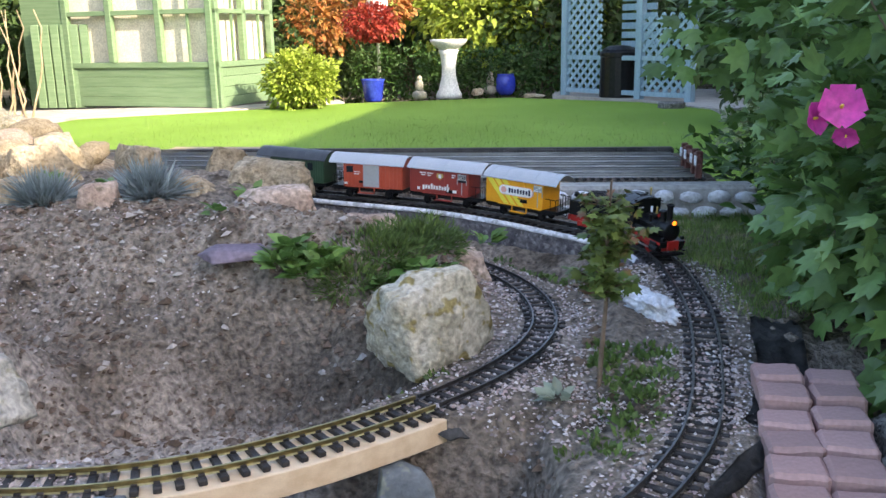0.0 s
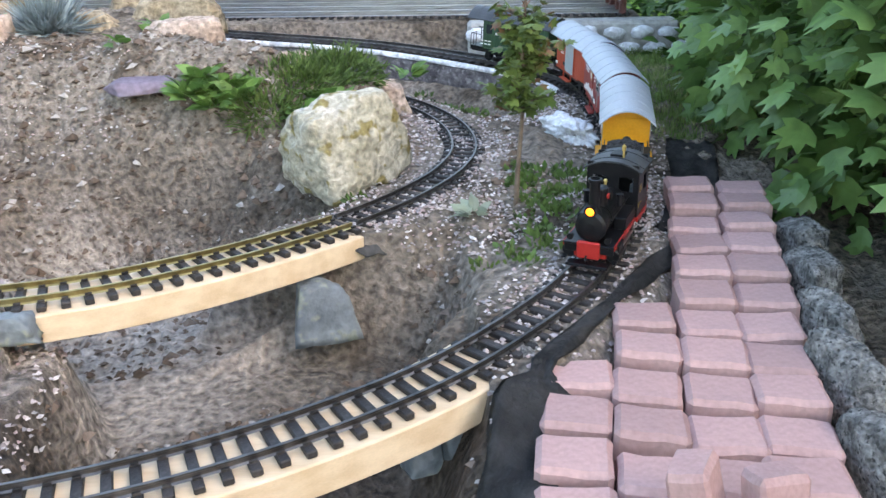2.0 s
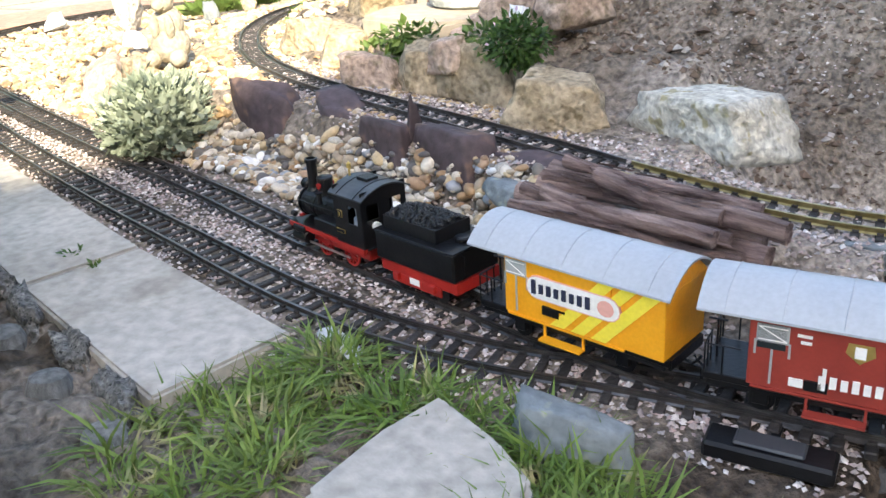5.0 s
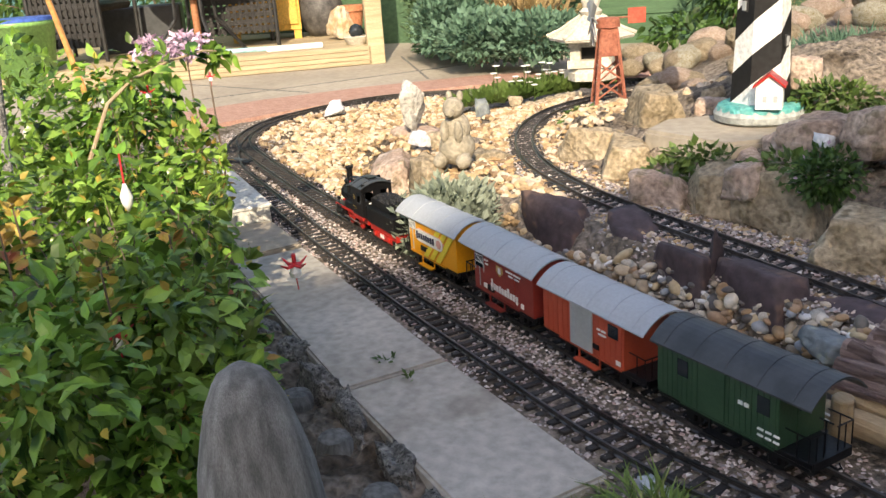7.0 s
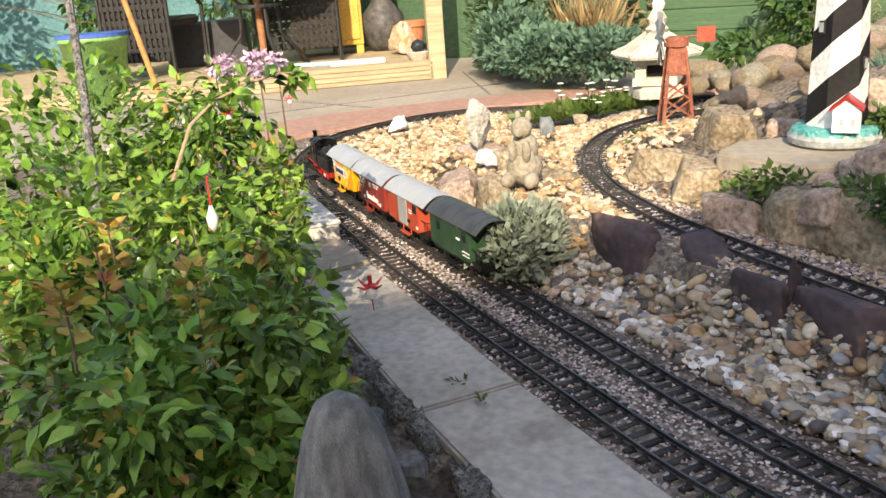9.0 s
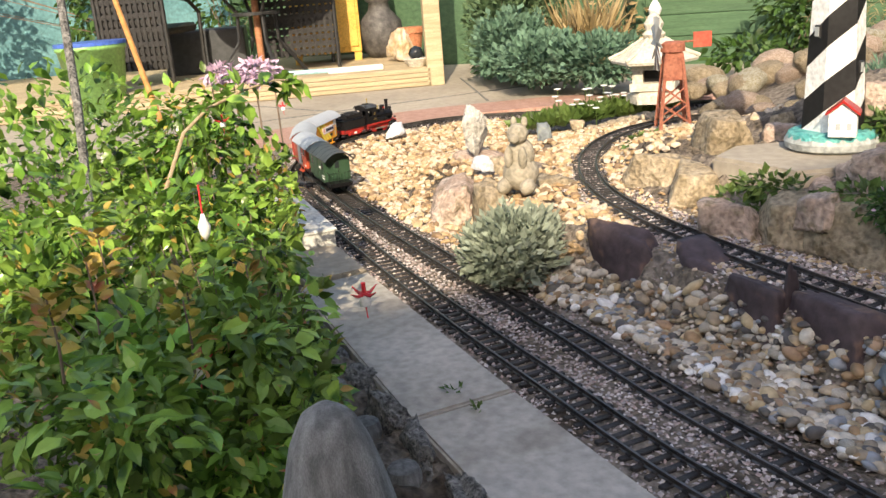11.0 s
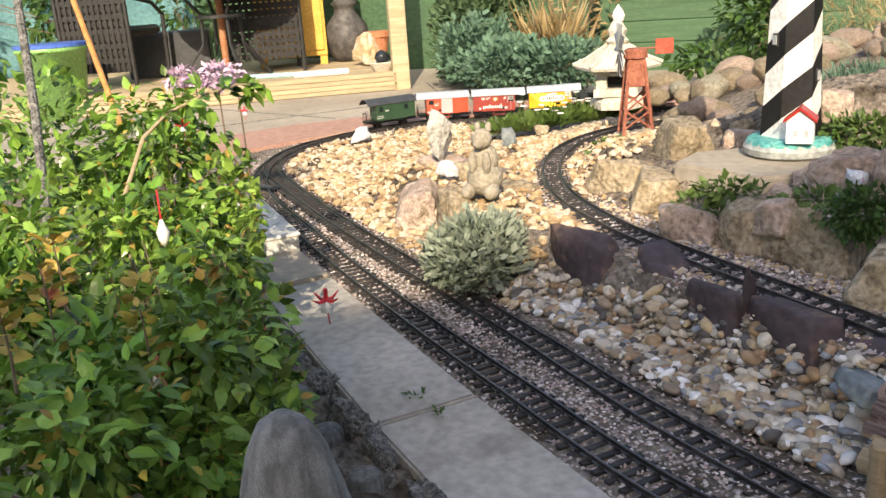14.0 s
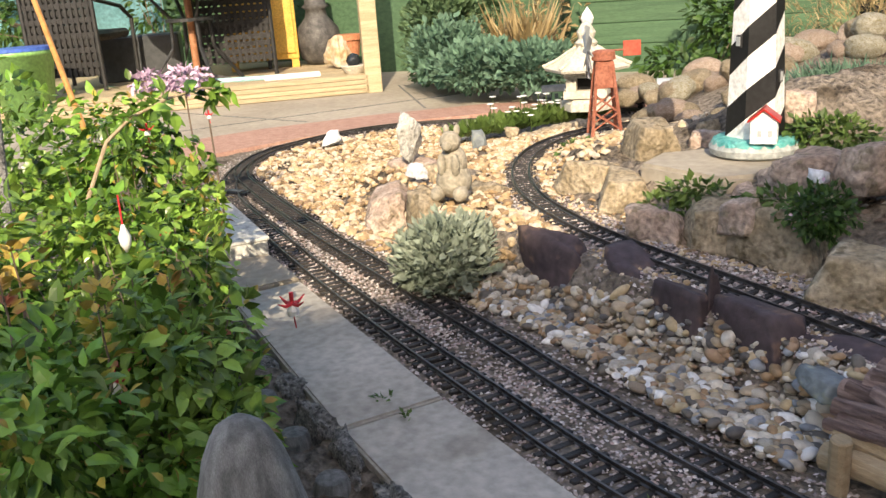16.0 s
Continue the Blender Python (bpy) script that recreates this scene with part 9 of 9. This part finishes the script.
def pebble_pts(V, s, seed):
    rs = np.random.RandomState(seed)
    e = np.array([s * rs.uniform(0.9, 1.5), s * rs.uniform(0.7, 1.0), s * rs.uniform(0.45, 0.75)])
    q = V * e * (1 + 0.10 * np.sin(V[:, [1, 2, 0]] * rs.uniform(1.5, 3) + rs.uniform(0, 6)))
    R = np.array(Euler((rs.uniform(-0.6, 0.6), rs.uniform(-0.6, 0.6), rs.uniform(0, 6.28))).to_matrix())
    return q @ R.T


def pebbles(xs, ys, zs, sizes, V, F, seed):
    vv, ff = [], []
    for i, (x, y, z, s) in enumerate(zip(xs, ys, zs, sizes)):
        n0 = len(V) * i
        vv.append(pebble_pts(V, s, seed + i) + np.array([x, y, z]))
        ff.extend([(a + n0, b + n0, c + n0) for a, b, c in F])
    return np.vstack(vv).tolist(), ff


def pebble_zone(x0, x1, y0, y1, n, seed):
    rs = np.random.RandomState(seed)
    xs, ys = rs.uniform(x0, x1, n), rs.uniform(y0, y1, n)
    dA, dB = far_from(PA, xs, ys), far_from(PB, xs, ys)
    edge = 1.15 + 0.03 * np.clip(-xs - 1.4, 0, 3)
    i = np.clip(np.searchsorted(-PA[::-1, 0], -xs), 0, len(PA) - 1)
    return xs, ys, dA, dB, edge


# the river-pebble bed between the main line and the dark stones
xs, ys, dA, dB, edge = pebble_zone(-1.62, -0.62, 0.9, 1.24, 6500, 9)
above = ys > 0.93 + 0.09 * np.clip(-xs - 1.0, 0, 1)
keep = (dA > 0.075) & above & (ys < edge + 0.015) & (dB > 0.07) & ~((xs > -0.72) & (ys > 0.97))
xs, ys = xs[keep][:2700], ys[keep][:2700]
zs = base_z(xs, ys) + 0.006 + nr_.uniform(0, 0.010, len(xs))
sizes = np.random.RandomState(2).gamma(6.0, 0.00135, len(xs)).clip(0.005, 0.016)
bed = empty("pebble_bed", "loose bed of mixed brown, cream and white river pebbles", "pebbles", (-1.0, 1.05, 0.0), kind="structure")
pick = [i for i in range(len(xs)) if -1.25 < xs[i] < -0.7][:290]
M_PEB1 = mat("single_pebble", (0.37, 0.335, 0.275), (0.50, 0.465, 0.41), 0.5, 30.0, 120.0, 0.15, rnd=0.25, spec=0.4)
M_PEB2 = mat("single_pebble_brown", (0.25, 0.195, 0.14), (0.33, 0.275, 0.21), 0.5, 30.0, 120.0, 0.15, rnd=0.2, spec=0.4)
M_PEB3 = mat("single_pebble_white", (0.70, 0.69, 0.69), (0.80, 0.79, 0.79), 0.45, 30.0, 120.0, 0.15, rnd=0.15, spec=0.4)
PEB = []
for k in range(10):
    me = bpy.data.meshes.new("pebble")
    me.from_pydata(pebble_pts(SPH_V, 1.0, 900 + k).tolist(), [], SPH_F)
    me.polygons.foreach_set("use_smooth", [True] * len(me.polygons))
    me.materials.append((M_PEB1, M_PEB2, M_PEB1, M_PEB3, M_PEB1, M_PEB2, M_PEB1, M_PEB1, M_PEB2, M_PEB3)[k])
    PEB.append(me)
for i in pick:
    o = new("pebble", PEB[i % 10])
    o.parent = bed
    o.matrix_parent_inverse = Matrix.Translation((1.0, -1.05, 0.0))
    o.matrix_basis = pose(xs[i], ys[i], zs[i], 0, 0, (i * 77) % 360) @ Matrix.Diagonal((sizes[i], sizes[i], sizes[i], 1))
rest = [i for i in range(len(xs)) if i not in set(pick)]
v, f = pebbles(xs[rest], ys[rest], zs[rest], sizes[rest], SPH_V, SPH_F, 4000)
o = stuff("small_pebbles", v, f, M_PEBBLE, "river pebbles filling the rest of the bed", "pebbles", True)

# sunlit golden gravel inside the far curve
rs = np.random.RandomState(31)
xs, ys = rs.uniform(-3.6, -1.45, 9000), rs.uniform(1.0, 2.4, 9000)
dA, dB, dC = far_from(PA, xs, ys), far_from(PB, xs, ys), far_from(PC, xs, ys)
# inside the loop: right of the main line as it runs
ins = np.array([ys[i] > np.interp(-xs[i], -PA[300:900, 0][np.argsort(-PA[300:900, 0])], PA[300:900, 1][np.argsort(-PA[300:900, 0])]) for i in range(len(xs))])
ins &= xs > np.interp(ys, [1.0, 1.27, 1.49, 1.78, 2.0, 2.26, 2.55], [-2.2, -3.15, -3.42, -3.53, -3.52, -3.45, -3.33])
keep = ins & (dA > 0.06) & (dB > 0.05) & ~((xs > -1.75) & (ys > 1.35)) & (ys < 2.3 - 0.1 * (xs + 3.4))
xs, ys = xs[keep], ys[keep]
v, f = pebbles(xs, ys, base_z(xs, ys) + 0.004, rs.uniform(0.007, 0.016, len(xs)), ICO_V, ICO_F, 9000)
stuff("golden_gravel", v, f, M_GOLD, "sunlit golden gravel inside the far curve", "gravel")
# chippings beside the inner track on the terrace
xs, ys = rs.uniform(-2.6, -0.8, 5200), rs.uniform(1.15, 2.5, 5200)
dB = far_from(PB, xs, ys)
keep = (dB < 0.16) & (dB > 0.03)
xs, ys = xs[keep], ys[keep]
v, f = pebbles(xs, ys, base_z(xs, ys) + 0.002, rs.uniform(0.004, 0.008, len(xs)), ICO_V, ICO_F, 19000)
stuff("terrace_chippings", v, f, M_GOLD, "pale stone chippings beside the inner track", "gravel")


# ---- what moves ----
# the headlamp's way along the outer line: seconds, metres
RUN = [(0, 3.03), (0.5, 3.285), (1, 3.527), (1.5, 3.784), (2, 4.009), (2.5, 4.274), (3, 4.53), (3.8, 4.95), (4.5, 5.325), (5, 5.584), (7.5, 6.84), (8.5, 7.317), (11, 8.554), (12, 9.035), (13, 9.509), (14, 9.986), (15, 10.471), (16, 10.956)]


def run_at(t):
    ts, ss = [r[0] for r in RUN], [r[1] for r in RUN]
    # monotone smooth interpolation
    k = max(0, min(len(ts) - 2, int(np.searchsorted(ts, t)) - 1))
    d = [(ss[i + 1] - ss[i]) / (ts[i + 1] - ts[i]) for i in range(len(ts) - 1)]
    g = [d[0]] + [(d[i - 1] + d[i]) / 2 for i in range(1, len(d))] + [d[-1]]
    h = ts[k + 1] - ts[k]
    u = (t - ts[k]) / h
    return (2 * u ** 3 - 3 * u ** 2 + 1) * ss[k] + (u ** 3 - 2 * u ** 2 + u) * h * g[k] + (-2 * u ** 3 + 3 * u ** 2) * ss[k + 1] + (u ** 3 - u ** 2) * h * g[k + 1]


def vehicle_pose(s, half):
    a, _ = on_line(PA, s + half)
    b, _ = on_line(PA, s - half)
    d = (a - b).normalized()
    return Matrix.Translation((a + b) / 2) @ Matrix.Rotation(math.atan2(d.y, d.x), 4, "Z") @ Matrix.Rotation(-math.asin(d.z), 4, "Y")


def motions():
    for v, back, half in TRAIN:
        walk(v, [(t, vehicle_pose(run_at(t) - back, half)) for t in np.arange(0, 16.01, 0.2).tolist()])
        for w in [c for c in v.children if c.name.startswith("wheelset")]:
            r = w.location.z
            x = w.location.x
            walk(w, [(k / 30, Matrix.Translation((x, 0, r)) @ Matrix.Rotation((run_at(k / 30) - run_at(0)) / r, 4, "Y")) for k in range(0, 481)])


motions()
